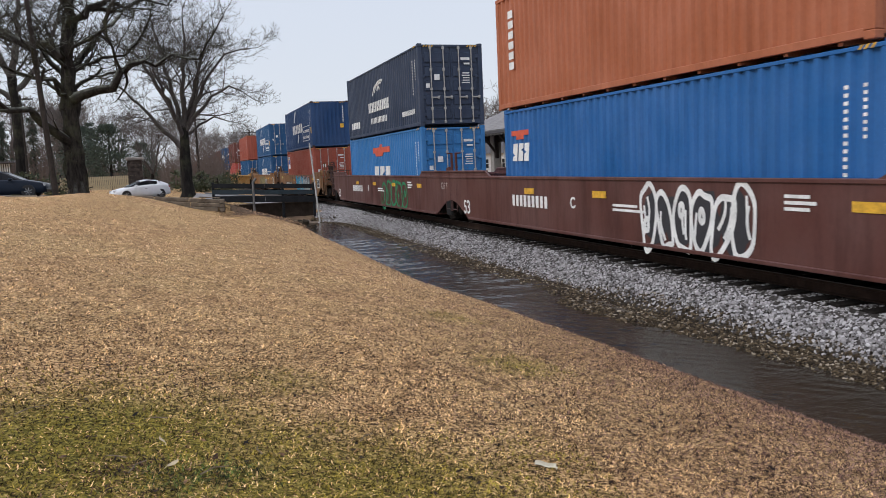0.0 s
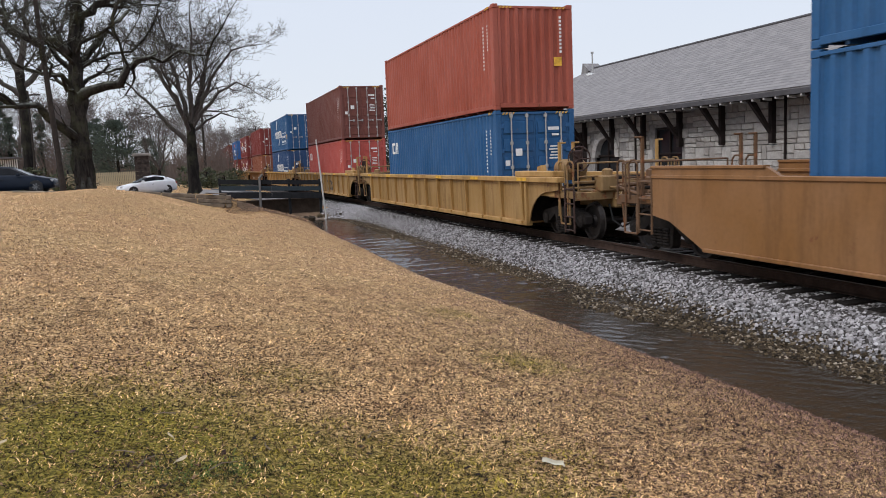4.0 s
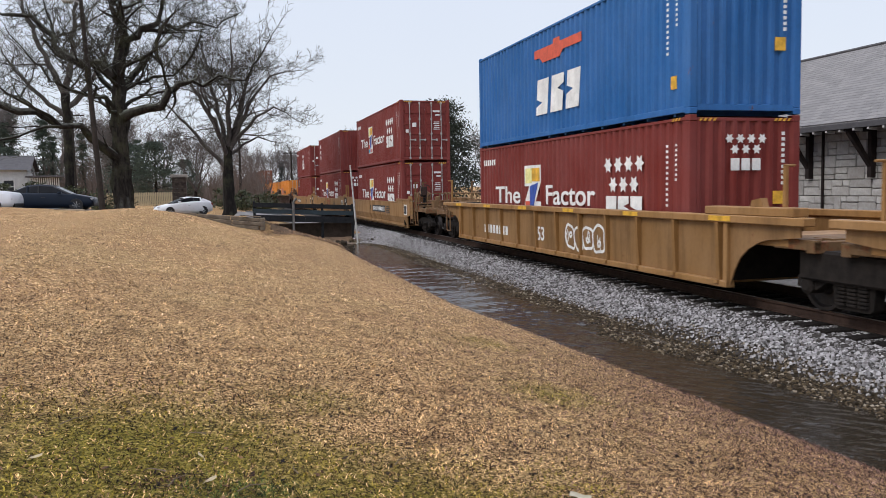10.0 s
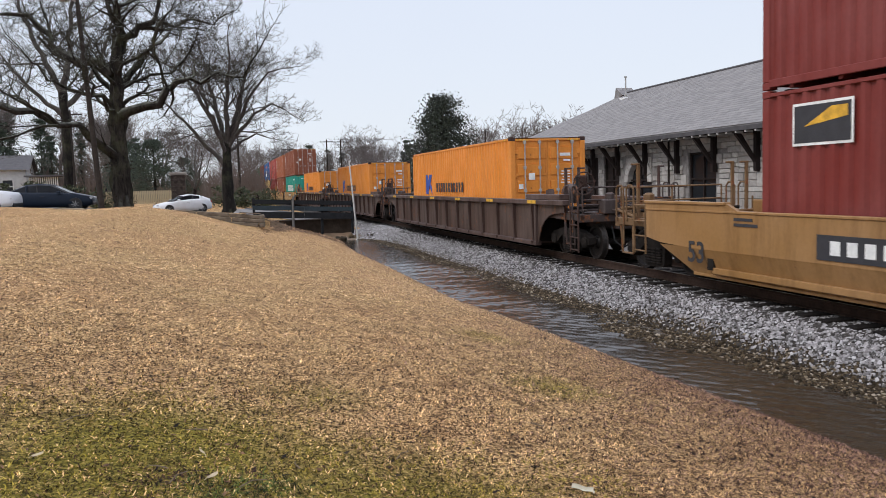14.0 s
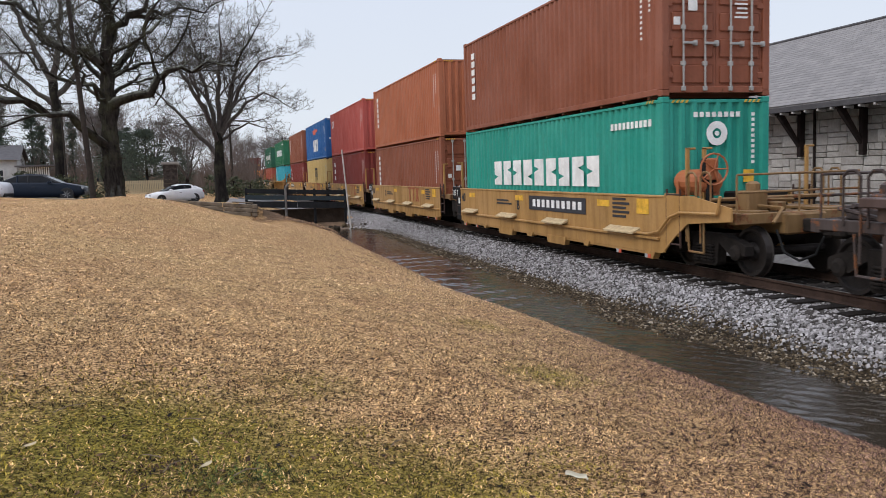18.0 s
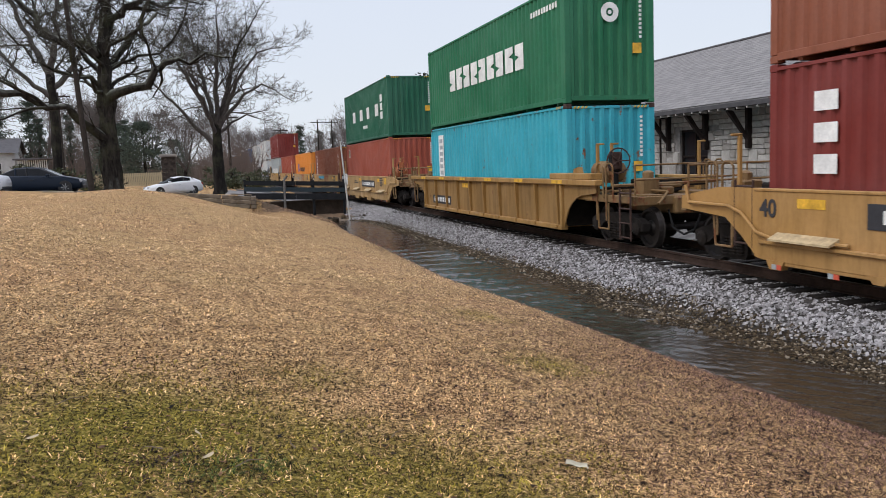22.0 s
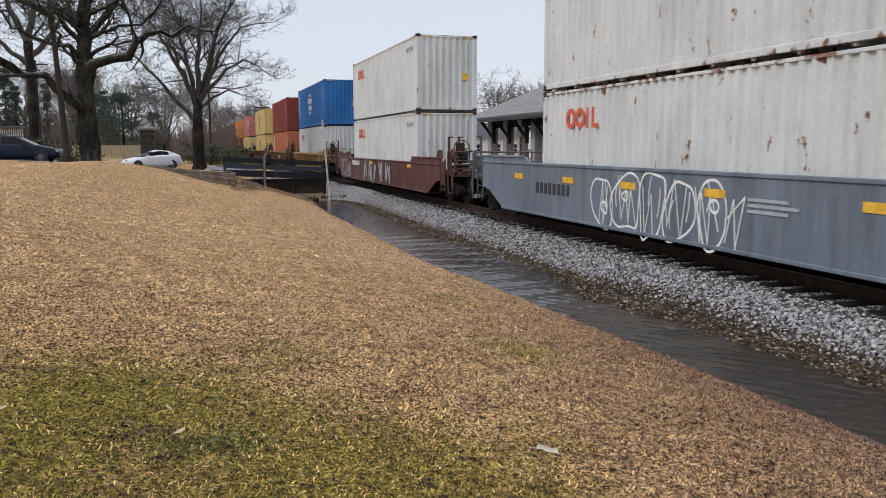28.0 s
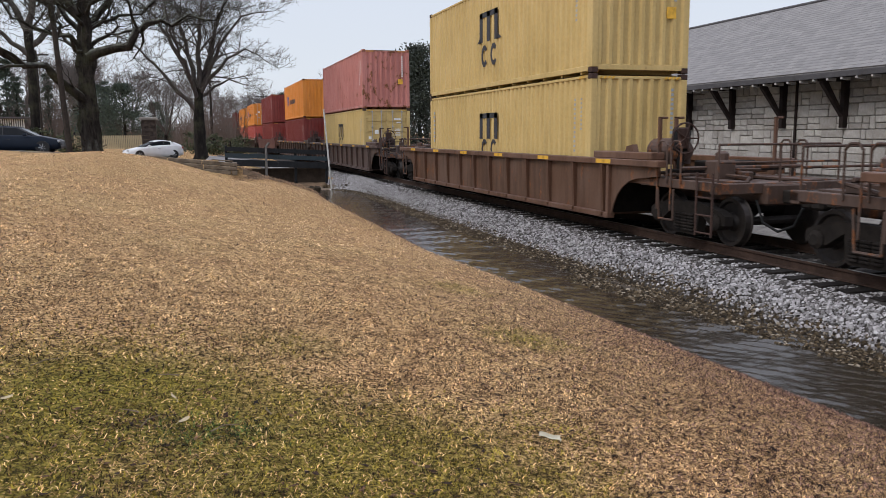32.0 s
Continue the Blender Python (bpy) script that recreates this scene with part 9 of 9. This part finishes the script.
rng = np.random.default_rng(17)
n = 460000
y = 2.6 + 31.4 * rng.uniform(0, 1, n) ** 2.15
half_l, half_r = -0.30 * y - 0.6, np.minimum(0.98 * y + 0.8, bank(y) - 0.02)
x = half_l + (half_r - half_l) * rng.uniform(0, 1, n)
near_water = np.clip(1.25 - (bank(y) - x) / 3.4, 0, 1) * 0.9 * (0.25 + 0.75 * smooth(15, 7, y))
near_water = np.maximum(near_water, 0.6 * np.clip(1.2 - (bank(y) - x) / 1.1, 0, 1))
is_green = rng.uniform(0, 1, n) < greenness(x, y) * 0.75
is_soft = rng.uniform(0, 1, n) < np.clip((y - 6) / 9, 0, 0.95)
is_russet = ~is_green & (rng.uniform(0, 1, n) < 0.08 + near_water)
is_flat = y + rng.normal(0, 1.3, n) > 7.5
P = np.stack([x, y, land(x, y) - 0.004], 1)
for far in (False, True):
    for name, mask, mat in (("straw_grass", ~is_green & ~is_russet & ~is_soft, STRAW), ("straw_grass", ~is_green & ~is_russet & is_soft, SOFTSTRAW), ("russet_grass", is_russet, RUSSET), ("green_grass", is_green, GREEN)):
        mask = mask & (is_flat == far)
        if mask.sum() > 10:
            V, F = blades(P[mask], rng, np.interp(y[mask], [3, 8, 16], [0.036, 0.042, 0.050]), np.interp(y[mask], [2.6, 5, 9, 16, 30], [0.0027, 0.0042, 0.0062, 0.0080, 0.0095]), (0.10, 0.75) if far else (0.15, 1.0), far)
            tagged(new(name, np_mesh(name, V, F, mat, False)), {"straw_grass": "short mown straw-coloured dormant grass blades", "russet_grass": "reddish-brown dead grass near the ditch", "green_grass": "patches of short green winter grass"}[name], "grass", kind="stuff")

n = 60000
y = np.concatenate([rng.uniform(-7, 2.7, n // 2), rng.uniform(2.6, 30, n - n // 2)])
x = np.concatenate([rng.uniform(-12, 5.5, n // 2), -0.30 * y[n // 2:] - 0.5 - rng.uniform(0, 9, n - n // 2)])
P = np.stack([x, y, land(x, y) - 0.004], 1)[x < bank(y) - 0.05]
V, F = blades(P, rng, 0.05, 0.006, (0.12, 0.85), True)
tagged(new("straw_grass", np_mesh("straw_grass", V, F, STRAW, False)), "sparse dormant grass blades round about", "grass", kind="stuff")

DEADLEAF = blade_material("dead_leaves", (0.035, 0.022, 0.014), (0.10, 0.055, 0.03), (0.22, 0.13, 0.07))
LITTER = blade_material("matted_litter", (0.10, 0.06, 0.036), (0.30, 0.18, 0.10), (0.55, 0.36, 0.22))
PALELEAF = simple("pale_dry_leaf", (0.48, 0.39, 0.25), 0.8, var=0.25, scale=30)


def leaf_mesh(seed, size):
    r = random.Random(seed)
    g = Geo()
    k = 9
    pts = [(size * (0.5 - 0.5 * math.cos(math.pi * i / (k - 1))) * 2 - size, size * 0.33 * math.sin(math.pi * i / (k - 1)) * r.uniform(0.75, 1.1)) for i in range(k)]
    for i in range(k - 1):
        (xa, wa), (xb, wb) = pts[i], pts[i + 1]
        lift = lambda u: 0.012 + 0.25 * u * u / size * 0.4
        g.quad((xa, -wa, lift(xa)), (xb, -wb, lift(xb)), (xb, wb, lift(xb) + 0.006), (xa, wa, lift(xa) + 0.006))
    g.tube((-size * 1.5, 0, 0.01), (-size, 0, 0.02), 0.002, n=4)
    return g.mesh("fallen_leaf")


LEAF = [leaf_mesh(s, 0.038) for s in (1, 2)]
for x, y, turn, size, mt in ((-0.16, 4.55, 110, 1.1, PALELEAF), (-0.98, 4.5, 20, 0.8, PALELEAF), (-0.1, 4.2, 35, 0.9, PALELEAF), (-0.85, 5.4, 170, 0.8, PALELEAF), (-1.25, 4.7, 60, 0.6, PALELEAF)):
    ob = solo("fallen_leaf", LEAF[int(size * 10) % 2], mt, Matrix.Translation((x, y, float(land(x, y)) + 0.03)) @ pose(0, 0, 0, 12, -8, turn) @ Matrix.Scale(size, 4), "pale dry fallen leaf lying on the grass", "leaf", "fallen leaves")
SCRAP = simple("scrap_paper", (0.50, 0.46, 0.35), 0.75, var=0.2, scale=25, bmp=0.2)
scrap = Geo()
for i in range(6):
    xa, xb = -0.066 + 0.022 * i, -0.044 + 0.022 * i
    za, zb = 0.004 * math.sin(i * 1.3), 0.004 * math.sin(i * 1.3 + 1.3)
    scrap.quad((xa, -0.017, za), (xb, -0.017, zb), (xb, 0.010, zb + 0.006), (xa, 0.010, za + 0.006))
    scrap.quad((xa, 0.010, za + 0.006), (xb, 0.010, zb + 0.006), (xb, 0.019, zb + 0.018), (xa, 0.019, za + 0.018))
scrap.quad((0.066, -0.017, 0.0), (0.072, -0.030, -0.006), (0.078, 0.0, 0.002), (0.066, 0.010, 0.006))
solo("paper_scrap", scrap.mesh("paper_scrap"), SCRAP, Matrix.Translation((1.95, 4.09, float(land(1.95, 4.09)) + 0.024)) @ pose(0, 0, 0, 4, 9, -29) @ Matrix.Diagonal((0.95, 0.62, 1, 1)), "folded strip of white scrap paper on the grass", "paper")
n = 4200
x, y = rng.uniform(1.6, 6.2, n), rng.uniform(32.5, 37.2, n)
keep = x < bank(y) - 0.1
P = np.stack([x, y, land(x, y) + 0.05], 1)[keep]
V, F = blades(P, rng, 0.11, 0.022, (0.0, 0.7), True)
tagged(new("leaf_litter", np_mesh("leaf_litter", V, F, LITTER, False)), "matted brown leaf litter on the ditch bank", "leaf litter", kind="stuff")
n = 1700
x, y = lawn_points(rng, n, 3.0, 24, 1.3)
P = np.stack([x, y, land(x, y) + 0.012], 1)
V, F = blades(P, rng, 0.05, 0.013, (-0.1, 0.5))
tagged(new("leaf_litter", np_mesh("leaf_litter", V, F, DEADLEAF, False)), "scattered small dark dead leaves and twigs on the lawn", "leaf litter", kind="stuff")

# a drift of dead leaves and twigs, and a tuft of fresh green, near the camera
FRESH = blade_material("fresh_green_blades", (0.02, 0.04, 0.008), (0.085, 0.14, 0.028), (0.24, 0.27, 0.075))
for cx, cy, rx_, ry_, k, mt, ln, wd, nm, lb in ((-0.06, 4.08, 0.26, 0.2, 420, FRESH, 0.045, 0.0026, "green_grass", "small tuft of fresh green grass"), (0.22, 4.15, 0.16, 0.14, 160, FRESH, 0.05, 0.0028, "green_grass", "small tuft of fresh green grass"), (-0.32, 4.27, 0.17, 0.16, 110, DEADLEAF, 0.035, 0.006, "leaf_litter", "drift of dark dead leaves in the grass"), (-0.05, 5.9, 0.35, 0.3, 60, DEADLEAF, 0.035, 0.007, "leaf_litter", "drift of dark dead leaves in the grass"), (1.4, 5.2, 0.45, 0.35, 70, DEADLEAF, 0.035, 0.006, "leaf_litter", "drift of dark dead leaves in the grass")):
    x, y = cx + rx_ * rng.normal(0, 0.6, k), cy + ry_ * rng.normal(0, 0.6, k)
    V, F = blades(np.stack([x, y, land(x, y) + 0.006], 1), rng, ln, wd, (0.1, 0.9))
    tagged(new(nm, np_mesh(nm, V, F, mt, False)), lb, "leaf litter" if mt is DEADLEAF else "grass", kind="stuff")
TWIGWOOD = simple("fallen_twig_wood", (0.20, 0.15, 0.10), 0.9, var=0.4, scale=20)
for x, y, turn, ln in ((-0.27, 4.2, 60, 0.16), (-0.38, 4.35, 150, 0.12), (0.10, 4.12, 20, 0.15), (-0.9, 5.2, 35, 0.2), (0.35, 4.4, 100, 0.12), (-0.2, 5.0, 170, 0.14), (1.0, 4.6, 45, 0.13), (2.2, 5.4, 130, 0.14)):
    twig = Geo().tube((-ln / 2, 0, 0.0), (0, 0.012, 0.012), 0.004, 0.0035, n=5).tube((0, 0.012, 0.012), (ln / 2, -0.006, 0.006), 0.0035, 0.002, n=5)
    solo("fallen_twig", twig, TWIGWOOD, Matrix.Translation((x, y, float(land(x, y)) + 0.028)) @ pose(0, 0, 0, 4, 0, turn), "thin dry fallen twig lying on the grass", "twig", "fallen twigs")


def motions():
    for ob, y, z in MOVERS:
        walk(ob, [(t, pose(TRACK_X, y - travelled(t), z)) for t in range(33)])
    at_start = {ob: y for ob, y, z in MOVERS}
    # wheels roll while they pass close by
    for car, wheels, dy, yt in WHEELSETS:
        rows = []
        for k in range(0, 961):
            t = k / 30
            if 1.0 < at_start[car] + yt + dy - travelled(t) < 32.0:
                rows.append((t, pose(0, dy, 0.42, math.degrees(travelled(t) / 0.45))))
        if rows:
            first, last = rows[0], rows[-1]
            if first[0] > 0.05:
                rows.insert(0, (0.0, first[1]))
            if last[0] < 31.95:
                rows.append((32.0, last[1]))
            walk(wheels, rows)
    # the ditch water creeps along with its ripples
    walk(water, [(t, pose(0, -0.22 * t, 0)) for t in range(0, 33, 4)])


motions()
